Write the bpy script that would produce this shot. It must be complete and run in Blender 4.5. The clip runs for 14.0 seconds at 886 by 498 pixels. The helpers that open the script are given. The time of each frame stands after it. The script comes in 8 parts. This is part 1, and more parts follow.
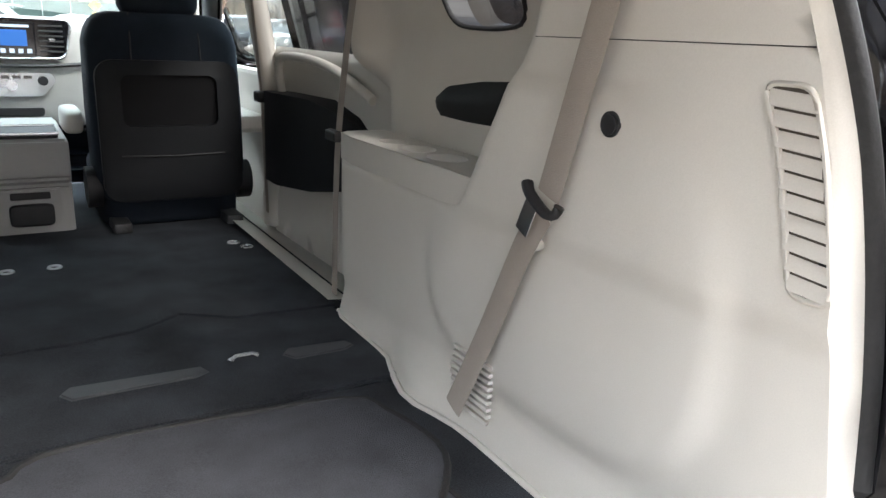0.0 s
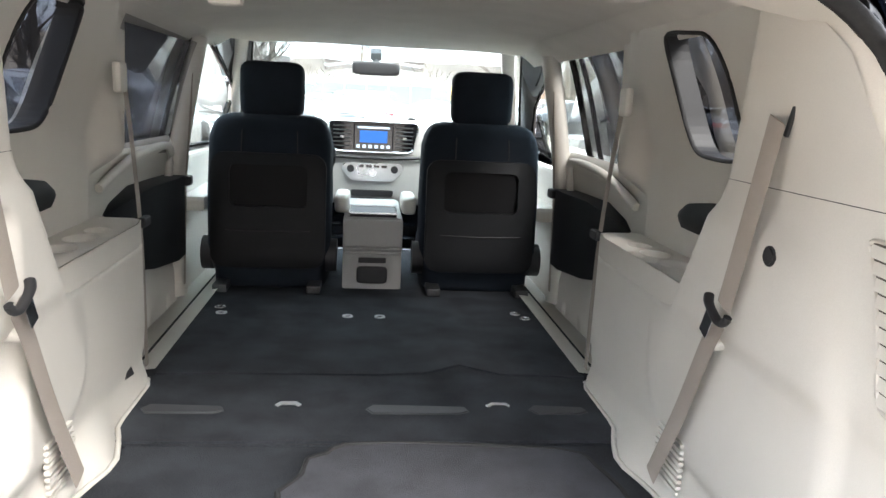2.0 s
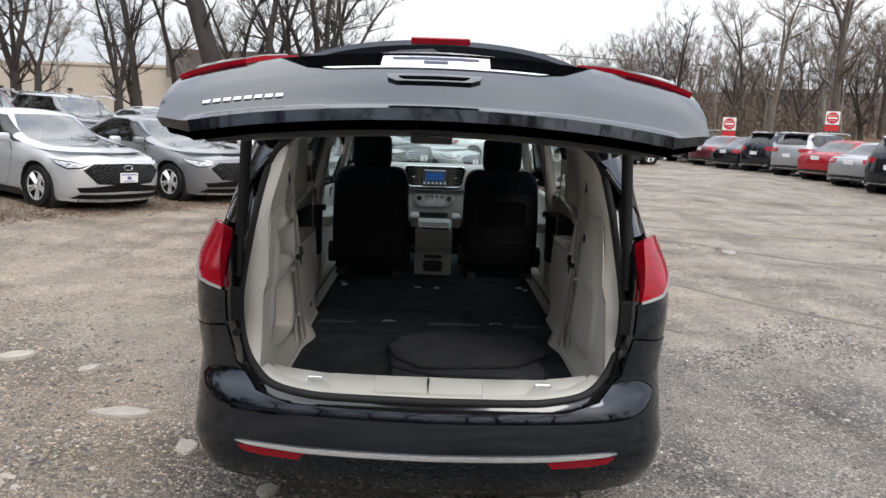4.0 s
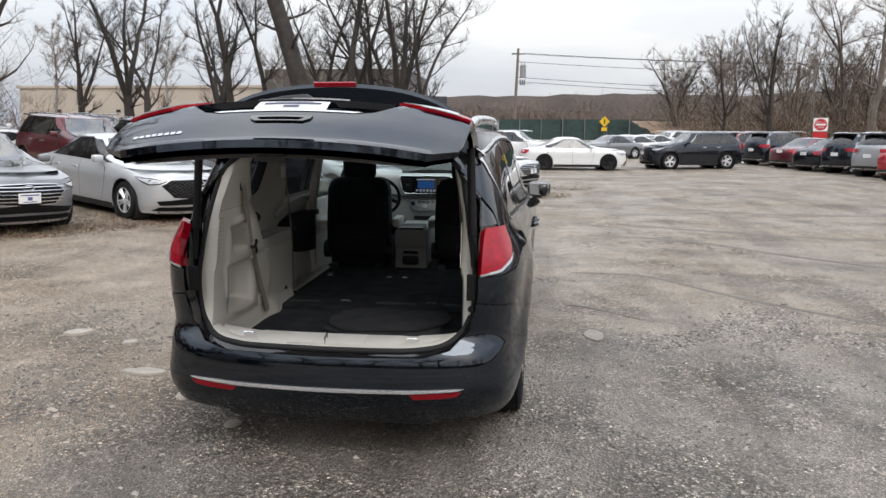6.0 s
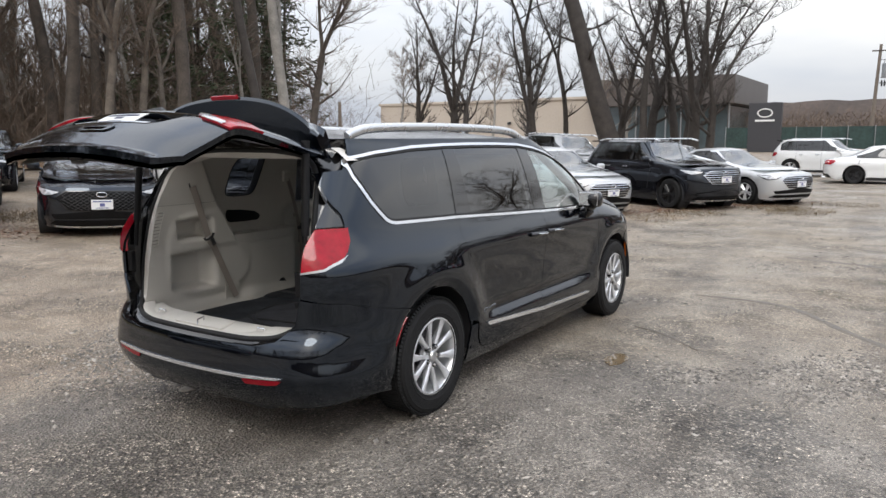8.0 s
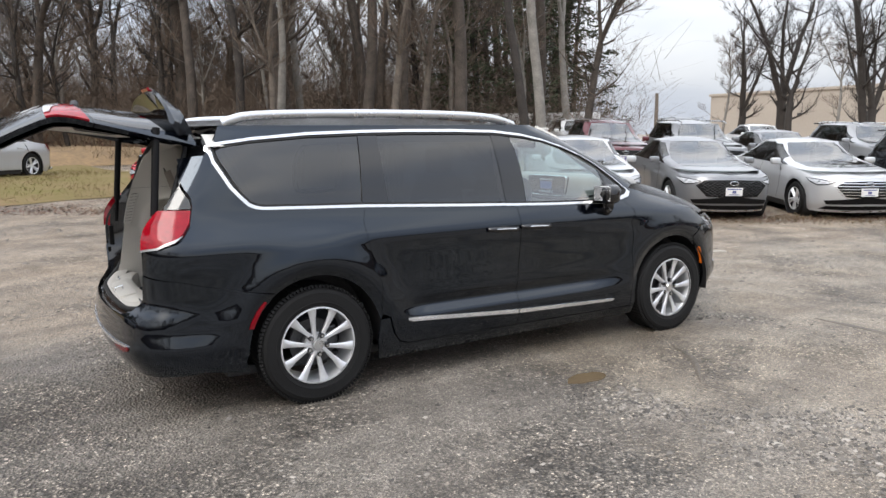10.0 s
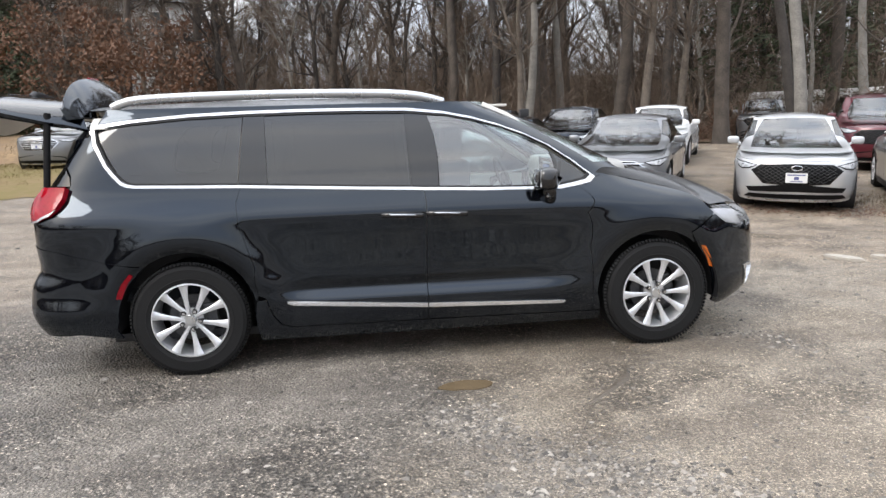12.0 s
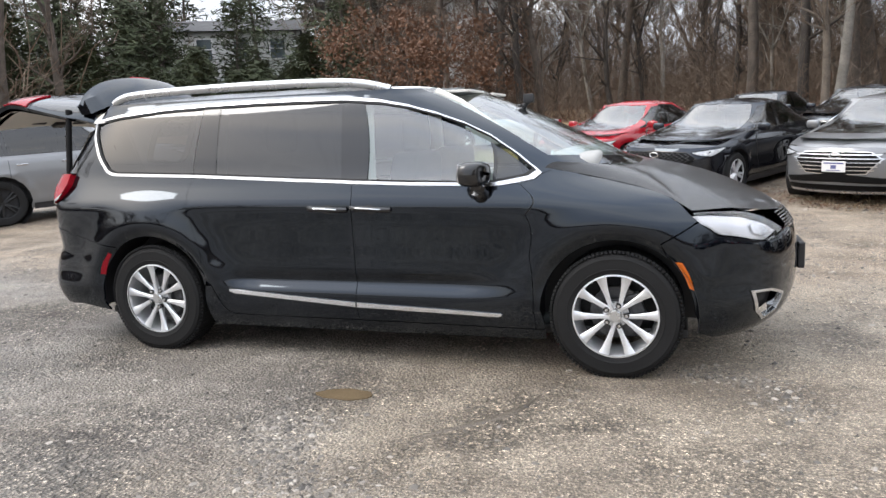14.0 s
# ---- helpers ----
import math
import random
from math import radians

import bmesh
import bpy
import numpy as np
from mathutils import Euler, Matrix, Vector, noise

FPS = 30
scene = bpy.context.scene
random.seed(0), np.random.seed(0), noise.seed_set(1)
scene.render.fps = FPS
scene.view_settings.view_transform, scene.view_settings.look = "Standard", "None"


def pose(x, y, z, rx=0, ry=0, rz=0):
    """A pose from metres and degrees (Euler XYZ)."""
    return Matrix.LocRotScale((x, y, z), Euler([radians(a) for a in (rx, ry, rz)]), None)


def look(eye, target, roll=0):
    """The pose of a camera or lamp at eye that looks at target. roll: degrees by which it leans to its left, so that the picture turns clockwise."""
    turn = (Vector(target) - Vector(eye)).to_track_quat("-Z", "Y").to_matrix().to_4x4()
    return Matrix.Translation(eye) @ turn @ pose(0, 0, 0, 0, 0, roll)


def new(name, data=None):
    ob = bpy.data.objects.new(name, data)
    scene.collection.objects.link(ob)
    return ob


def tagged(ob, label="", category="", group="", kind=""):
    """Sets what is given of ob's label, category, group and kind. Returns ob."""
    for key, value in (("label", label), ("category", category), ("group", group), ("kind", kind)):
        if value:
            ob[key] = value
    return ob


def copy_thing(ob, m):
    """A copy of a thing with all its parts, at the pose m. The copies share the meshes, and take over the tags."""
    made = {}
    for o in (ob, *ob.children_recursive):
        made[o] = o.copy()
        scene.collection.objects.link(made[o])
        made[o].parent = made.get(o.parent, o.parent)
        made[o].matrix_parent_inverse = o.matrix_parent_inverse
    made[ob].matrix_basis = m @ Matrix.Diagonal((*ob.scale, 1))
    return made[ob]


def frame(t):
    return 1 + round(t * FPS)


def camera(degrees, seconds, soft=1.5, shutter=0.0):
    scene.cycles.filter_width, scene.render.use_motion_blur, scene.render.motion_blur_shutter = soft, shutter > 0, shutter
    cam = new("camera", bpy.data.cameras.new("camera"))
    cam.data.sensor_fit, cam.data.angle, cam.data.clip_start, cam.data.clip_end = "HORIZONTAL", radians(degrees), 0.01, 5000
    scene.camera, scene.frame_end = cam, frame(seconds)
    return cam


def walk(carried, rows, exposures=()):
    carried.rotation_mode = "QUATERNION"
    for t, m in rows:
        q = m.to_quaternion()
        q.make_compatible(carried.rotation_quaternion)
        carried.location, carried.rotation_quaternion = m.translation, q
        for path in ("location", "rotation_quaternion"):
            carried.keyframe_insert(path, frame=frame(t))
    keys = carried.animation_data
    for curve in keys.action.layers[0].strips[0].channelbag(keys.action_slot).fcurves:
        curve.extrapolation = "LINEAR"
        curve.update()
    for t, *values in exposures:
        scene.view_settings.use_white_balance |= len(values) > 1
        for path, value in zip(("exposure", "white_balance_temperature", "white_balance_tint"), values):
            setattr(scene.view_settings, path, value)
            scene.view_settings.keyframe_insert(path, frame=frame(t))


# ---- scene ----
cam = camera(62.1, 14.0)
PATH = [
    (0, (-0.047, -0.149, 1.265), (0.915, 1.513, 0.708), 2.6),
    (0.5, (-0.043, -0.124, 1.278), (1.002, 1.485, 0.715), 4.0),
    (1, (-0.05, -0.131, 1.282), (0.944, 1.517, 0.738), 5.2),
    (1.5, (-0.045, -0.216, 1.307), (0.582, 1.618, 0.815), 3.6),
    (2, (-0.01, -0.553, 1.387), (0.159, 1.401, 0.995), 2.8),
    (2.5, (-0.021, -1.051, 1.446), (0.015, 0.907, 1.044), 3.1),
    (3, (0.024, -1.6, 1.5), (0.029, 0.362, 1.114), 2.9),
    (3.2, (0.03, -1.805, 1.53), (0.03, 0.161, 1.163), 2.6),
    (5.3, (0.335, -3.168, 1.695), (0.268, -1.196, 1.369), 0.3),
    (5.5, (0.522, -3.222, 1.686), (0.404, -1.251, 1.365), 0.0),
    (6, (1.063, -3.371, 1.701), (0.796, -1.415, 1.381), 0.3),
    (6.5, (1.594, -3.286, 1.68), (1.139, -1.363, 1.368), 0.5),
    (7, (2.202, -3.139, 1.681), (1.534, -1.278, 1.377), 0.3),
    (7.5, (2.794, -2.842, 1.671), (1.91, -1.072, 1.375), -0.1),
    (8, (3.418, -2.578, 1.68), (2.331, -0.925, 1.387), -0.2),
    (8.5, (3.926, -2.16, 1.649), (2.655, -0.644, 1.355), -0.3),
    (8.7, (4.116, -1.975, 1.655), (2.777, -0.518, 1.362), -0.3),
    (10.8, (5.534, 0.48, 1.575), (3.697, 1.205, 1.259), -0.8),
    (11, (5.627, 0.74, 1.565), (3.761, 1.386, 1.246), -0.8),
    (11.5, (5.672, 1.404, 1.531), (3.751, 1.857, 1.207), -1.1),
    (12, (5.655, 2.099, 1.515), (3.697, 2.347, 1.191), -1.7),
    (12.5, (5.53, 2.738, 1.478), (3.557, 2.774, 1.155), -2.0),
    (13, (5.426, 3.351, 1.481), (3.461, 3.172, 1.155), -2.2),
    (13.5, (5.251, 3.939, 1.468), (3.319, 3.539, 1.14), -2.3),
    (14, (5.04, 4.516, 1.447), (3.168, 3.896, 1.119), -2.4),
]
walk(cam, [(t, look(eye, target, roll)) for t, eye, target, roll in PATH], exposures=[(0, 2.92), (1.5, 3.15), (2.0, 3.25), (2.5, 2.45), (3.0, 1.42), (3.2, 1.10), (5.3, 0.36), (8.5, 0.40), (11, 0.60), (14, 0.80)])

# ---- sky and light ----
world = bpy.data.worlds.new("overcast_sky")
scene.world = world
world.use_nodes = True
wn = world.node_tree
wn.nodes.clear()
w_out = wn.nodes.new("ShaderNodeOutputWorld")
w_bg = wn.nodes.new("ShaderNodeBackground")
w_sky = wn.nodes.new("ShaderNodeTexSky")
w_sky.sky_type, w_sky.sun_disc = "NISHITA", False
w_sky.sun_elevation, w_sky.sun_rotation = radians(32), radians(150)
w_sky.air_density, w_sky.dust_density, w_sky.ozone_density = 1.0, 4.0, 1.0
w_mix = wn.nodes.new("ShaderNodeMix")
w_mix.data_type = "RGBA"
w_mix.inputs[0].default_value = 0.88
# a cloud layer: soft grey with slow variation
w_geo = wn.nodes.new("ShaderNodeTexCoord")
w_map = wn.nodes.new("ShaderNodeMapping")
w_map.inputs["Scale"].default_value = (1.0, 1.0, 3.5)
w_noise = wn.nodes.new("ShaderNodeTexNoise")
w_noise.inputs["Scale"].default_value, w_noise.inputs["Detail"].default_value = 1.6, 5.0
w_ramp = wn.nodes.new("ShaderNodeValToRGB")
w_ramp.color_ramp.elements[0].position, w_ramp.color_ramp.elements[1].position = 0.36, 0.66
w_ramp.color_ramp.elements[0].color = (4.15, 4.55, 5.35, 1)
w_ramp.color_ramp.elements[1].color = (6.85, 6.85, 6.9, 1)
wn.links.new(w_geo.outputs["Generated"], w_map.inputs["Vector"])
wn.links.new(w_map.outputs["Vector"], w_noise.inputs["Vector"])
wn.links.new(w_noise.outputs["Fac"], w_ramp.inputs["Fac"])
wn.links.new(w_sky.outputs["Color"], w_mix.inputs[6])
wn.links.new(w_ramp.outputs["Color"], w_mix.inputs[7])
# an overcast sky is brighter towards the zenith
w_sep = wn.nodes.new("ShaderNodeSeparateXYZ")
wn.links.new(w_geo.outputs["Generated"], w_sep.inputs[0])
w_up = wn.nodes.new("ShaderNodeMapRange")
w_up.inputs["From Min"].default_value, w_up.inputs["From Max"].default_value = 0.05, 0.95
w_up.inputs["To Min"].default_value, w_up.inputs["To Max"].default_value = 0.92, 2.6
wn.links.new(w_sep.outputs["Z"], w_up.inputs["Value"])
w_mul = wn.nodes.new("ShaderNodeVectorMath")
w_mul.operation = "SCALE"
wn.links.new(w_mix.outputs[2], w_mul.inputs[0])
wn.links.new(w_up.outputs["Result"], w_mul.inputs["Scale"])
wn.links.new(w_mul.outputs["Vector"], w_bg.inputs["Color"])
w_bg.inputs["Strength"].default_value = 0.115
wn.links.new(w_bg.outputs["Background"], w_out.inputs["Surface"])

sun = new("sun", bpy.data.lights.new("sun", "SUN"))
sun.data.energy, sun.data.angle, sun.data.color = 0.9, radians(25), (1.0, 0.97, 0.93)
sun.matrix_world = look((0, 0, 30), (-8, 14, 12))


# ---- materials ----
def mat(name, col, rough=0.5, metal=0.0, var=0.12, scale=6.0, fine=90.0, bump=0.0, coat=0.0, spec=0.5, rvar=0.0, col2=None, sheen=0.0):
    """A surface with two scales of variation in colour, gloss and relief."""
    m = bpy.data.materials.new(name)
    m.use_nodes = True
    n, l = m.node_tree.nodes, m.node_tree.links
    b = n["Principled BSDF"]
    b.inputs["Roughness"].default_value, b.inputs["Metallic"].default_value = rough, metal
    b.inputs["Specular IOR Level"].default_value = spec
    b.inputs["Coat Weight"].default_value, b.inputs["Coat Roughness"].default_value = coat, 0.03
    b.inputs["Sheen Weight"].default_value = sheen
    tc = n.new("ShaderNodeTexCoord")
    big, small = n.new("ShaderNodeTexNoise"), n.new("ShaderNodeTexNoise")
    big.inputs["Scale"].default_value, big.inputs["Detail"].default_value = scale, 4
    small.inputs["Scale"].default_value, small.inputs["Detail"].default_value = fine, 3
    add = n.new("ShaderNodeMath")
    add.operation = "MULTIPLY_ADD"
    add.inputs[1].default_value = 0.5
    l.new(tc.outputs["Object"], big.inputs["Vector"])
    l.new(tc.outputs["Object"], small.inputs["Vector"])
    l.new(small.outputs["Fac"], add.inputs[0])
    half = n.new("ShaderNodeMath")
    half.operation = "MULTIPLY"
    half.inputs[1].default_value = 0.5
    l.new(big.outputs["Fac"], half.inputs[0])
    l.new(half.outputs[0], add.inputs[2])
    rampn = n.new("ShaderNodeValToRGB")
    rampn.color_ramp.elements[0].position, rampn.color_ramp.elements[1].position = 0.32, 0.68
    other = col2 or [c * (1 - 2 * var) for c in col]
    rampn.color_ramp.elements[0].color = (*other, 1)
    rampn.color_ramp.elements[1].color = (*col, 1)
    l.new(add.outputs[0], rampn.inputs["Fac"])
    l.new(rampn.outputs["Color"], b.inputs["Base Color"])
    if rvar:
        mr = n.new("ShaderNodeMapRange")
        mr.inputs["To Min"].default_value, mr.inputs["To Max"].default_value = max(rough - rvar, 0.02), rough + rvar
        l.new(big.outputs["Fac"], mr.inputs["Value"])
        l.new(mr.outputs["Result"], b.inputs["Roughness"])
    if bump:
        bp = n.new("ShaderNodeBump")
        bp.inputs["Strength"].default_value, bp.inputs["Distance"].default_value = min(bump, 1.0), 0.01
        l.new(small.outputs["Fac"], bp.inputs["Height"])
        l.new(bp.outputs["Normal"], b.inputs["Normal"])
    return m


def car_paint(name, col, metallic=0.0):
    m = mat(name, col, spec=0.5 if metallic else 0.75, rough=0.30 if metallic else 0.035, metal=metallic, var=0.03, scale=3, fine=900, coat=1.0 if metallic else 0.0, rvar=0.03 if metallic else 0.012)
    if not metallic and max(col) < .05:
        m.node_tree.nodes["Principled BSDF"].inputs["Specular Tint"].default_value = (0.78, 0.88, 1.0, 1)
    return m


def glass(name, tint, rough=0.0, mirror=0.085):
    """Thin automotive glass: part see-through, part mirror, by the Fresnel law."""
    m = bpy.data.materials.new(name)
    m.use_nodes = True
    n, l = m.node_tree.nodes, m.node_tree.links
    n.remove(n["Principled BSDF"])
    out = n["Material Output"]
    tr, gl, mx, fr, pw, mr = (n.new(k) for k in ("ShaderNodeBsdfTransparent", "ShaderNodeBsdfGlossy", "ShaderNodeMixShader", "ShaderNodeLayerWeight", "ShaderNodeMath", "ShaderNodeMapRange"))
    tr.inputs["Color"].default_value = (*tint, 1)
    gl.inputs["Roughness"].default_value = rough
    fr.inputs["Blend"].default_value = 0.5
    pw.operation = "POWER"
    pw.inputs[1].default_value = 3.4
    mr.inputs["To Min"].default_value, mr.inputs["To Max"].default_value = mirror, 1.0
    l.new(fr.outputs["Facing"], pw.inputs[0])
    l.new(pw.outputs[0], mr.inputs["Value"])
    l.new(mr.outputs["Result"], mx.inputs[0])
    l.new(tr.outputs[0], mx.inputs[1])
    l.new(gl.outputs[0], mx.inputs[2])
    l.new(mx.outputs[0], out.inputs["Surface"])
    return m


BLACK_PAINT = car_paint("black_clearcoat_paint", (0.0015, 0.002, 0.0035))
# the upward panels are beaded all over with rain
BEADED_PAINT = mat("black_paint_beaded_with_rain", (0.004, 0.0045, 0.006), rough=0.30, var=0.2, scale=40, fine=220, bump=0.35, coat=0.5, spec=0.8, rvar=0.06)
BLACK_GLOSS = mat("black_gloss_trim", (0.006, 0.006, 0.007), rough=0.12, var=0.05, coat=0.6)
BLACK_PLASTIC = mat("black_plastic", (0.018, 0.018, 0.02), rough=0.55, var=0.2, fine=400, bump=0.08)
RUBBER = mat("rubber", (0.016, 0.016, 0.017), rough=0.75, var=0.25, scale=9, fine=120, bump=0.15, rvar=0.1)
TYRE = mat("tyre_rubber", (0.012, 0.012, 0.0125), rough=0.7, spec=0.3, var=0.3, scale=5, fine=150, bump=0.2, rvar=0.12)
CHROME = mat("bright_chrome", (0.74, 0.75, 0.77), rough=0.24, metal=1.0, var=0.02, rvar=0.05)
BRIGHT_STRIP = mat("bright_strip", (0.86, 0.87, 0.89), rough=0.22, metal=0.85, var=0.03)
SATIN = mat("satin_silver", (0.66, 0.67, 0.68), rough=0.28, metal=0.9, var=0.04, rvar=0.06)
ALLOY = mat("machined_alloy", (0.80, 0.81, 0.83), rough=0.32, metal=0.6, var=0.08, scale=12, rvar=0.08)
STEEL_DARK = mat("dark_brake_steel", (0.12, 0.12, 0.125), rough=0.45, metal=0.8, var=0.3, scale=20)
TINT = glass("privacy_glass", (0.058, 0.064, 0.075), mirror=0.10)
CLEAR = glass("clear_glass", (0.74, 0.87, 0.86), mirror=0.22)
LENS = glass("lamp_lens", (0.93, 0.93, 0.94))
RED_LENS = mat("red_lens", (0.36, 0.003, 0.014), rough=0.09, var=0.2, scale=14, fine=40, spec=0.4)
DARK_RED = mat("dark_red_reflector", (0.20, 0.004, 0.010), rough=0.18, var=0.1, spec=0.4)
WHITE_LENS = mat("pale_reflector", (0.62, 0.62, 0.63), rough=0.18, metal=0.5, var=0.15, fine=50, coat=0.8)
AMBER_LENS = mat("amber_lens", (0.75, 0.16, 0.01), rough=0.15, var=0.15, fine=120, coat=1.0)
JAMB_BLACK = mat("matt_black_fitting", (0.006, 0.006, 0.007), rough=0.6, var=0.2, fine=200, bump=0.05, spec=0.25)
SHADE = mat("dark_shade_cloth", (0.028, 0.030, 0.033), rough=0.9, var=0.2, scale=5, fine=200, bump=0.2, spec=0.2)
_n, _l = SHADE.node_tree.nodes, SHADE.node_tree.links
_mx, _tr = _n.new("ShaderNodeMixShader"), _n.new("ShaderNodeBsdfTransparent")
_mx.inputs[0].default_value = .50
_l.new(_tr.outputs[0], _mx.inputs[1])
_l.new(_n["Principled BSDF"].outputs[0], _mx.inputs[2])
_l.new(_mx.outputs[0], _n["Material Output"].inputs["Surface"])
BEIGE = mat("beige_trim_plastic", (0.615, 0.590, 0.540), rough=0.55, var=0.05, scale=5, fine=500, bump=0.06, rvar=0.05)
BEIGE_LIGHT = mat("pale_trim_plastic", (0.645, 0.620, 0.568), rough=0.5, var=0.05, fine=500, bump=0.05)
# dark brown painted in for the shade between the vent's slats
VENT_SHADE = mat("painted_vent_shade", (0.09, 0.078, 0.066), rough=0.8, var=0.2)
HEADLINER = mat("headliner_cloth", (0.67, 0.645, 0.60), rough=0.9, var=0.08, fine=600, bump=0.15)
BELT = mat("beige_belt_webbing", (0.36, 0.315, 0.275), rough=0.8, var=0.1, fine=500, bump=0.3)
CARPET = mat("black_carpet", (0.054, 0.060, 0.071), rough=0.95, var=0.4, scale=7, fine=350, bump=0.5, spec=0.25)
MATPILE = mat("charcoal_mat_pile", (0.080, 0.083, 0.094), rough=0.95, var=0.25, scale=10, fine=420, bump=0.5, spec=0.15)
SEAT = mat("black_seat_cloth", (0.018, 0.025, 0.036), rough=0.85, var=0.25, scale=8, fine=500, bump=0.25, spec=0.2)
LEATHER = mat("black_vinyl", (0.011, 0.012, 0.014), rough=0.55, spec=0.25, var=0.2, fine=300, bump=0.15)
DASH_GREY = mat("grey_dash_plastic", (0.37, 0.365, 0.35), rough=0.5, var=0.08, fine=400, bump=0.06)
WHITE_PAINT = mat("white_panel", (0.78, 0.78, 0.77), rough=0.4, var=0.04)


# ---- mesh helpers ----
def link_mesh(name, verts, faces, material, parent=None, label="", smooth=True, normals=None):
    me = bpy.data.meshes.new(name)
    me.from_pydata([tuple(v) for v in verts], [], [tuple(f) for f in faces])
    if smooth:
        me.polygons.foreach_set("use_smooth", [True] * len(me.polygons))
    if normals is not None:
        me.normals_split_custom_set_from_vertices([tuple(n) for n in normals])
    me.materials.append(material)
    ob = new(name, me)
    if parent is not None:
        ob.parent = parent
    return tagged(ob, label)


def part(name, bm, material, parent=None, label="", smooth=None):
    """One bmesh as one mesh object under a thing or a part; smooth: the angle in degrees above which edges stay sharp."""
    bmesh.ops.recalc_face_normals(bm, faces=bm.faces)
    me = bpy.data.meshes.new(name)
    if smooth:
        for f in bm.faces:
            f.smooth = True
        for e in bm.edges:
            e.smooth = not (len(e.link_faces) == 2 and e.calc_face_angle(0) > radians(smooth))
    bm.to_mesh(me)
    bm.free()
    me.materials.append(material)
    ob = new(name, me)
    if parent is not None:
        ob.parent = parent
    return tagged(ob, label)


def box(bm, lo, hi, bevel=0.0, m=None, segments=2):
    made = bmesh.ops.create_cube(bm, size=1)["verts"]
    c, s = (Vector(lo) + Vector(hi)) / 2, Vector(hi) - Vector(lo)
    for v in made:
        v.co = Vector((v.co.x * s.x, v.co.y * s.y, v.co.z * s.z)) + c
    if bevel:
        edges = list({e for v in made for e in v.link_edges})
        got = bmesh.ops.bevel(bm, geom=edges, offset=bevel, segments=segments, affect="EDGES", profile=0.6)
        made = list({v for v in got["verts"]} | {v for v in made if v.is_valid})
    if m is not None:
        bmesh.ops.transform(bm, matrix=m, verts=[v for v in made if v.is_valid])
    return made


def rod(bm, a, b, r, r2=None, seg=12, caps=True):
    a, b = Vector(a), Vector(b)
    d = b - a
    made = bmesh.ops.create_cone(bm, cap_ends=caps, segments=seg, radius1=r, radius2=r if r2 is None else r2, depth=d.length)["verts"]
    q = Vector((0, 0, 1)).rotation_difference(d.normalized()).to_matrix().to_4x4()
    bmesh.ops.transform(bm, matrix=Matrix.Translation((a + b) / 2) @ q, verts=made)
    return made


def tube(bm, pts, radii, seg=8, flat=1.0, up=None):
    """A swept tube along points; flat squeezes it to a strap."""
    pts = [Vector(p) for p in pts]
    if not hasattr(radii, "__len__"):
        radii = [radii] * len(pts)
    rings = []
    for i, p in enumerate(pts):
        d = (pts[min(i + 1, len(pts) - 1)] - pts[max(i - 1, 0)]).normalized()
        ref = Vector(up) if up else (Vector((0, 0, 1)) if abs(d.z) < .9 else Vector((1, 0, 0)))
        s = d.cross(ref).normalized()
        t = s.cross(d).normalized()
        rings.append([bm.verts.new(p + radii[i] * (math.cos(k * math.tau / seg) * s + flat * math.sin(k * math.tau / seg) * t)) for k in range(seg)])
    for r0, r1 in zip(rings, rings[1:]):
        for k in range(seg):
            bm.faces.new((r0[k], r0[(k + 1) % seg], r1[(k + 1) % seg], r1[k]))
    bm.faces.new(rings[0][::-1])
    bm.faces.new(rings[-1])


def grid_verts(f, us, vs):
    """Vertices and quads of a surface f(u, v) over two lists."""
    verts = [f(u, v) for u in us for v in vs]
    k = len(vs)
    faces = [(i * k + j, i * k + j + 1, (i + 1) * k + j + 1, (i + 1) * k + j) for i in range(len(us) - 1) for j in range(k - 1)]
    return verts, faces


def prism(bm, outline, depth, m=None, bevel=0.0):
    """A plate from an outline in x and y, of the given thickness in z."""
    low = [bm.verts.new((x, y, 0)) for x, y in outline]
    f = bm.faces.new(low)
    got = bmesh.ops.extrude_face_region(bm, geom=[f])
    top = [g for g in got["geom"] if isinstance(g, bmesh.types.BMVert)]
    for v in top:
        v.co.z += depth
    if bevel:
        edges = [e for e in {e for v in top for e in v.link_edges} if e.verts[0] in top and e.verts[1] in top]
        bmesh.ops.bevel(bm, geom=edges, offset=bevel, segments=2, affect="EDGES")
    if m is not None:
        bmesh.ops.transform(bm, matrix=m, verts=[v for v in bm.verts if v.is_valid])


def smooth_line(pts, step):
    """Points along a Catmull-Rom line through the given ones."""
    pts = [Vector(p) for p in pts]
    out = []
    for i in range(len(pts) - 1):
        p0, p1, p2, p3 = pts[max(i - 1, 0)], pts[i], pts[i + 1], pts[min(i + 2, len(pts) - 1)]
        k = max(1, math.ceil((p2 - p1).length / step))
        for j in range(k):
            t = j / k
            out.append(0.5 * (2 * p1 + (p2 - p0) * t + (2 * p0 - 5 * p1 + 4 * p2 - p3) * t * t + (3 * p1 - p0 - 3 * p2 + p3) * t ** 3))
    return out + [pts[-1]]


def rounded_loop(pts, r):
    """A closed outline with its corners rounded."""
    out = []
    for i, p in enumerate(pts):
        p, a, b = Vector(p), Vector(pts[i - 1]), Vector(pts[(i + 1) % len(pts)])
        p0, p1 = p + (a - p).normalized() * min(r, (a - p).length * .45), p + (b - p).normalized() * min(r, (b - p).length * .45)
        out += [tuple(p0.lerp(p, t).lerp(p.lerp(p1, t), t)) for t in (0, .25, .5, .75, 1)]
    return out


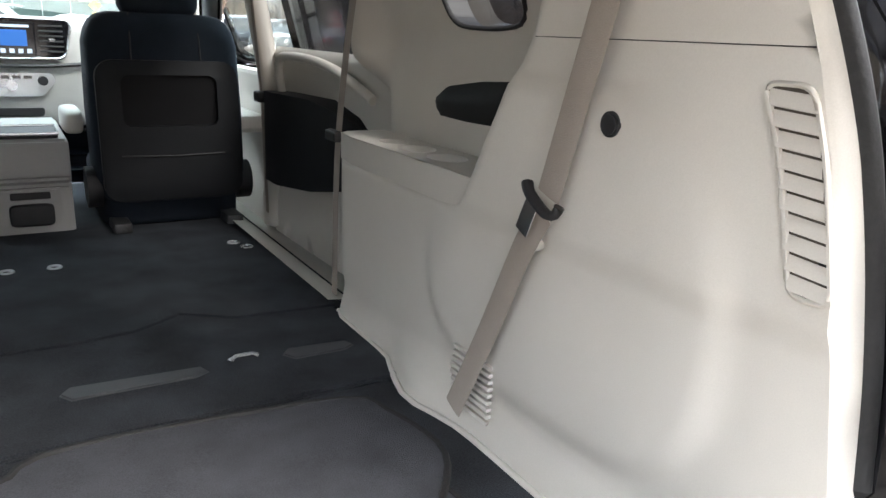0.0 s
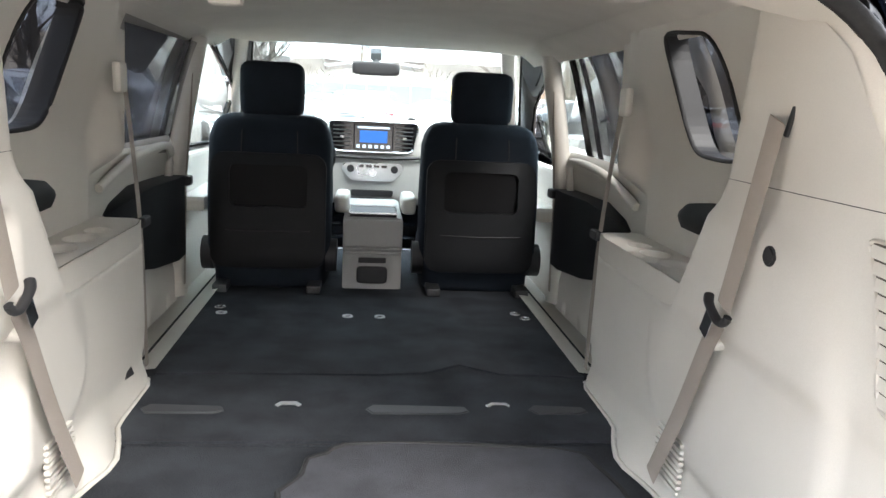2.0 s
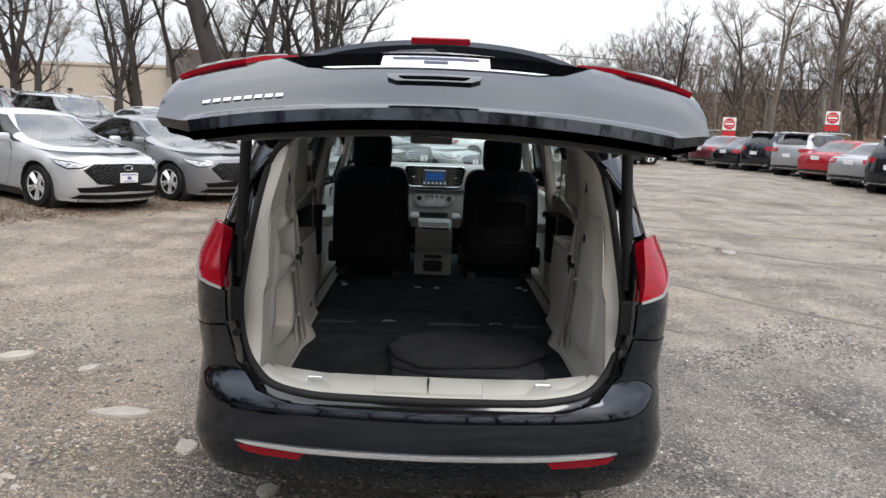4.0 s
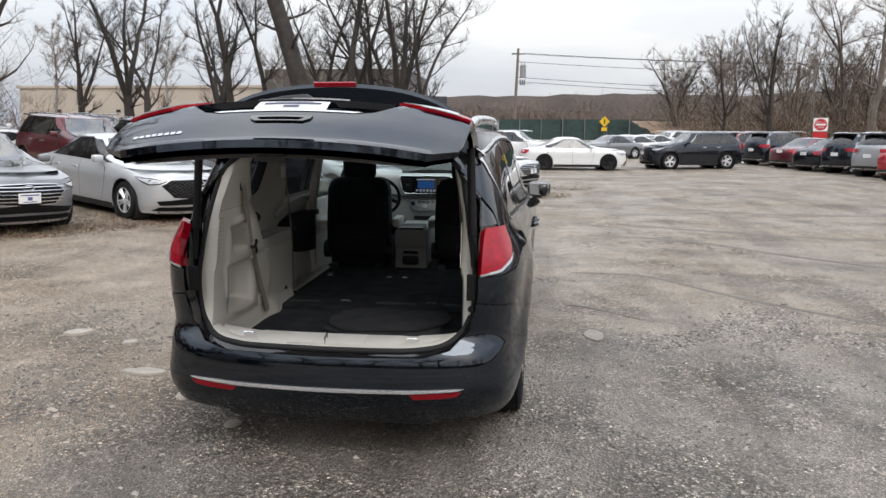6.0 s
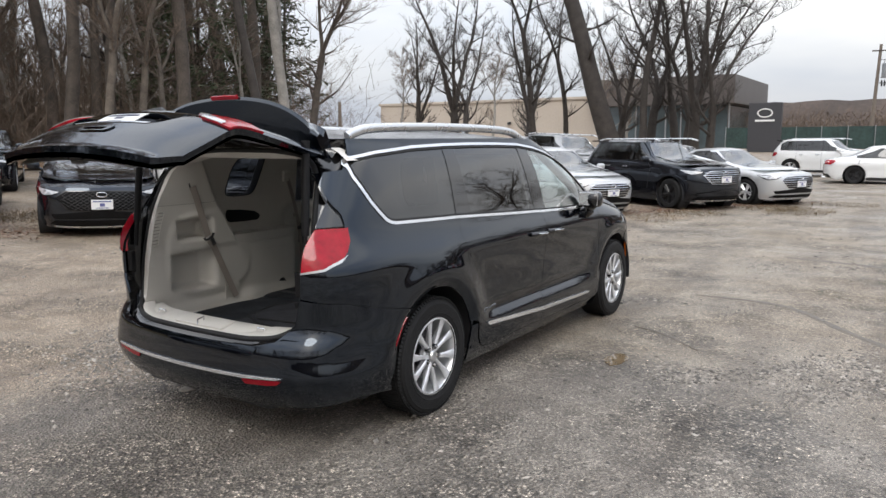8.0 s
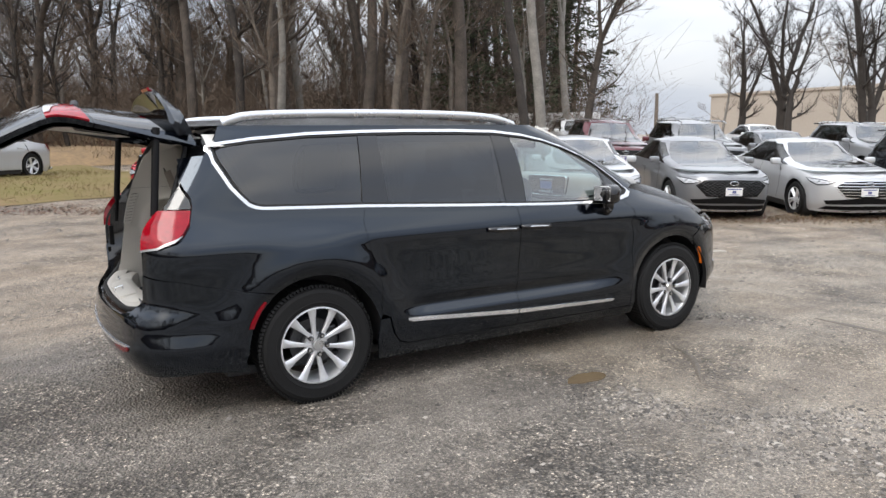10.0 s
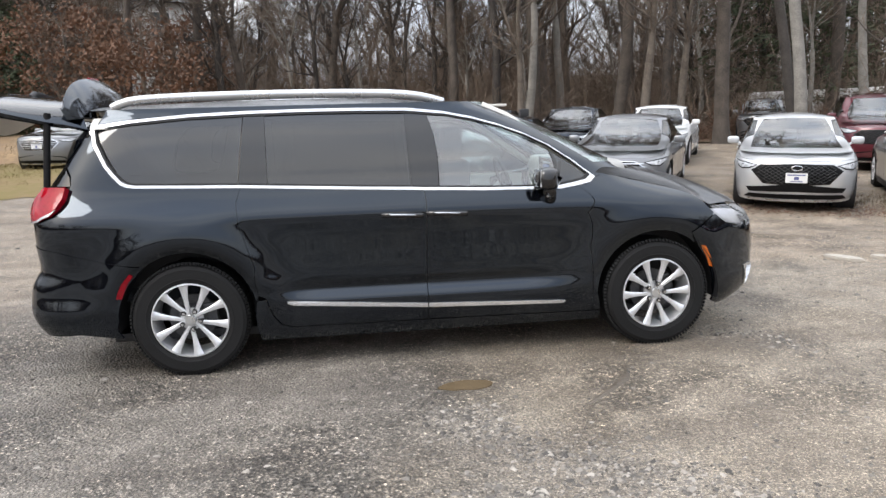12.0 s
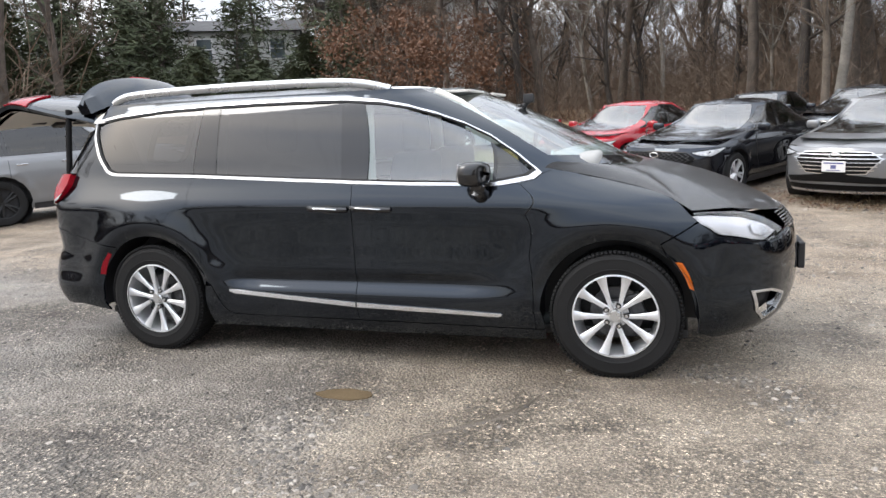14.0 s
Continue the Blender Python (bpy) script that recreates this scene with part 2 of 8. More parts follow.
def inside(px, py, poly):
    """Which of the points lie in the polygon."""
    res = np.zeros(len(px), bool)
    for (x0, y0), (x1, y1) in zip(poly, np.roll(poly, -1, axis=0)):
        if y0 != y1:
            res ^= ((y0 > py) != (y1 > py)) & (px < (x1 - x0) * (py - y0) / (y1 - y0) + x0)
    return res


def apart_from(px, py, poly):
    """The distance of points from a polygon's edge."""
    best = np.full(len(px), 1e9)
    for (x0, y0), (x1, y1) in zip(poly, np.roll(poly, -1, axis=0)):
        dx, dy = x1 - x0, y1 - y0
        t = np.clip(((px - x0) * dx + (py - y0) * dy) / (dx * dx + dy * dy + 1e-12), 0, 1)
        best = np.minimum(best, np.hypot(px - x0 - t * dx, py - y0 - t * dy))
    return best


def dense(pts, step=0.03, closed=True):
    out = []
    for a, b in zip(pts, pts[1:] + pts[:1] if closed else pts[1:]):
        k = max(1, math.ceil(math.hypot(b[0] - a[0], b[1] - a[1]) / step))
        out += [(a[0] + (b[0] - a[0]) * i / k, a[1] + (b[1] - a[1]) * i / k) for i in range(k)]
    return out if closed else out + [pts[-1]]


def fill(outline, holes, step):
    """Triangles over an outline with holes, fine enough to bend: 2D points, triangles."""
    from mathutils.geometry import delaunay_2d_cdt
    loops = [outline] + list(holes)
    pts, edges = [], []
    for loop in loops:
        k = len(pts)
        pts += loop
        edges += [(k + i, k + (i + 1) % len(loop)) for i in range(len(loop))]
    arr = np.array(outline)
    gx, gy = np.meshgrid(np.arange(arr[:, 0].min() + step / 2, arr[:, 0].max(), step), np.arange(arr[:, 1].min() + step / 2, arr[:, 1].max(), step))
    gx, gy = gx.ravel(), gy.ravel()
    keep = inside(gx, gy, arr) & (apart_from(gx, gy, arr) > 0.45 * step)
    for h in holes:
        keep &= ~inside(gx, gy, np.array(h)) & (apart_from(gx, gy, np.array(h)) > 0.45 * step)
    pts = pts + list(zip(gx[keep].tolist(), gy[keep].tolist()))
    got = delaunay_2d_cdt([Vector(p) for p in pts], edges, [], 0, 1e-6)
    v2 = np.array([tuple(v) for v in got[0]])
    tris = np.array([tuple(f) for f in got[2]])
    c = v2[tris].mean(1)
    ok = inside(c[:, 0], c[:, 1], arr)
    for h in holes:
        ok &= ~inside(c[:, 0], c[:, 1], np.array(h))
    return v2, tris[ok]


# ---- minivan body surface ----
def curve(xs, ys):
    """A smooth monotone curve through the given knots."""
    xs, ys = np.array(xs, float), np.array(ys, float)
    h, d = np.diff(xs), np.diff(ys) / np.diff(xs)
    m = np.zeros(len(xs))
    m[0], m[-1] = d[0], d[-1]
    for i in range(1, len(xs) - 1):
        if d[i - 1] * d[i] > 0:
            w1, w2 = 2 * h[i] + h[i - 1], h[i] + 2 * h[i - 1]
            m[i] = (w1 + w2) / (w1 / d[i - 1] + w2 / d[i])

    def at(x):
        x = min(max(x, xs[0]), xs[-1])
        i = min(int(np.searchsorted(xs, x, side="right")) - 1, len(xs) - 2)
        t = (x - xs[i]) / h[i]
        return ((1 + 2 * t) * (1 - t) ** 2 * ys[i] + t * (1 - t) ** 2 * h[i] * m[i]
                + t * t * (3 - 2 * t) * ys[i + 1] + t * t * (t - 1) * h[i] * m[i + 1])
    return at


def ramp(x, a, b):
    t = min(max((x - a) / (b - a), 0), 1)
    return t * t * (3 - 2 * t)


HUB_R, HUB_F, HUB_Z, MID = 1.07, 4.16, 0.36, 2.5
half_width = curve([.18, .25, .32, .38, .44, .48, .53, .62, .78, .92, .985, 1.02, 1.06, 1.12, 1.20, 1.32, 1.46, 1.58, 1.64, 1.69],
                   [.90, .935, .957, .968, .972, .966, .957, .956, .967, .981, .986, .980, .964, .936, .906, .874, .832, .787, .757, .722])
rear_y = curve([.18, .28, .36, .45, .56, .62, .66, .70, .90, 1.05, 1.12, 1.20, 1.35, 1.50, 1.69],
               [.12, .04, -.01, -.03, -.02, .00, .03, .05, .04, .04, .06, .10, .19, .28, .38])
front_y = curve([.18, .25, .32, .45, .60, .75, .85, .92, 1.0, 1.05, 1.10, 1.15, 1.30, 1.45, 1.62, 1.69],
                [4.96, 5.08, 5.14, 5.18, 5.19, 5.17, 5.12, 5.04, 4.91, 4.75, 4.53, 4.33, 4.00, 3.70, 3.33, 3.15])
REAR_N, REAR_BOW = 11.0, 0.12
LEN_R, LEN_S, LEN_F = 0.93, 4.9, 0.93


def body(u, z):
    """The minivan's skin: u runs from the rear's middle along the flank to the nose's middle, in metres."""
    w, k = half_width(z), ramp(z, 1.05, 1.2)
    nf, bf = 8.0 - k, 0.35 - 0.10 * k
    er, ef = 0.5 ** (1 / REAR_N), 0.5 ** (1 / nf)
    if u < LEN_R:
        xi = er * u / LEN_R
        eta = -max(1 - abs(xi) ** REAR_N, 0) ** (1 / REAR_N)
    elif u < LEN_R + LEN_S:
        eta = -er + (er + ef) * (u - LEN_R) / LEN_S
        n = REAR_N if eta < 0 else nf
        xi = max(1 - abs(eta) ** n, 0) ** (1 / n)
    else:
        xi = ef * (1 - (u - LEN_R - LEN_S) / LEN_F)
        eta = max(1 - abs(xi) ** nf, 0) ** (1 / nf)
    if eta < 0:
        y = MID + (MID - rear_y(z) - REAR_BOW * xi * xi) * eta
        taper = 0.03 * ((MID - y) / 2.3) ** 2
    else:
        y = MID + (front_y(z) - MID - bf * xi * xi) * eta
        taper = 0.025 * ((y - MID) / 1.25) ** 2
    x = w * xi * (1 - taper * ramp(z, .85, 1.2))
    for hub in (HUB_R, HUB_F):
        r = math.hypot(y - hub, z - HUB_Z)
        x += (0.044 if hub == HUB_R else 0.028) * math.exp(-((r - .50) / (.13 if r > .50 else .06)) ** 2) * ramp(xi, .8, .97) * ramp(z, .35, .6)
    x -= 0.028 * math.exp(-((z - .515) / .045) ** 2) * ramp(y, 1.62, 1.90) * (1 - ramp(y, 3.20, 3.55)) * ramp(xi, .8, .97)
    return np.array((x, y, z))


def normal_at(u, z):
    h = 0.003
    n = np.cross(body(u + h, z) - body(u - h, z), body(u, z + h) - body(u, z - h))
    return n / (np.linalg.norm(n) + 1e-12)


def solve(f, a, b):
    fa = f(a)
    for _ in range(40):
        c = (a + b) / 2
        if (f(c) > 0) == (fa > 0):
            a = c
        else:
            b = c
    return (a + b) / 2


def Y(y, z):
    """The place on the flank at the length y."""
    return (solve(lambda u: body(u, z)[1] - y, 0.3, LEN_R + LEN_S + .5), z)


def XR(x, z):
    """The place on the rear at the half width x."""
    return (solve(lambda u: body(u, z)[0] - x, 0, LEN_R), z) if x > 0 else (0.0, z)


def XF(x, z):
    """The place on the nose at the half width x."""
    return (solve(lambda u: body(u, z)[0] - x, LEN_R + LEN_S, LEN_R + LEN_S + LEN_F), z) if x > 0 else (LEN_R + LEN_S + LEN_F, z)


# ---- ground ----
def ground_material():
    m = bpy.data.materials.new("wet_gravel")
    m.use_nodes = True
    n, l = m.node_tree.nodes, m.node_tree.links
    b = n["Principled BSDF"]
    tc = n.new("ShaderNodeTexCoord")

    def noise_node(scale, detail=5, rough=.6):
        x = n.new("ShaderNodeTexNoise")
        x.inputs["Scale"].default_value, x.inputs["Detail"].default_value, x.inputs["Roughness"].default_value = scale, detail, rough
        l.new(tc.outputs["Object"], x.inputs["Vector"])
        return x

    def ramp_node(src, p0, p1, c0, c1):
        r = n.new("ShaderNodeValToRGB")
        r.color_ramp.elements[0].position, r.color_ramp.elements[1].position = p0, p1
        r.color_ramp.elements[0].color, r.color_ramp.elements[1].color = (*c0, 1), (*c1, 1)
        l.new(src, r.inputs["Fac"])
        return r

    def mix(fac, a, bb):
        x = n.new("ShaderNodeMix")
        x.data_type = "RGBA"
        if isinstance(fac, float):
            x.inputs[0].default_value = fac
        else:
            l.new(fac, x.inputs[0])
        l.new(a, x.inputs[6])
        l.new(bb, x.inputs[7])
        return x.outputs[2]
    # grey crushed stone on one side, tan mud along the lane, tracks through it
    patches = noise_node(.35, 5, .6)
    mid = noise_node(1.6, 6, .65)
    sep = n.new("ShaderNodeSeparateXYZ")
    l.new(tc.outputs["Object"], sep.inputs[0])

    def math_node(op, a, bb):
        x = n.new("ShaderNodeMath")
        x.operation = op
        if op == "MULTIPLY_ADD":
            x.inputs[2].default_value = 0
        for i, v in enumerate((a, bb)):
            if isinstance(v, (int, float)):
                x.inputs[i].default_value = v
            else:
                l.new(v, x.inputs[i])
        return x.outputs[0]

    def step_node(v, lo, hi):
        x = n.new("ShaderNodeMapRange")
        x.interpolation_type = "SMOOTHSTEP"
        x.inputs["From Min"].default_value, x.inputs["From Max"].default_value = lo, hi
        l.new(v, x.inputs["Value"])
        return x.outputs["Result"]
    grit = n.new("ShaderNodeTexVoronoi")
    grit.inputs["Scale"].default_value = 62
    l.new(tc.outputs["Object"], grit.inputs["Vector"])
    grit2 = n.new("ShaderNodeTexVoronoi")
    grit2.inputs["Scale"].default_value = 150
    l.new(tc.outputs["Object"], grit2.inputs["Vector"])
    drift = math_node("MULTIPLY_ADD", patches.outputs["Fac"], 5.0)
    ahead = step_node(math_node("ADD", sep.outputs["Y"], drift), 4.7, 6.0)
    aside = step_node(math_node("SUBTRACT", drift, sep.outputs["X"]), 3.2, 4.4)
    grey = ramp_node(mid.outputs["Fac"], .30, .72, (.188, .167, .143), (.432, .390, .338))
    tan = ramp_node(mid.outputs["Fac"], .30, .72, (.262, .205, .148), (.480, .390, .295))
    lane = ramp_node(mid.outputs["Fac"], .30, .72, (.272, .226, .174), (.480, .412, .325))
    sel = math_node("MULTIPLY", math_node("MAXIMUM", ahead, aside), .9)
    base0 = mix(math_node("MULTIPLY", ahead, .9), grey.outputs["Color"], lane.outputs["Color"])
    base0 = mix(math_node("MULTIPLY", aside, .85), base0, tan.outputs["Color"])
    # wheel tracks and wet streaks
    mp = n.new("ShaderNodeMapping")
    mp.inputs["Scale"].default_value, mp.inputs["Rotation"].default_value = (1.3, .16, 1), (0, 0, .35)
    l.new(tc.outputs["Object"], mp.inputs["Vector"])
    tr = n.new("ShaderNodeTexNoise")
    tr.inputs["Scale"].default_value, tr.inputs["Detail"].default_value, tr.inputs["Distortion"].default_value = 1.1, 4, .6
    l.new(mp.outputs["Vector"], tr.inputs["Vector"])
    track = ramp_node(tr.outputs["Fac"], .36, .47, (.55, .53, .52), (1, 1, 1))
    mtr = n.new("ShaderNodeMix")
    mtr.data_type, mtr.blend_type = "RGBA", "MULTIPLY"
    mtr.inputs[0].default_value = .55
    l.new(base0, mtr.inputs[6])
    l.new(track.outputs["Color"], mtr.inputs[7])
    base = mtr.outputs[2]
    def speck(src, stops):
        r = n.new("ShaderNodeValToRGB")
        r.color_ramp.interpolation = "CONSTANT"
        for i, (p0, c) in enumerate(stops):
            e = r.color_ramp.elements[i] if i < 2 else r.color_ramp.elements.new(p0)
            e.position, e.color = p0, (c, c * .985, c * .965, 1)
        ch = n.new("ShaderNodeSeparateColor")
        l.new(src, ch.inputs[0])
        l.new(ch.outputs[0], r.inputs["Fac"])
        return r
    # coarse stones lie in drifts, fine grit everywhere; gaps between stones are dark
    drifts = noise_node(.85, 5, .62)
    stony = step_node(math_node("SUBTRACT", drifts.outputs["Fac"], math_node("MULTIPLY", sel, .06)), .40, .60)
    stony = math_node("MULTIPLY_ADD", stony, .72)
    n_st = stony.node
    n_st.inputs[2].default_value = .26
    cobble = n.new("ShaderNodeTexVoronoi")
    cobble.inputs["Scale"].default_value = 33
    l.new(tc.outputs["Object"], cobble.inputs["Vector"])

    def chips(vor, stops, gap):
        r = speck(vor.outputs["Color"], stops)
        g = n.new("ShaderNodeMapRange")
        g.inputs["From Min"].default_value, g.inputs["From Max"].default_value = .28, .62
        g.inputs["To Min"].default_value, g.inputs["To Max"].default_value = 1.0, gap
        l.new(vor.outputs["Distance"], g.inputs["Value"])
        x = n.new("ShaderNodeVectorMath")
        x.operation = "SCALE"
        l.new(r.outputs["Color"], x.inputs[0])
        l.new(g.outputs["Result"], x.inputs["Scale"])
        return x.outputs["Vector"]

    def times(a, bb, fac):
        x = n.new("ShaderNodeMix")
        x.data_type, x.blend_type = "RGBA", "MULTIPLY"
        if isinstance(fac, float):
            x.inputs[0].default_value = fac
        else:
            l.new(fac, x.inputs[0])
        l.new(a, x.inputs[6])
        l.new(bb, x.inputs[7])
        return x.outputs[2]
    coarse = chips(cobble, ((0, .62), (.22, 1.0), (.50, .8), (.70, 1.2), (.84, 1.75), (.95, 2.4)), .42)
    stone = chips(grit, ((0, .48), (.28, .85), (.52, 1.15), (.72, .62), (.83, 1.75), (.94, 2.6)), .45)
    fine = chips(grit2, ((0, .55), (.25, 1.1), (.55, .8), (.72, 1.5), (.88, 2.2)), .55)
    shade = times(base, coarse, math_node("MULTIPLY", stony, .55))
    shade = times(shade, stone, stony)
    shade = times(shade, fine, .85)
    l.new(shade, b.inputs["Base Color"])
    wet = ramp_node(noise_node(.5, 5).outputs["Fac"], .40, .66, (.36, .36, .36), (.85, .85, .85))
    l.new(wet.outputs["Color"], b.inputs["Roughness"])
    bp = n.new("ShaderNodeBump")
    bp.inputs["Strength"].default_value, bp.inputs["Distance"].default_value = .9, .016
    l.new(grit.outputs["Distance"], bp.inputs["Height"])
    bp2 = n.new("ShaderNodeBump")
    bp2.inputs["Strength"].default_value, bp2.inputs["Distance"].default_value = .5, .03
    l.new(mid.outputs["Fac"], bp2.inputs["Height"])
    l.new(bp.outputs["Normal"], bp2.inputs["Normal"])
    l.new(bp2.outputs["Normal"], b.inputs["Normal"])
    return m


GRAVEL = ground_material()


def ground_z(x, y):
    """Gently uneven, level under the van, rising towards the wood beyond the parked row."""
    r = math.hypot(x, y - 2.5)
    k = ramp(r, 4, 14)
    t = max(-x - 3.0, 0.0)
    bank = .05 * min(t * t / (t + 1.0), 12.5) * (1 - ramp(y, 24, 50)) * ramp(y, -45, -28) * (1 - ramp(-x, 32, 58))
    return bank + k * .06 * noise.noise((x * .12, y * .12, 3)) + k * .02 * noise.noise((x * .5, y * .5, 7))


def spaced(lim, near, far, n):
    t = np.linspace(-1, 1, n)
    return np.sign(t) * (near * np.abs(t) + (lim - near) * np.abs(t) ** 6)


xs, ys = spaced(1500, 40, 0, 181), spaced(1500, 40, 0, 181)
verts, faces = grid_verts(lambda x, y: Vector((x, y + 5, ground_z(x, y + 5) if abs(x) < 60 and abs(y) < 60 else 0)), list(xs), list(ys))
ground = tagged(link_mesh("ground", verts, [f[::-1] for f in faces], GRAVEL), "wet grey gravel and tan mud parking ground", "ground", kind="structure")


# loose stones, thicker in some patches than in others
STONE = bpy.data.materials.new("loose_stone")
STONE.use_nodes = True
_n, _l = STONE.node_tree.nodes, STONE.node_tree.links
_g, _r = _n.new("ShaderNodeNewGeometry"), _n.new("ShaderNodeValToRGB")
_r.color_ramp.elements[0].color, _r.color_ramp.elements[1].color = (.048, .043, .038, 1), (.40, .362, .315, 1)
_r.color_ramp.elements.new(.72).color = (.185, .165, .142, 1)
_l.new(_g.outputs["Random Per Island"], _r.inputs["Fac"])
_l.new(_r.outputs["Color"], _n["Principled BSDF"].inputs["Base Color"])
_n["Principled BSDF"].inputs["Roughness"].default_value = .55


def scatter_stones(name, count, lo, hi, size, seed, keep, label):
    rs = np.random.RandomState(seed)
    px, py = rs.uniform(lo[0], hi[0], count), rs.uniform(lo[1], hi[1], count)
    dens = np.array([noise.noise((x * .55, y * .55, 11)) + .5 * noise.noise((x * 2.1, y * 2.1, 4)) for x, y in zip(px, py)])
    ok = (dens > rs.uniform(-.75, .55, count)) & keep(px, py)
    px, py = px[ok], py[ok]
    k = len(px)
    unit = np.array([(1, 0, 0), (0, 1, 0), (-1, 0, 0), (0, -1, 0), (0, 0, 1), (.55, .55, .62), (-.55, -.5, .6)], float)
    r = size * rs.lognormal(0, .45, k).clip(.4, 3.2)
    v = unit[None] * r[:, None, None] * rs.uniform(.65, 1.25, (k, 7, 3)) * np.array((1, 1, .55))
    a = rs.uniform(0, math.tau, k)
    c, s = np.cos(a)[:, None], np.sin(a)[:, None]
    v[:, :, 0], v[:, :, 1] = v[:, :, 0] * c - v[:, :, 1] * s, v[:, :, 0] * s + v[:, :, 1] * c
    gz = np.array([ground_z(x, y) for x, y in zip(px, py)])
    v += np.stack([px, py, gz - .002], 1)[:, None]
    tri = np.array([(0, 1, 5), (0, 5, 4), (5, 1, 4), (1, 2, 4), (2, 6, 4), (2, 3, 6), (6, 3, 4), (3, 0, 4)])
    f = (tri[None] + 7 * np.arange(k)[:, None, None]).reshape(-1, 3)
    return tagged(link_mesh(name, v.reshape(-1, 3).tolist(), f.tolist(), STONE, smooth=False), label, "gravel", kind="stuff")


def clear_of_van(px, py):
    thin = (py > 2.9) & (px > .9) & (np.sin(px * 37.7 + py * 53.1) > -.35)
    return ~((abs(px) < .8) & (py > .3) & (py < 4.9)) & ~thin


scatter_stones("gravel_stones", 90000, (-4.5, -4.5), (5.5, 8.5), .0078, 3, clear_of_van, "loose grey and pale gravel stones")
scatter_stones("far_gravel_stones", 45000, (-11, -3), (14, 24), .013, 4, lambda x, y: ~((abs(x - .5) < 5) & (y < 8.5)), "scattered gravel stones along the lane")


def stone_drift(name, line, spread, count, size, seed, label):
    """Stones thrown up along a line by turning wheels, thinning out to its sides."""
    rs = np.random.RandomState(seed)
    pts = np.array([tuple(p)[:2] for p in smooth_line([(x, y, 0) for x, y in line], .05)])
    c = pts[rs.randint(0, len(pts), count)] + rs.normal(0, spread, (count, 2))
    keep = clear_of_van(c[:, 0], c[:, 1]) | (rs.random_sample(count) < .5)
    c = c[keep]
    k = len(c)
    unit = np.array([(1, 0, 0), (0, 1, 0), (-1, 0, 0), (0, -1, 0), (0, 0, 1), (.55, .55, .62), (-.55, -.5, .6)], float)
    r = size * rs.lognormal(0, .5, k).clip(.4, 3.4)
    v = unit[None] * r[:, None, None] * rs.uniform(.6, 1.3, (k, 7, 3)) * np.array((1, 1, .6))
    a = rs.uniform(0, math.tau, k)
    co, si = np.cos(a)[:, None], np.sin(a)[:, None]
    v[:, :, 0], v[:, :, 1] = v[:, :, 0] * co - v[:, :, 1] * si, v[:, :, 0] * si + v[:, :, 1] * co
    gz = np.array([ground_z(x, y) for x, y in c])
    v += np.stack([c[:, 0], c[:, 1], gz - .002], 1)[:, None]
    tri = np.array([(0, 1, 5), (0, 5, 4), (5, 1, 4), (1, 2, 4), (2, 6, 4), (2, 3, 6), (6, 3, 4), (3, 0, 4)])
    f = (tri[None] + 7 * np.arange(k)[:, None, None]).reshape(-1, 3)
    return tagged(link_mesh(name, v.reshape(-1, 3).tolist(), f.tolist(), STONE, smooth=False), label, "gravel", kind="stuff")


for i, (line, spread, count, size) in enumerate((
        (((1.85, 2.55), (2.3, 2.8), (2.65, 3.1), (3.0, 3.6), (3.4, 3.9)), .13, 5200, .0072),
        (((2.6, 3.25), (3.3, 3.05), (3.9, 2.95), (4.6, 2.8)), .16, 4200, .0072),
        (((2.85, 2.6), (3.1, 3.1), (3.3, 3.5)), .10, 1800, .0075),
        (((4.1, 4.7), (4.8, 4.95), (5.8, 5.0)), .16, 2200, .0072),
        (((.75, 4.55), (.9, 4.9), (1.3, 5.1)), .10, 1300, .0072),
        (((-1.0, .2), (-1.7, .5), (-2.4, 1.2)), .22, 3600, .0075),
        (((-2.0, 1.8), (-2.6, 2.5), (-3.4, 2.9)), .22, 2200, .0072),
        (((1.6, 7.8), (2.6, 8.3), (3.9, 7.7)), .2, 1500, .0095))):
    stone_drift("stone_drift", line, spread, count, size, 40 + i, "drift of coarse grey and pale stones")
scatter_stones("pebbles", 500, (-4.5, -4.5), (6, 12), .013, 6, clear_of_van, "larger loose stones on the gravel")

# puddles
WATER = mat("muddy_water", (.17, .125, .075), rough=.03, var=.15, scale=5, spec=.6)


def puddle(x, y, rx, ry, seed):
    pts = [(x + rx * math.cos(a * math.tau / 28) * (1 + .35 * noise.noise((math.cos(a * math.tau / 28) * 1.5, math.sin(a * math.tau / 28) * 1.5, seed))), y + ry * math.sin(a * math.tau / 28) * (1 + .35 * noise.noise((math.cos(a * math.tau / 28) * 1.5, 5, math.sin(a * math.tau / 28) * 1.5 + seed)))) for a in range(28)]
    bm = bmesh.new()
    prism(bm, pts, .006, None)
    bmesh.ops.translate(bm, verts=bm.verts, vec=(0, 0, ground_z(x, y)))
    tagged(part("puddle", bm, WATER), "small brown rain puddle on the gravel", "puddle", group="rain puddles")


for px, py, rx, ry in ((1.51, 2.74, .085, .16), (3.9, 7.6, .12, .3)):
    puddle(px, py, rx, ry, px)


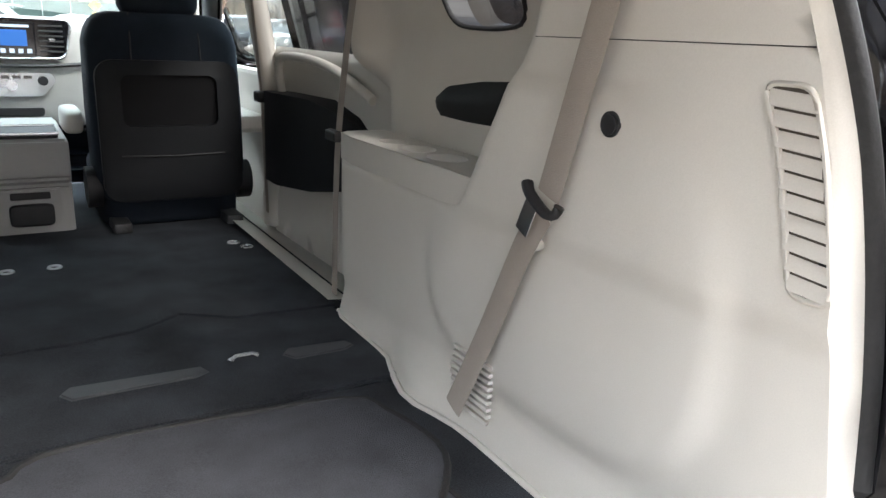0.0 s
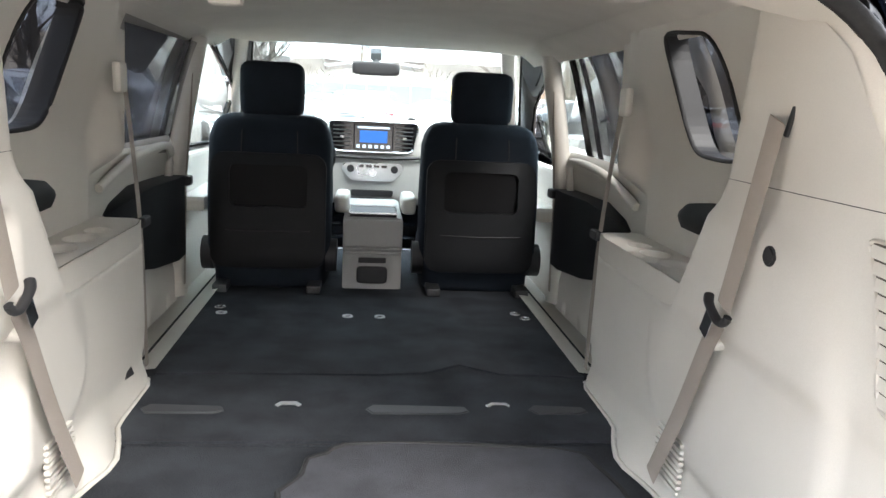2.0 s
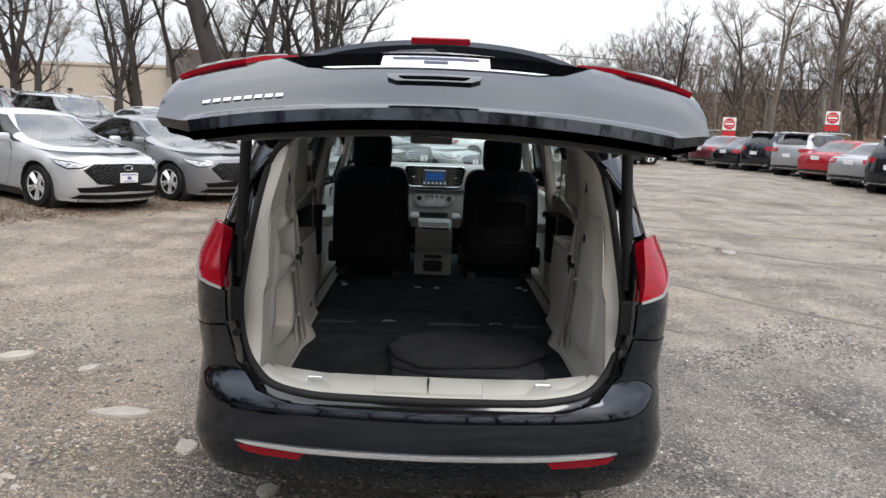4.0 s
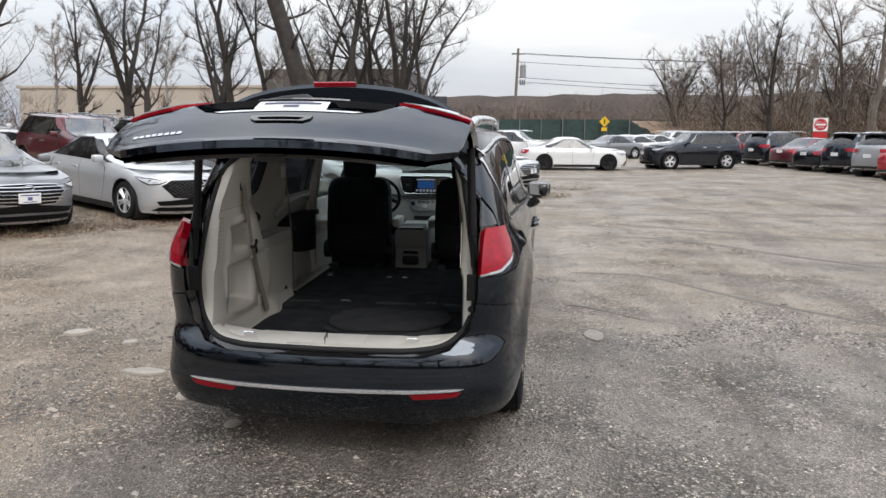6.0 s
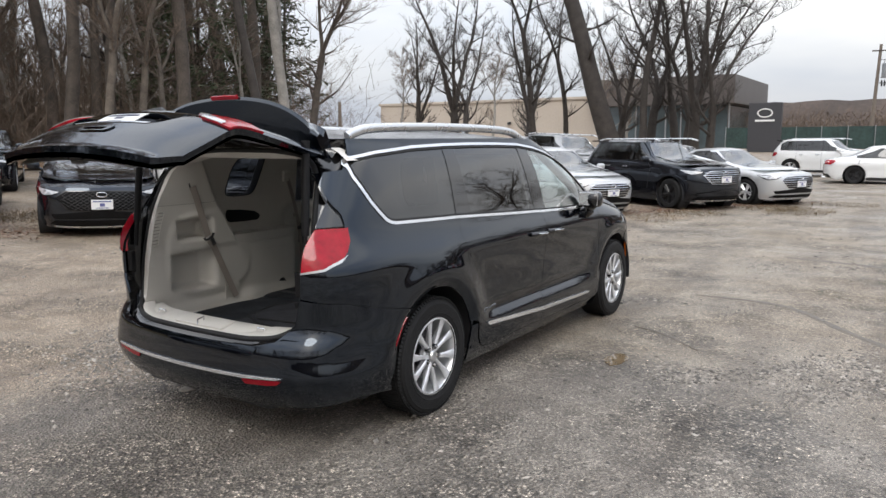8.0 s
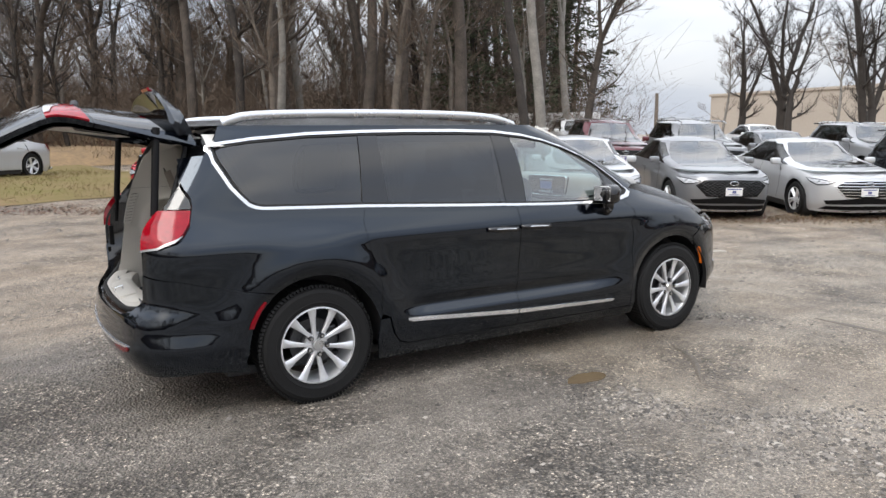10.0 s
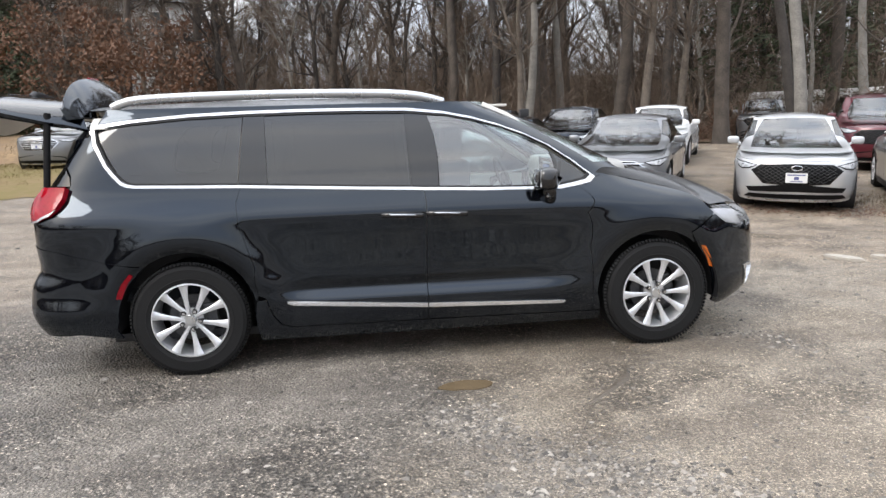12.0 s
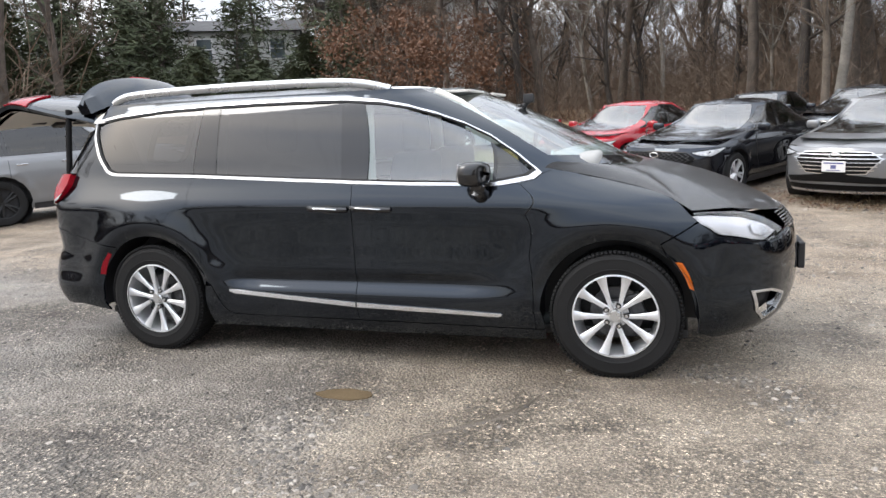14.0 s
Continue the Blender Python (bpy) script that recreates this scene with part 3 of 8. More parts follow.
# pale flat stones and lumps of concrete trodden into the ground
PALE_STONE = mat("pale_flat_stone", (.47, .43, .37), rough=.85, var=.2, scale=9, fine=70, bump=.5)
for i, (x, y, rx, ry) in enumerate(((-1.68, 1.27, .16, .07), (-2.76, 2.13, .12, .08), (-2.2, 1.95, .07, .05), (-1.51, 7.35, .10, .22), (-1.47, 7.80, .09, .15), (2.86, 2.84, .035, .028), (3.22, 3.48, .03, .03), (-.70, .50, .06, .045), (-1.2, .9, .09, .05))):
    bm = bmesh.new()
    prism(bm, [(rx * math.cos(a * math.tau / 11) * (1 + .35 * noise.noise((a * .9, i, 1))), ry * math.sin(a * math.tau / 11) * (1 + .35 * noise.noise((a * .9, i, 6)))) for a in range(11)], min(rx, ry) * .35, None, min(rx, ry) * .12)
    flat = tagged(part("flat_stone", bm, PALE_STONE, smooth=50), "pale flat stone trodden into the gravel", "stone", group="flat stones")
    flat.matrix_basis = pose(x, y, ground_z(x, y) - .004, 0, 0, i * 37)


# tyre tracks pressed into the mud of the lane
MUD = mat("dark_wet_mud", (.165, .136, .106), rough=.5, var=.35, scale=5, fine=70, bump=.8, rvar=.15)


def tyre_track(pts, width, seed):
    line = smooth_line([(x, y, 0) for x, y in pts], .08)
    verts, faces = [], []
    for i, p in enumerate(line):
        d = (line[min(i + 1, len(line) - 1)] - line[max(i - 1, 0)]).normalized()
        s = Vector((-d.y, d.x, 0))
        end = min(1, i / 5, (len(line) - 1 - i) / 5)
        for j in range(5):
            k = (j / 2 - 1) * width * .5 * end * (1 + .5 * noise.noise((i * .35, j, seed)))
            q = p + s * k
            z = ground_z(q.x, q.y)
            verts.append(Vector((q.x, q.y, z + (-.002 if j in (0, 4) else .006 + .005 * noise.noise((i * .7, j * 2, seed))))))
    for i in range(len(line) - 1):
        for j in range(4):
            faces.append((i * 5 + j, (i + 1) * 5 + j, (i + 1) * 5 + j + 1, i * 5 + j + 1))
    tagged(link_mesh("tyre_track", verts, [f[::-1] for f in faces], MUD), "dark wet tyre track in the mud", "tyre track", kind="structure")


for k, (pts, w) in enumerate(((((1.30, 3.80), (1.60, 3.68), (1.99, 3.30)), .065), (((1.4, 5.5), (2.3, 5.4), (3.1, 4.4), (4.2, 3.4), (5.6, 2.6)), .10), (((1.8, 8.8), (3.3, 8.4), (4.6, 7.1), (6.8, 5.4)), .14), (((2.6, 10.2), (5.0, 9.3), (7.4, 8.9), (11, 9.8)), .16), (((3.0, 14), (6.0, 12.6), (9.5, 13.4), (12, 16)), .18))):
    tyre_track(pts, w, k + 1)


# ---- the black minivan ----
van = tagged(new("minivan"), "black wet minivan with its tailgate raised and all rear seats stowed", "minivan")
van.empty_display_size = 0.3


def skin(name, outline, material, parent, holes=(), step=0.045, off=0.0, lip=0.014, side=1, label="", swell=None):
    """A panel of the body: an outline (u, z) on its skin, raised by off, with its rim turned inwards. side -1 mirrors it."""
    v2, tris = fill(dense(outline), [dense(list(h)) for h in holes], step)
    co = np.array([body(u, z) for u, z in v2])
    no = np.array([normal_at(u, z) for u, z in v2])
    co = co + no * (off if swell is None else off + np.array([swell(u, z) for u, z in v2])[:, None])
    co[np.abs(co[:, 0]) < .003, 0] = 0
    p = co[tris]
    if (np.cross(p[:, 1] - p[:, 0], p[:, 2] - p[:, 0]) * no[tris[:, 0]]).sum() < 0:
        tris = tris[:, ::-1]
    verts, norms, faces = co.tolist(), no.tolist(), tris.tolist()
    if lip:
        count = {}
        for t in faces:
            for a, b in ((t[0], t[1]), (t[1], t[2]), (t[2], t[0])):
                count[(a, b)] = 1
        rim = [(a, b) for a, b in count if (b, a) not in count]
        for a, b in rim:
            if co[a][0] == 0 and co[b][0] == 0:
                continue
            k = len(verts)
            d = np.cross(co[b] - co[a], no[a])
            d = d / (np.linalg.norm(d) + 1e-9)
            verts += [co[a].tolist(), co[b].tolist(), (co[b] - lip * no[b]).tolist(), (co[a] - lip * no[a]).tolist()]
            norms += [d.tolist()] * 4
            faces.append((k + 1, k, k + 3, k + 2))
    if side < 0:
        verts = [(-x, y, z) for x, y, z in verts]
        norms = [(-x, y, z) for x, y, z in norms]
        faces = [tuple(f[::-1]) for f in faces]
    return link_mesh(name, verts, faces, material, parent, label, normals=norms)


def inset(pts, d):
    """A closed outline moved inwards by d."""
    pts = [p for i, p in enumerate(pts) if math.dist(p, pts[i - 1]) > 1e-4]
    n = len(pts)
    area = sum(pts[i][0] * pts[(i + 1) % n][1] - pts[(i + 1) % n][0] * pts[i][1] for i in range(n))
    s = 1 if area > 0 else -1
    out = []
    for i in range(n):
        p, q, r = np.array(pts[i - 1]), np.array(pts[i]), np.array(pts[(i + 1) % n])
        e1, e2 = (q - p) / np.linalg.norm(q - p), (r - q) / np.linalg.norm(r - q)
        n1, n2 = np.array((-e1[1], e1[0])) * s, np.array((-e2[1], e2[0])) * s
        m = n1 + n2
        out.append(tuple(q + m * d / max(m @ n1, 0.35)))
    return out


def flank(pts):
    return [Y(y, z) for y, z in pts]


# outlines on the flank, in metres along the body and up
CUT = [(.700, 1.66), (.725, 1.56), (.742, 1.47), (.752, 1.36), (.758, 1.22), (.760, 1.00), (.755, .86), (.735, .76), (.690, .70)]
BELT_LINE = [(.784, 1.201), (1.134, 1.189), (1.428, 1.180), (1.835, 1.160), (2.20, 1.142), (2.585, 1.124), (3.0, 1.108), (3.493, 1.098), (3.601, 1.112), (3.709, 1.132), (3.747, 1.162)]
TOP_LINE = [(3.714, 1.191), (3.611, 1.271), (3.439, 1.386), (3.265, 1.470), (3.089, 1.536), (2.913, 1.588), (2.735, 1.625), (2.555, 1.645), (2.195, 1.658), (1.836, 1.660), (1.478, 1.656), (1.122, 1.645), (.772, 1.618), (.570, 1.590), (.520, 1.575), (.506, 1.548), (.536, 1.473), (.610, 1.330), (.650, 1.280), (.700, 1.226), (.740, 1.208)]
DLO = flank(BELT_LINE + TOP_LINE)
DLO_IN = inset(DLO, 0.017)
REAR_DOOR_BACK = [(1.428, 1.180), (1.400, 1.097), (1.411, .968), (1.454, .81), (1.492, .66), (1.500, .50), (1.553, .476), (1.591, .362), (1.636, .299), (1.697, .276)]
DOOR_MEET = [(2.585, 1.124), (2.591, .977), (2.587, .712), (2.586, .50), (2.586, .272)]
DOOR_FRONT = [(3.620, 1.114), (3.667, .938), (3.683, .705), (3.699, .369), (3.706, .262)]


def arch(hub, r, a0, a1, n=22):
    return [(hub + r * math.cos(radians(a0 + (a1 - a0) * i / n)), HUB_Z + r * 1.02 * math.sin(radians(a0 + (a1 - a0) * i / n))) for i in range(n + 1)]


ARCH_R = arch(HUB_R, .430, 14, 178)     # from the front of the rear arch over to its back
ARCH_F = arch(HUB_F, .425, 2, 176)
LAMP_FRONT = [(.392, 1.212), (.375, 1.14), (.335, 1.085), (.285, 1.045), (.20, 1.012)]
SHOULDER = [Y(3.760, 1.190), Y(3.90, 1.165), Y(4.10, 1.120), Y(4.30, 1.070), Y(4.45, 1.015), Y(4.56, .945)]
SEAM_R = [(.800, .722), (.583, .760), (.406, .801), (.260, .836)]

for side in (1, -1):
    quarter = (flank(REAR_DOOR_BACK[:6]) + flank([(1.488, .465)]) + flank(ARCH_R[:-4]) + flank(SEAM_R[0:])
               + [XR(.755, .868), XR(.758, .99)] + flank(LAMP_FRONT[::-1]) + flank([(.400, 1.235), (.372, 1.475), (.372, 1.50)])
               + [XR(.735, 1.52), XR(.715, 1.60), XR(.700, 1.66), XR(.690, 1.69)]
               + [Y(y, 1.69) for y in (.55, .9, 1.4, 1.9, 2.4, 2.8)]
               + [XF(x, z) for x, z in ((.610, 1.69), (.635, 1.64), (.685, 1.52), (.735, 1.38), (.775, 1.26), (.800, 1.205))]
               + [Y(3.790, 1.178)] + flank(BELT_LINE[::-1][:1] + TOP_LINE + BELT_LINE[:2]))
    skin("quarter_panel", quarter, BLACK_PAINT, van, side=side, step=.03)
    sliding = flank(REAR_DOOR_BACK) + flank([(2.0, .273)]) + flank(DOOR_MEET[::-1]) + flank(BELT_LINE[2:5][::-1])
    sliding_door = skin("sliding_door", inset(sliding, .0025), BLACK_PAINT, van, side=side, step=.03)
    front = flank(DOOR_MEET) + flank([(3.1, .268)]) + flank(DOOR_FRONT[::-1]) + flank([(3.493, 1.098), (3.0, 1.108)])
    front_door = skin("front_door", inset(front, .0025), BLACK_PAINT, van, side=side, step=.03)
    fender = (flank(DOOR_FRONT) + flank([(3.76, .262)]) + flank(ARCH_F[::-1][:-6]) + [Y(4.40, .775), Y(4.590, .888), Y(4.545, .93)]
              + SHOULDER[::-1][1:] + [Y(3.79, 1.178)] + flank([(3.747, 1.162), (3.709, 1.132), (3.64, 1.118)]))
    skin("front_fender", inset(fender, .002), BLACK_PAINT, van, side=side, step=.03)
    # glass, pillars and the bright frame round them
    skin("quarter_window", inset(flank([(1.415, 1.205), (1.455, 1.628), (1.12, 1.62), (.78, 1.592), (.60, 1.566), (.56, 1.545), (.575, 1.49), (.64, 1.365), (.70, 1.272), (.76, 1.228)]), .003), TINT, van, side=side, off=-.006, lip=0, label="dark tinted rear quarter window with rain drops")
    skin("sliding_window", flank([(1.602, 1.182), (1.590, 1.632), (2.20, 1.634), (2.480, 1.622), (2.512, 1.146)]), TINT, sliding_door, side=side, off=-.006, lip=0, label="dark tinted side window")
    skin("front_window", flank([(2.690, 1.138), (2.632, 1.612), (2.74, 1.60), (2.91, 1.562), (3.08, 1.51), (3.25, 1.446), (3.44, 1.348), (3.475, 1.122)]), CLEAR, front_door, side=side, off=-.006, lip=0, label="clear front door window")
    skin("corner_window", flank([(3.50, 1.118), (3.468, 1.332), (3.60, 1.245), (3.700, 1.165), (3.66, 1.142)]), TINT, front_door, side=side, off=-.006, lip=0)
    for lo, hi in (((1.418, 1.202), (1.458, 1.632)), ((2.514, 1.146), (2.480, 1.624))):
        w_lo, w_hi = (.18, .13) if lo[0] < 2 else (.17, .145)
        skin("pillar_trim", flank([lo, (lo[0] + w_lo, lo[1] - .006), (hi[0] + w_hi, hi[1] + .002), hi]), BLACK_GLOSS, van, side=side, off=-.003)
    skin("mirror_post", flank([(3.476, 1.122), (3.442, 1.348), (3.466, 1.334), (3.498, 1.118)]), BLACK_GLOSS, front_door, side=side, off=-.003)
    skin("window_surround", DLO, CHROME, van, holes=[DLO_IN], step=.2, off=.006, lip=.012, side=side, label="bright chrome window surround")
    skin("window_seal", inset(DLO, .0155), RUBBER, van, holes=[inset(DLO, .030)], step=.2, off=.002, lip=.012, side=side)
    # drawn mesh shade inside the sliding door's window
    skin("window_shade", flank([(1.66, 1.185), (2.50, 1.150), (2.47, 1.585), (1.63, 1.605)]), SHADE, sliding_door, side=side, off=-.045, lip=0, label="dark see-through mesh window shade")
    # lower bright strips and rocker
    skin("sill_strip", flank([(1.682, .452), (2.581, .390), (2.581, .362), (1.72, .424), (1.682, .438)]), BRIGHT_STRIP, sliding_door, side=side, off=.010, lip=.016, label="chrome strip")
    skin("sill_strip", flank([(2.591, .390), (3.505, .354), (3.515, .345), (3.49, .334), (2.591, .361)]), BRIGHT_STRIP, front_door, side=side, off=.010, lip=.016, label="chrome strip")
    skin("rocker_panel", flank([(1.492, .462), (1.548, .470), (1.585, .358), (1.632, .294), (1.697, .270), (2.6, .266), (3.706, .256), (3.76, .256), (3.76, .19), (2.6, .185), (1.50, .185), (1.478, .35)]), BLACK_PAINT, van, side=side, off=-.004)
    # bumpers
    rear_b = (flank([(.800, .718)] + ARCH_R[-4:] + [(.625, .33), (.655, .262), (.40, .300)]) + [XR(.80, .285), XR(.6, .27), XR(0, .265), XR(0, .600), XR(.5, .604), XR(.63, .635), XR(.715, .72), XR(.752, .862)] + flank(SEAM_R[::-1][:-1]))
    bumper = skin("rear_bumper", inset(rear_b, .001), BLACK_PAINT, van, side=side, off=.004)
    skin("bumper_strip", [XR(0, .450), XR(.45, .451), XR(.66, .457), XR(.70, .455), XR(.66, .446), XR(.45, .434), XR(0, .432)], BRIGHT_STRIP, bumper, side=side, off=.012, lip=.014, label="long chrome bumper strip")
    skin("bumper_reflector", [XR(.44, .428), XR(.66, .440), XR(.69, .440), XR(.665, .420), XR(.60, .410), XR(.46, .404)], DARK_RED, bumper, side=side, off=.010, lip=.010, label="red bumper reflector")
    skin("side_marker", flank([(.640, .530), (.682, .623), (.735, .683), (.752, .672), (.705, .600), (.672, .524)]), RED_LENS, bumper, side=side, off=.008, lip=.01, label="red side marker")
    front_b = (flank([(4.40, .770)] + ARCH_F[::-1][-6:] + [(4.60, .26)]) + [XF(.80, .225), XF(.5, .22), XF(0, .22), XF(0, .86), XF(.45, .80), XF(.54, .790), XF(.635, .765), XF(.70, .752), XF(.76, .765)] + [Y(4.70, .806), Y(4.592, .882)])
    nose = skin("front_bumper", inset(front_b, .001), BLACK_PAINT, van, side=side, off=.002,
                holes=[[XF(.79, .485), XF(.70, .483), XF(.59, .445), XF(.60, .36), XF(.69, .325), XF(.755, .38)]])
    fog = [XF(.80, .495), XF(.70, .493), XF(.575, .450), XF(.59, .345), XF(.69, .312), XF(.765, .375)]
    skin("fog_lamp_bezel", fog, CHROME, nose, holes=[inset(fog, .014)], step=.1, off=.010, lip=.03, side=side, label="chrome fog lamp bezel")
    skin("fog_recess", fog, BLACK_PLASTIC, nose, step=.06, off=-.06, lip=0, side=side)
    skin("amber_marker", flank([(4.478, .672), (4.515, .668), (4.552, .60), (4.578, .515), (4.553, .522), (4.525, .595)]), AMBER_LENS, nose, side=side, off=.008, lip=.012, label="amber side marker")
    lamp = [Y(4.552, .934), Y(4.66, .934), XF(.72, .918), XF(.635, .875), XF(.53, .800), XF(.60, .786), XF(.66, .766), XF(.70, .757), XF(.76, .770), Y(4.70, .812), Y(4.60, .885)]
    head = skin("headlamp", inset(lamp, .002), LENS, van, side=side, off=.006, lip=.02, label="clear headlamp with pale reflectors")
    skin("reflector", inset(lamp, .006), WHITE_LENS, head, step=.03, off=-.035, lip=0, side=side)
    skin("reflector_bowl", [XF(.74, .86), XF(.66, .85), XF(.64, .81), XF(.70, .79), XF(.75, .81)], CHROME, head, step=.03, off=-.02, lip=.012, side=side)
    # tail lamp and the fixed glass above it, on the corner
    tail = [XR(.760, 1.208)] + flank(LAMP_FRONT) + [XR(.762, .998)]
    bulge = lambda u, z: .026 * ramp(z, 1.0, 1.13)
    tail_lamp = skin("tail_lamp", inset(tail, .003), RED_LENS, van, side=side, off=.012, lip=.045, step=.022, swell=bulge, label="red tail lamp with a clear lower band")
    skin("lamp_band", flank([(.330, 1.075), (.285, 1.043), (.20, 1.010)]) + [XR(.764, .996), XR(.764, 1.006)] + flank([(.20, 1.022), (.28, 1.054)]), WHITE_LENS, tail_lamp, side=side, off=.016, lip=.004, step=.02, swell=bulge, label="clear lower lens band")
    skin("corner_glass", inset([XR(.757, 1.228)] + flank([(.388, 1.230), (.364, 1.475)]) + [XR(.742, 1.47), XR(.750, 1.36)], .003), TINT, van, side=side, off=-.002, lip=.006)
    skin("corner_glass_backing", [XR(.757, 1.228)] + flank([(.388, 1.230), (.364, 1.475)]) + [XR(.742, 1.47), XR(.750, 1.36)], BLACK_PLASTIC, van, side=side, off=-.012, lip=0)
    # fuel side is plain; door handles
    for hy, door in ((2.436, sliding_door), (2.722, front_door)):
        bm = bmesh.new()
        x0 = body(*Y(hy, .972))[0]
        pts = [(x0 + .004, hy - .125, .980), (x0 + .030, hy - .085, .981), (x0 + .036, hy, .978), (x0 + .030, hy + .085, .973), (x0 + .004, hy + .125, .970)]
        tube(bm, smooth_line(pts, .02), .017, seg=10, flat=1.0)
        for v in bm.verts:
            v.co.x *= side
        handle = part("door_handle", bm, BLACK_GLOSS, door, "gloss black door handle with a chrome strip", smooth=60)
        bm = bmesh.new()
        tube(bm, smooth_line([(p[0] + .013, p[1] * .9 + hy * .1, p[2] + .004) for p in pts], .02), .006, seg=8, flat=.6)
        for v in bm.verts:
            v.co.x *= side
        part("handle_strip", bm, CHROME, handle, "chrome strip", smooth=60)
        skin("handle_cup", [(u + .05 * math.cos(k * math.tau / 16), z + .028 * math.sin(k * math.tau / 16)) for u, z in [Y(hy, .972)] for k in range(16)], BLACK_GLOSS, handle, side=side, step=.1, off=.002, lip=0)
    # mirror
    bm = bmesh.new()
    verts, faces = grid_verts(lambda a, b: Vector((1.02 + .105 * (abs(math.cos(b)) ** .6 * math.copysign(1, math.cos(b))) * math.cos(a), 3.385 + .075 * abs(math.sin(a)) ** .7 * math.copysign(1, math.sin(a)) - .02 * math.cos(b), 1.175 + .072 * abs(math.sin(b)) ** .6 * math.copysign(1, math.sin(b)) * max(math.cos(a), 0.0) ** .5)), [radians(-89 + 178 * i / 12) for i in range(13)], [radians(360 * j / 24) for j in range(25)])
    side_mirror = link_mesh("side_mirror", [(side * v.x, v.y, v.z) for v in verts], faces, BLACK_GLOSS, front_door, "gloss black door mirror")
    bm.free()
    bm = bmesh.new()
    arm = smooth_line([(side * .90, 3.42, 1.03), (side * .955, 3.41, 1.045), (side * 1.0, 3.40, 1.08), (side * 1.02, 3.395, 1.14)], .03)
    tube(bm, arm, [.05 - .012 * i / len(arm) for i in range(len(arm))], seg=12)
    part("mirror_arm", bm, BLACK_GLOSS, side_mirror, smooth=60)
    bm = bmesh.new()
    box(bm, (side * 1.02 - .085, 3.312, 1.125), (side * 1.02 + .085, 3.322, 1.235), .004)
    part("mirror_glass", bm, CHROME, side_mirror)
    # roof rail
    bm = bmesh.new()
    rail = smooth_line([(side * .655, .64, 1.700), (side * .665, .74, 1.738), (side * .675, 1.0, 1.756), (side * .68, 1.6, 1.764), (side * .68, 2.2, 1.758), (side * .67, 2.55, 1.738), (side * .65, 2.76, 1.690)], .06)
    tube(bm, rail, .024, seg=10, flat=1.2)
    part("roof_rail", bm, SATIN, van, "satin silver roof rail", smooth=60)


# roof, windscreen and bonnet, whole width
def roof_at(v, s):
    """v: 0 at the tailgate hinge to 1 at the windscreen; s: -1 to 1 across."""
    yf = body(*XF(abs(s) * .61, 1.69))[1]
    y = .47 + v * (yf - .47) + .05 * (1 - s * s) * (1 - v) * -1
    xw = body(*Y(min(max(y, .47), 2.9), 1.69))[0] if v < .93 else None
    xw = xw if xw else .61 + (body(*Y(2.6, 1.69))[0] - .61) * (1 - (v - .93) / .07) ** .5
    f = (.62 + .38 * ramp(v, 0, .35)) * (1 - ramp(v, .62, 1.0))
    return Vector((s * xw, y, 1.689 + .062 * f * (1 - abs(s) ** 2.6)))


verts, faces = grid_verts(roof_at, [i / 36 for i in range(37)], [j / 14 for j in range(-14, 15)])
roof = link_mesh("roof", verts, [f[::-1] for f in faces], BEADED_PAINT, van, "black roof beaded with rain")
wind = [XF(x, z) for x, z in ((0, 1.70), (.3, 1.70), (.605, 1.69), (.632, 1.64), (.682, 1.52), (.732, 1.38), (.772, 1.26), (.795, 1.195), (.6, 1.16), (.3, 1.14), (0, 1.135))]
for side in (1, -1):
    skin("windscreen", wind, CLEAR, van, side=side, off=-.004, lip=0, step=.07, label="wide raked windscreen with rain drops")


def bonnet_at(k, s):
    """From the shoulder line round the nose inwards to the cowl; k along the line, s across."""
    i = min(int(k), len(BONNET_EDGE) - 2)
    b = BONNET_EDGE[i] + (BONNET_EDGE[i + 1] - BONNET_EDGE[i]) * (k - i)
    t = min(max(k / (len(BONNET_EDGE) - 1), 0), 1)
    c = np.array((.80 * (1 - t), 3.93 + .33 * t ** .5, 1.165 + .01 * t))
    p = b + (c - b) * s
    p[2] += (.045 + .02 * t) * max(math.sin(math.pi * s), 0) ** .65
    return p


BONNET_EDGE = [body(*p) for p in SHOULDER] + [body(*XF(x, z)) for x, z in ((.74, .945), (.64, .925), (.52, .908), (.35, .895), (.18, .888), (0, .886))]
for side in (1, -1):
    verts, faces = grid_verts(lambda k, s: Vector(bonnet_at(k, s)), [i / 3 for i in range(3 * (len(BONNET_EDGE) - 1) + 1)], [j / 14 for j in range(15)])
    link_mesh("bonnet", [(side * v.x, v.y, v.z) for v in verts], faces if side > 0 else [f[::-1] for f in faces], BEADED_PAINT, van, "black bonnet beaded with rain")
bm = bmesh.new()
box(bm, (-.70, 3.90, 1.125), (.70, 4.20, 1.150), .01)
part("cowl", bm, BLACK_PLASTIC, van)
for x0, x1 in ((-.62, .05), (.02, .66)):
    bm = bmesh.new()
    tube(bm, [(x0, 4.19 - .35 * x0 * x0, 1.19), (x1, 4.20 - .3 * x1 * x1, 1.187)], .012, seg=6)
    part("wiper", bm, BLACK_PLASTIC, van, smooth=60)
bm = bmesh.new()
for z in np.arange(.80, .885, .014):
    rodpts = [body(*XF(x, z)) + np.array((0, .008, 0)) for x in (.46, .3, .15, 0)]
    tube(bm, [Vector(p) for p in rodpts] + [Vector((-p[0], p[1], p[2])) for p in rodpts[:-1][::-1]], .004, seg=6)
part("grille", bm, CHROME, van, "chrome-barred grille", smooth=60)

bm = bmesh.new()
box(bm, (-.16, 5.185, .50), (.16, 5.225, .66), .008)
part("plate_bracket", bm, BLACK_PLASTIC, van, "empty black plate bracket")


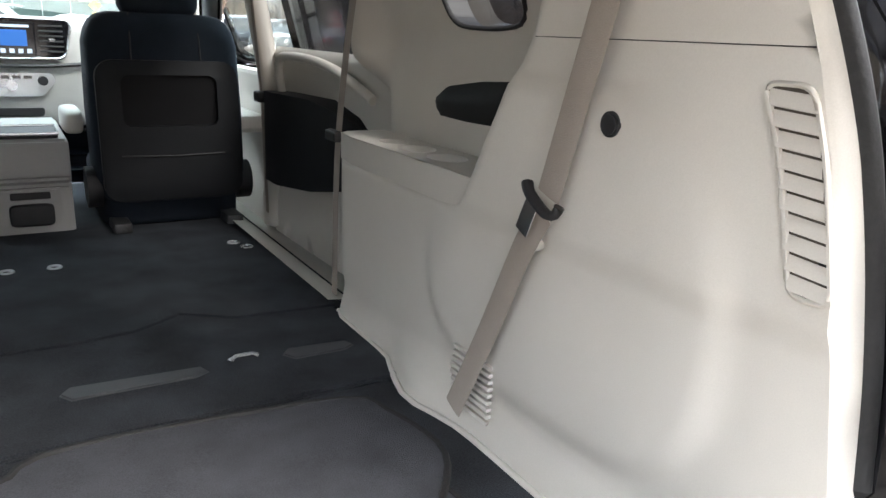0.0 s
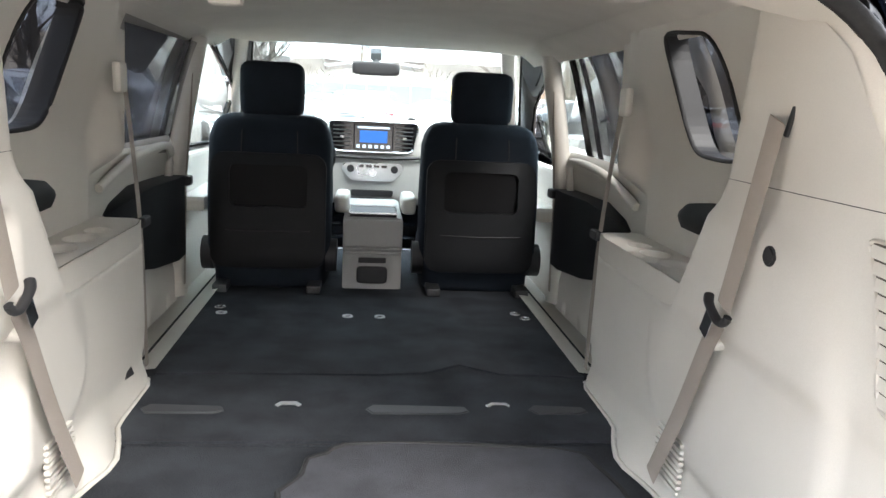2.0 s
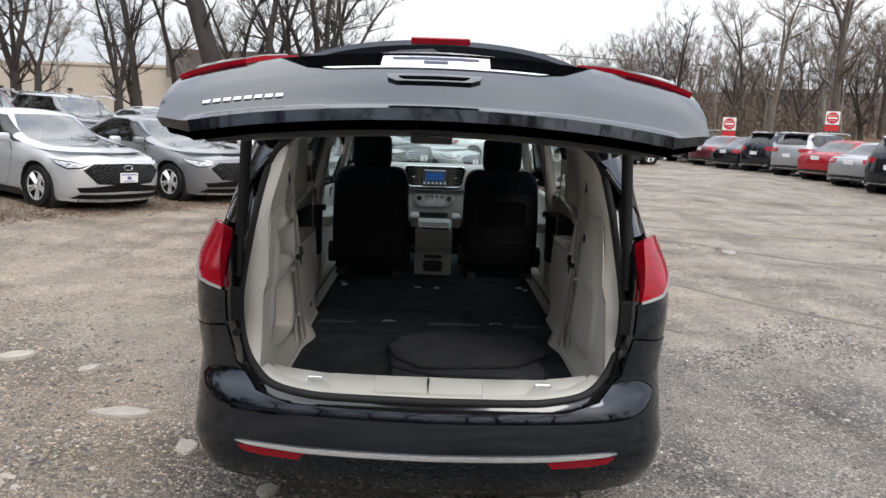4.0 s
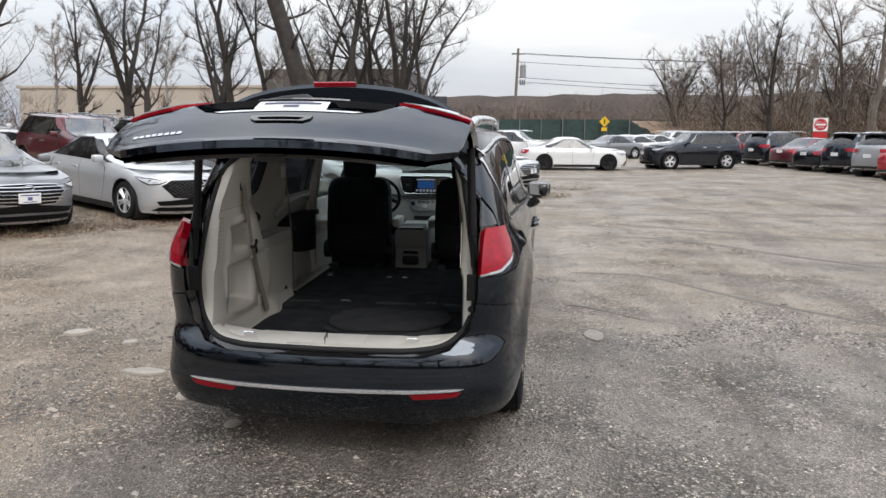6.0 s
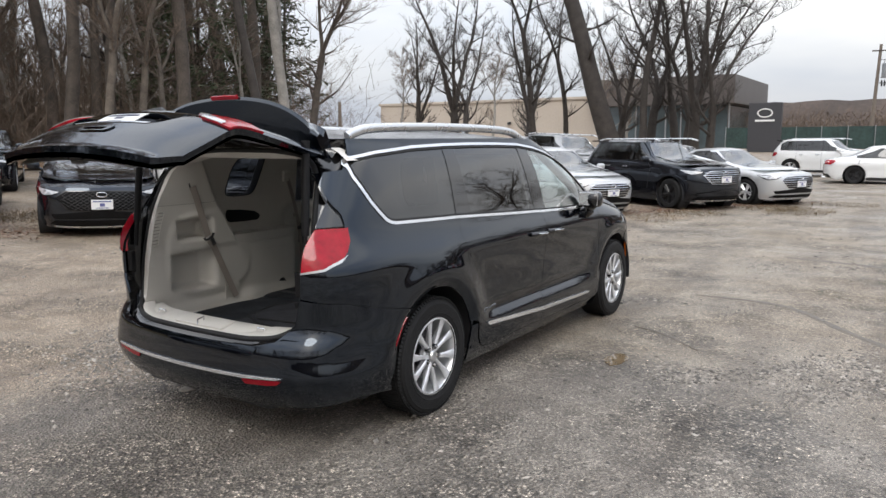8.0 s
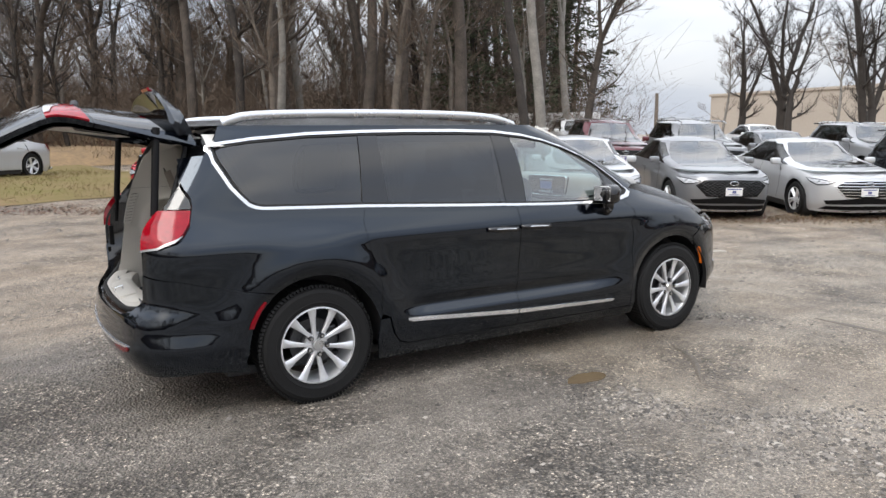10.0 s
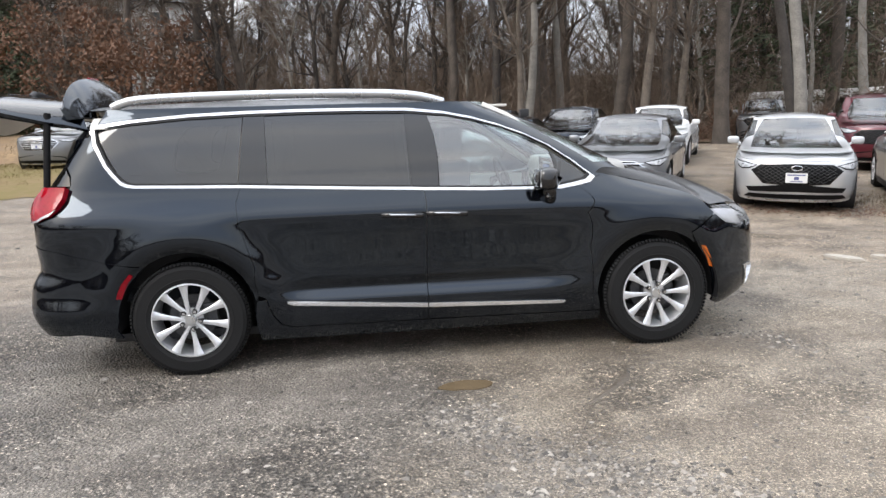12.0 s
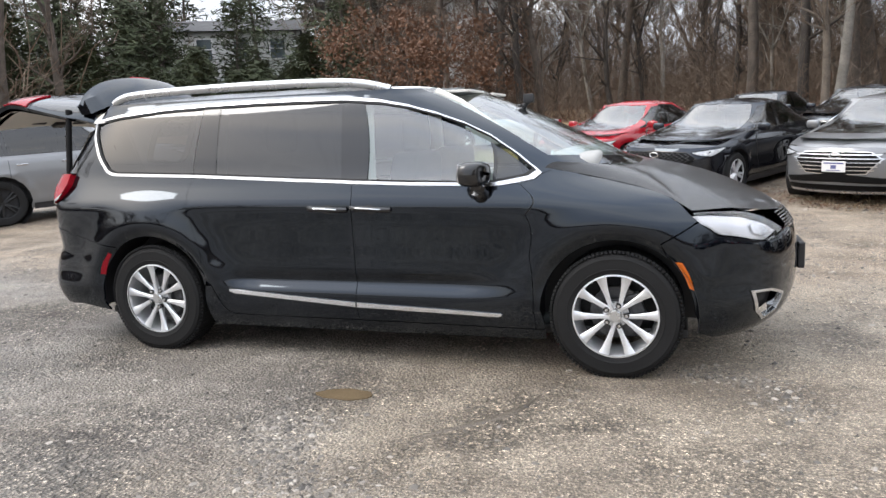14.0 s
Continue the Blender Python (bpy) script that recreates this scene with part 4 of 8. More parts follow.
# wheels
def make_wheel():
    hold = tagged(new("wheel"), "")
    prof = [(.238, -.105), (.247, -.118), (.30, -.122), (.345, -.112), (.362, -.085), (.366, -.04), (.366, .04), (.362, .085), (.345, .112), (.330, .1165), (.327, .1195), (.322, .1185), (.30, .122), (.272, .1205), (.269, .1235), (.264, .1200), (.247, .118), (.238, .105)]
    bm = bmesh.new()
    rings = []
    for k in range(64):
        a = k * math.tau / 64
        rings.append([bm.verts.new((x, r * math.cos(a), r * math.sin(a))) for r, x in prof])
    for k in range(64):
        r0, r1 = rings[k], rings[(k + 1) % 64]
        for j in range(len(prof)):
            bm.faces.new((r0[j], r0[(j + 1) % len(prof)], r1[(j + 1) % len(prof)], r1[j]))
    for k in range(96):
        a = k * math.tau / 96
        for sgn in (-1, 1):
            box(bm, (-.018, -.0075, -.012), (.018, .0075, .004), 0, pose(sgn * .088, .358 * math.sin(a), .358 * math.cos(a), -math.degrees(a), 0, 0) @ pose(0, 0, 0, 0, -sgn * 35, 18 * sgn))
    for k in range(72):
        a = k * math.tau / 72
        box(bm, (-.075, -.010, -.002), (.075, .010, .0035), 0, pose(0, .366 * math.sin(a), .366 * math.cos(a), -math.degrees(a), 0, 0))
    part("tyre", bm, TYRE, hold, smooth=40)
    bm = bmesh.new()
    prof = [(.231, .118), (.239, .116), (.242, .108), (.235, .098), (.226, .060), (.217, -.08), (.224, -.1)]
    rings = []
    for k in range(64):
        a = k * math.tau / 64
        rings.append([bm.verts.new((x, r * math.cos(a), r * math.sin(a))) for r, x in prof])
    for k in range(64):
        for j in range(len(prof) - 1):
            bm.faces.new((rings[k][j], rings[k][j + 1], rings[(k + 1) % 64][j + 1], rings[(k + 1) % 64][j]))
    rim = part("rim", bm, ALLOY, hold, "silver ten-spoke alloy rim", smooth=40)
    for k in range(10):
        a = k * math.tau / 10
        bm = bmesh.new()
        sec = [(.030, .014, .094, .050), (.075, .0125, .096, .055), (.135, .0155, .100, .065), (.185, .0215, .103, .08), (.220, .0285, .106, .092), (.232, .032, .108, .096)]
        rows = []
        for r, w, xo, xi in sec:
            tw = .010 if k % 2 else -.010
            c = tw * (1 - r / .22)
            rows.append([bm.verts.new(p) for p in ((xi, c - w * .6, r), (xo - .007, c - w, r), (xo, c - w * .55, r), (xo, c + w * .55, r), (xo - .007, c + w, r), (xi, c + w * .6, r))])
        for r0, r1 in zip(rows, rows[1:]):
            for j in range(6):
                bm.faces.new((r0[j], r0[(j + 1) % 6], r1[(j + 1) % 6], r1[j]))
        bmesh.ops.rotate(bm, verts=bm.verts, cent=(0, 0, 0), matrix=Euler((-a, 0, 0)).to_matrix())
        part("spoke", bm, ALLOY, hold, smooth=35)
    bm = bmesh.new()
    rod(bm, (.04, 0, 0), (.094, 0, 0), .050, .044, 32)
    rod(bm, (.10, 0, 0), (.110, 0, 0), .036, .030, 24)
    part("hub_cap", bm, SATIN, hold, smooth=30)
    bm = bmesh.new()
    rod(bm, (.035, 0, 0), (.072, 0, 0), .074, .070, 32)
    part("hub_flange", bm, ALLOY, hold, smooth=30)
    for k in range(5):
        a = (k + .5) * math.tau / 5
        bm = bmesh.new()
        rod(bm, (.07, .060 * math.sin(a), .060 * math.cos(a)), (.100, .060 * math.sin(a), .060 * math.cos(a)), .0165, seg=14)
        part("nut_pocket", bm, BLACK_GLOSS, hold, smooth=30)
        bm = bmesh.new()
        rod(bm, (.09, .060 * math.sin(a), .060 * math.cos(a)), (.108, .060 * math.sin(a), .060 * math.cos(a)), .0105, .0095, 6)
        part("lug_nut", bm, CHROME, hold, smooth=30)
    bm = bmesh.new()
    rod(bm, (-.01, 0, 0), (.012, 0, 0), .15, seg=40)
    rod(bm, (.0, 0, 0), (.05, 0, 0), .085, seg=32)
    part("brake_disc", bm, STEEL_DARK, hold, smooth=30)
    bm = bmesh.new()
    box(bm, (-.03, .07, -.075), (.035, .155, .075), .012)
    part("brake_caliper", bm, STEEL_DARK, hold)
    return hold


wheel_master = make_wheel()
for side in (1, -1):
    for hub, turn in ((HUB_R, 8), (HUB_F, 20)):
        m = pose(side * .845, hub, HUB_Z, turn, 0, 0 if side > 0 else 180)
        if side > 0 and hub == HUB_R:
            w = wheel_master
            w.matrix_basis = m
        else:
            w = copy_thing(wheel_master, m)
        w.parent = van
        # wheel well
        bm = bmesh.new()
        rows = []
        for i in range(25):
            a = radians(-8 + 196 * i / 24)
            rows.append([bm.verts.new((side * x, hub + .445 * math.cos(a), HUB_Z + .445 * math.sin(a))) for x in (.955, .68)])
        for r0, r1 in zip(rows, rows[1:]):
            bm.faces.new((r0[0], r0[1], r1[1], r1[0]))
        bm.faces.new([r[1] for r in rows])
        part("wheel_well", bm, BLACK_PLASTIC, van, smooth=60)
bm = bmesh.new()
box(bm, (-.80, .55, .20), (.80, 4.55, .26), .02)
box(bm, (-.55, .10, .22), (.55, .60, .40), .05)
part("underbody", bm, BLACK_PLASTIC, van)


# ---- tailgate, raised; built shut and swung about its hinge ----
HINGE = Vector((0, .47, 1.70))
SWING = Matrix.Translation(HINGE) @ pose(0, 0, 0, -65.0) @ Matrix.Translation(-HINGE)


def both(pts):
    """A half outline from the middle bottom round to the middle top, with its mirror image."""
    return pts + [(-u, z) for u, z in pts[::-1] if u > 1e-6]


def cut_in(d):
    return [XR(x - d, z) for x, z in CUT[::-1]]


GLASS_LOW = 1.245
panel_out = both([XR(0, .668), XR(.45, .672), XR(.62, .684)] + cut_in(.004)[1:5] + [XR(.750, 1.222), XR(.45, 1.222), XR(.2, 1.230), XR(0, 1.232)])
recess = both([XR(0, .945), XR(.30, .945), XR(.36, .965), XR(.44, 1.045), XR(.47, 1.075), XR(.43, 1.095), XR(0, 1.105)])
gate = skin("tailgate", panel_out, BLACK_PAINT, van, holes=[recess], off=.003, lip=.03, label="raised black tailgate panel")
gate.matrix_basis = SWING
skin("plate_recess", recess, BLACK_GLOSS, gate, step=.08, off=-.03, lip=0)
glass_out = both([XR(0, GLASS_LOW - .01), XR(.3, GLASS_LOW - .012), XR(.60, GLASS_LOW - .018), XR(.715, 1.232), XR(.722, 1.36), XR(.705, 1.47), XR(.672, 1.58), XR(.62, 1.625), XR(.3, 1.640), XR(0, 1.644)])
skin("rear_window", glass_out, TINT, gate, off=.002, lip=.004, label="dark tinted rear window beaded with rain")
frame_out = both([XR(0, 1.226), XR(.3, 1.224), XR(.62, 1.222), XR(.752, 1.226), XR(.748, 1.36), XR(.736, 1.47), XR(.716, 1.56), XR(.690, 1.66), XR(.3, 1.675), XR(0, 1.68)])
skin("window_frame", frame_out, BLACK_PAINT, gate, holes=[inset(glass_out, -.002)], off=.001, lip=.03)
for side in (1, -1):
    lamp = [XR(.748, 1.205), XR(.60, 1.205), XR(.46, 1.195), XR(.43, 1.165), XR(.50, 1.09), XR(.56, 1.055), XR(.70, 1.035), XR(.752, 1.03)]
    glow = skin("gate_lamp", lamp, RED_LENS, gate, off=.014, lip=.02, side=side, label="red and clear lamp lens")
    skin("lamp_band", [XR(.70, 1.037), XR(.56, 1.057), XR(.50, 1.092), XR(.455, 1.14), XR(.51, 1.135), XR(.58, 1.095), XR(.70, 1.062)], WHITE_LENS, glow, off=.018, lip=.004, side=side, label="clear lens band")
    skin("badge_wing", [XR(.0, 1.180), XR(.06, 1.184), XR(.21, 1.180), XR(.11, 1.166), XR(.04, 1.152), XR(0, 1.150)], CHROME, gate, off=.010, lip=.008, side=side, label="bright winged badge shape")
plate = skin("licence_plate", both([XR(0, .962), XR(.155, .962), XR(.155, 1.075), XR(0, 1.075)]), WHITE_PAINT, gate, off=-.004, lip=.004, label="white dealer plate with dark unreadable bars")
DARK_INK = mat("dark_blue_ink", (.03, .035, .08), rough=.5)
for x0, x1, z0, z1 in ((.0, .085, 1.058, 1.066), (.0, .125, 1.032, 1.050), (0, .035, 1.000, 1.022), (0, .06, .974, .982)):
    skin("print_bar", both([XR(0, z0), XR(x1, z0), XR(x1, z1), XR(0, z1)]), DARK_INK, plate, step=.2, off=-.002, lip=0)
skin("plate_shelf", both([XR(0, .945), XR(.29, .945), XR(.32, .958), XR(0, .958)]), CHROME, gate, off=.006, lip=.02)
hand = both([XR(0, .845), XR(.10, .845), XR(.125, .865), XR(.13, .89), XR(0, .892)])
skin("gate_handle", hand, BLACK_GLOSS, gate, holes=[both([XR(0, .853), XR(.08, .853), XR(.095, .866), XR(.095, .876), XR(0, .878)])], off=.010, lip=.012, label="gloss black gate handle")
for k in range(8):
    x = -.60 + k * .028
    skin("name_bar", [(-XR(-x - .010, .79)[0], .778), (-XR(-x + .010, .79)[0], .778), (-XR(-x + .010, .79)[0], .796), (-XR(-x - .010, .79)[0], .796)], CHROME, gate, step=.2, off=.006, lip=.004)
# spoiler with its high brake lamp
rows = []
sp = []
for i in range(-16, 17):
    s = i / 16
    x = .70 * s
    y0 = .40 - .0 * s * s + .06 * abs(s) ** 4
    yb = y0 - .19 + .08 * s * s + .06 * abs(s) ** 6
    zt = 1.752 - .075 * s * s
    sp.append([Vector((x, y0 + .06, zt - .012)), Vector((x, y0 - .05, zt - .012)), Vector((x, yb + .03, zt - .045)), Vector((x, yb, zt - .066)), Vector((x, yb + .012, zt - .085)), Vector((x, y0 - .05, zt - .095)), Vector((x, y0 + .03, zt - .09))])
verts = [p for r in sp for p in r]
k = len(sp[0])
faces = [(i * k + j, (i + 1) * k + j, (i + 1) * k + (j + 1) % k, i * k + (j + 1) % k) for i in range(len(sp) - 1) for j in range(k)]
faces += [tuple(range(k)), tuple(range((len(sp) - 1) * k, len(sp) * k))[::-1]]
bm = bmesh.new()
bv = [bm.verts.new(p) for p in verts]
for f in faces:
    bm.faces.new([bv[i] for i in f])
spoiler = part("spoiler", bm, BLACK_PAINT, gate, "black roof spoiler", smooth=38)
bm = bmesh.new()
box(bm, (-.11, .198, 1.668), (.11, .222, 1.682), .003)
part("high_brake_lamp", bm, RED_LENS, spoiler, "red high brake lamp")
bm = bmesh.new()
tube(bm, [(.03, .135, 1.245), (-.02, .118, 1.262), (-.12, .120, 1.272), (-.40, .165, 1.268)], [.022, .026, .016, .009], seg=8)
tube(bm, [(-.02, .112, 1.285), (-.40, .150, 1.278)], .006, seg=6)
part("rear_wiper", bm, BLACK_PLASTIC, gate, smooth=50)
# the inner face
inner = both([XR(0, .70), XR(.45, .70), XR(.60, .715), XR(.67, .78), XR(.69, .95), XR(.685, 1.2), XR(.65, 1.50), XR(.60, 1.60), XR(.3, 1.625), XR(0, 1.63)])
pane = both([XR(0, 1.27), XR(.55, 1.265), XR(.63, 1.28), XR(.62, 1.45), XR(.57, 1.56), XR(.3, 1.585), XR(0, 1.59)])
skin("gate_liner", inner, BEIGE, gate, holes=[pane], off=-.075, lip=0, label="beige plastic tailgate liner")
skin("gate_rim", both([XR(0, .675), XR(.45, .678), XR(.62, .69)] + cut_in(.012)[1:-1] + [XR(.66, 1.655), XR(.3, 1.67), XR(0, 1.675)]), BLACK_PAINT, gate, holes=[inset(inner, .012)], off=-.05, lip=-.05)
bm = bmesh.new()
box(bm, (-.055, .10, .705), (.055, .15, .765), .006)
part("gate_latch", bm, BLACK_PLASTIC, gate)
for x in (-.22, .22):
    bm = bmesh.new()
    box(bm, (x - .075, .105, .735), (x + .075, .135, .765), .01)
    part("pull_grip", bm, BLACK_PLASTIC, gate)

# ---- the tailgate opening ----
def wall_x(y, z, left=False):
    """The inner side wall: wheel box below, proud rear panel, recess with the grip above the cup ledge."""
    edge = .77 + (1.28 - z) * .55
    proud = 1 - ramp(y, edge, edge + .15)
    up = .80 - .155 * proud
    up -= max(z - 1.27, 0) * (.30 if proud < .5 else .22)
    bulge = .014 * ramp((abs((y - .74) / .365) ** 3 + abs((z - .93) / .285) ** 3) ** (1 / 3), 1.035, .935) * proud
    low = .668 - .012 * ramp(z, .54, .75) - .036 * ramp(z, .64, .55) + .02 * ramp(y, 1.16, 1.26) * ramp(z, .66, .56) - .034 * math.exp(-((y - 1.05) / .10) ** 2) * ramp(z, .66, .56)
    x = low + (up - low) * ramp(z, .958, .980) - bulge
    x += (.85 - .12 * ramp(z, 1.10, 1.22) - x) * ramp(y, 1.53, 1.655) ** 1.6
    if left:
        for y0, y1, z0, z1 in ((.45, .75, 1.03, 1.165), (.40, .77, .70, .945)):
            k = ramp(y, y0, y0 + .018) * ramp(y1 - y, 0, .05) * ramp(z, z0 - .05 * (y - y0), z0 - .05 * (y - y0) + .03) * ramp(z1 - z + .03 * (y - y0), 0, .025)
            x += .135 * k
    return x


SEAL = [(0, .045, .622), (.30, .052, .624), (.45, .068, .628), (.59, .118, .645), (.675, .19, .70), (.722, .235, .80), (.735, .262, .95), (.706, .29, 1.16), (.680, .34, 1.325), (.643, .40, 1.478), (.569, .435, 1.557), (.463, .455, 1.600), (.262, .465, 1.620), (0, .465, 1.624)]
seal_half = [Vector(p) for p in smooth_line(SEAL, .03)]
seal_loop = seal_half + [Vector((-p.x, p.y, p.z)) for p in seal_half[::-1]][1:-1]
bm = bmesh.new()
tube(bm, seal_loop + seal_loop[:1], .015, seg=8)
part("opening_seal", bm, RUBBER, van, "grey-black rubber opening seal", smooth=60)
edge3 = [Vector(body(*p)) for p in dense([XR(0, .602), XR(.5, .606), XR(.63, .638), XR(.715, .722)] + [XR(x, z) for x, z in CUT[::-1][2:]] + [XR(.690, 1.69)], .04, closed=False)]
edge3 += [roof_at(0, s) for s in (1, .9, .75, .5, .25, 0)]


def along(line, n):
    d = [0]
    for a, b in zip(line, line[1:]):
        d.append(d[-1] + (b - a).length)
    out = []
    for i in range(n):
        t = d[-1] * i / (n - 1)
        j = min(next((k for k in range(len(d) - 1) if d[k + 1] >= t), len(d) - 2), len(d) - 2)
        f = (t - d[j]) / max(d[j + 1] - d[j], 1e-9)
        out.append(line[j].lerp(line[j + 1], min(max(f, 0), 1)))
    return out


N = 70
outer_c, seal_c = along(edge3, N), along(seal_half, N)
for side in (1, -1):
    rows = []
    for o, s in zip(outer_c, seal_c):
        deep = Vector((o.x * .985, max(o.y, s.y) + .035, o.z + (.0 if o.z < .7 else -.015 if o.z > 1.6 else 0)))
        step_in = deep.lerp(s, .55) + Vector((0, .03, 0))
        if o.z < .76:
            k = ramp(o.z, .64, .76)
            deep = deep * k + (o + Vector((0, .014, -.034))) * (1 - k)
            step_in = step_in * k + deep.lerp(s, .6) * (1 - k)
        rows.append([o, deep, step_in, s + Vector((0, .004, 0))])
    verts = [Vector((side * p.x, p.y, p.z)) for r in rows for p in r]
    faces = [(i * 4 + j, i * 4 + j + 1, (i + 1) * 4 + j + 1, (i + 1) * 4 + j) for i in range(N - 1) for j in range(3)]
    link_mesh("door_jamb", verts, faces if side < 0 else [f[::-1] for f in faces], BLACK_GLOSS, van, smooth=True)
    # gas strut
    bm = bmesh.new()
    top = SWING @ Vector((side * .70, .40, 1.50))
    low = Vector((side * .728, .20, 1.03))
    mid = low.lerp(top, .24)
    rod(bm, mid, top, .021, seg=14)
    rod(bm, low, mid, .012, seg=12)
    for k in range(7):
        q = low.lerp(mid, .35 + .08 * k)
        rod(bm, q, q + (mid - low).normalized() * .005, .015, seg=12)
    part("gas_strut", bm, JAMB_BLACK, van, "dark tailgate gas strut", smooth=40)
    bm = bmesh.new()
    box(bm, (side * .722 - .022, .145, .87), (side * .722 + .022, .175, 1.0), .006)
    rod(bm, (side * .722, .15, .83), (side * .722, .13, .83), .014, seg=12)
    part("jamb_bracket", bm, JAMB_BLACK, van)
# wiring conduit at the hinge
for pts in ([(.05, .44, 1.66), (.18, .34, 1.665), (.30, .25, 1.71)], [(-.30, .30, 1.70), (-.20, .36, 1.665), (-.12, .43, 1.655)], [(.0, .44, 1.66), (-.03, .33, 1.70)]):
    bm = bmesh.new()
    tube(bm, smooth_line(pts, .02), .011, seg=8)
    part("wiring_conduit", bm, RUBBER, van, smooth=60)
for x in (-.50, .50):
    bm = bmesh.new()
    box(bm, (x - .03, .33, 1.64), (x + .03, .47, 1.70), .012)
    part("gate_hinge", bm, BLACK_PAINT, van)


# ---- the cabin ----
CABIN = Matrix.Translation((.015, .2, 0)) @ pose(0, 0, 0, 0, 0, 1.4) @ Matrix.Translation((0, -.2, 0))


def seat_in(ob):
    """Turns a cabin part to the cabin's own line."""
    ob.matrix_basis = CABIN
    return ob


for side in (1, -1):
    out = [(.205, .55), (.8, .545), (1.3, .54), (1.655, .54), (1.655, 1.22), (1.70, 1.60), (1.2, 1.625), (.62, 1.60), (.50, 1.555), (.405, 1.48), (.335, 1.325), (.282, 1.16), (.255, 1.02), (.248, .95), (.222, .80), (.205, .68)]
    win = [(.99, 1.292), (1.02, 1.48), (1.08, 1.565), (1.30, 1.585), (1.335, 1.57), (1.285, 1.33), (1.25, 1.285), (1.10, 1.280)]
    win = rounded_loop(win, .05)
    v2, tris = fill(dense(out, .02), [dense(win)], .017)
    verts = [Vector((side * wall_x(y, z, side < 0), y, z)) for y, z in v2]
    ob = seat_in(link_mesh("quarter_trim", verts, tris.tolist() if side < 0 else tris[:, ::-1].tolist(), BEIGE, van, "beige moulded quarter trim" + (" with two storage pockets" if side < 0 else " with a power socket")))
    # garnish from the seal to the trim's rear edge
    rear_edge = ((.55, .205), (.68, .205), (.80, .222), (.95, .248), (1.02, .255), (1.16, .282), (1.325, .335), (1.48, .405), (1.555, .50), (1.60, .62))
    rows = []
    for p in seal_c:
        if p.z < .665:
            rows.append([p, p + Vector((0, .012, .012)), p + Vector((0, .05, .018)), p + Vector((0, .10, .016))])
            continue
        k = ramp(p.z, 1.50, 1.60)
        ye = float(np.interp(p.z, [z for z, _ in rear_edge], [y for _, y in rear_edge])) + .010
        e = CABIN @ Vector((side * wall_x(ye, p.z, side < 0), ye, p.z))
        e.x = side * e.x + .004
        low = [p, p.lerp(e, .3) + Vector((-.006, -.008, 0)), p.lerp(e, .7) + Vector((-.006, -.004, 0)), e]
        high = [p, p + Vector((-.001, .02, -.009)), p + Vector((-.003, .06, -.021)), p + Vector((-.004, .14, -.03))]
        rows.append([a.lerp(b, k) for a, b in zip(low, high)])
    verts = [Vector((side * p.x, p.y, p.z)) for r in rows for p in r]
    faces = [(i * 4 + j, i * 4 + j + 1, (i + 1) * 4 + j + 1, (i + 1) * 4 + j) for i in range(N - 1) for j in range(3)]
    link_mesh("opening_garnish", verts, faces if side < 0 else [f[::-1] for f in faces], BEIGE, van, "pale beige opening garnish")
    # window return
    bm = bmesh.new()
    ring = [Vector((side * wall_x(y, z), y, z)) for y, z in dense(win)]
    ring2 = [p + Vector((side * .060, 0, 0)) for p in ring]
    va, vb = [bm.verts.new(p) for p in ring], [bm.verts.new(p) for p in ring2]
    for i in range(len(va)):
        bm.faces.new((va[i], va[(i + 1) % len(va)], vb[(i + 1) % len(va)], vb[i]))
    seat_in(part("window_return", bm, BLACK_PLASTIC, van))
    bm = bmesh.new()
    tube(bm, ring + ring[:1], .0055, seg=6)
    seat_in(part("window_gasket", bm, RUBBER, van, smooth=60))
    # lower edge flange along the carpet
    bm = bmesh.new()
    tube(bm, [Vector((side * (wall_x(y, .56) - .008), y, .546)) for y in np.linspace(.25, 1.62, 26)], .007, seg=8)
    seat_in(part("trim_flange", bm, BEIGE_LIGHT, van, smooth=60))
    # grip and cup wells
    bm = bmesh.new()
    grip = [(1.36, 1.10), (1.345, 1.14), (1.29, 1.17), (1.15, 1.19), (1.0, 1.20), (.98, 1.10), (1.05, 1.078), (1.2, 1.074), (1.32, 1.076)]
    v2, tris = fill(dense(grip), [], .03)
    for v in [bm.verts.new((side * (wall_x(y, z) - .022 + .03 * max(0, .05 - float(apart_from(np.array([y]), np.array([z]), np.array(grip))[0])) / .05), y, z)) for y, z in v2]:
        pass
    bm.verts.ensure_lookup_table()
    for t in tris:
        bm.faces.new([bm.verts[int(i)] for i in t])
    seat_in(part("grip_pad", bm, LEATHER, van, "dark vinyl pad", smooth=60))
    wells = ((1.40, .034), (1.285, .043), (1.155, .043))
    rims = [[(.726 + r * .95 * math.cos(a * math.tau / 26), y + r * 1.2 * math.sin(a * math.tau / 26)) for a in range(26)] for y, r in wells]
    ledge = [(.656, .95), (.70, .93), (.80, .93), (.80, 1.60), (.70, 1.60), (.672, 1.575), (.658, 1.50)]
    v2, tris = fill(dense(ledge, .03), rims, .05)
    bm = bmesh.new()
    top = [bm.verts.new((side * x, y, 1.020)) for x, y in v2]
    for t in tris:
        bm.faces.new([top[int(i)] for i in t])
    low_r = [bm.verts.new((side * (x - .004), y, z)) for x, y in ledge for z in (1.020, .955)]
    for i in range(len(ledge)):
        j = (i + 1) % len(ledge)
        bm.faces.new((low_r[2 * i], low_r[2 * j], low_r[2 * j + 1], low_r[2 * i + 1]))
    bmesh.ops.remove_doubles(bm, verts=bm.verts, dist=1e-5)
    tray = seat_in(part("cup_ledge", bm, BEIGE, van, "beige ledge with moulded cup wells", smooth=30))
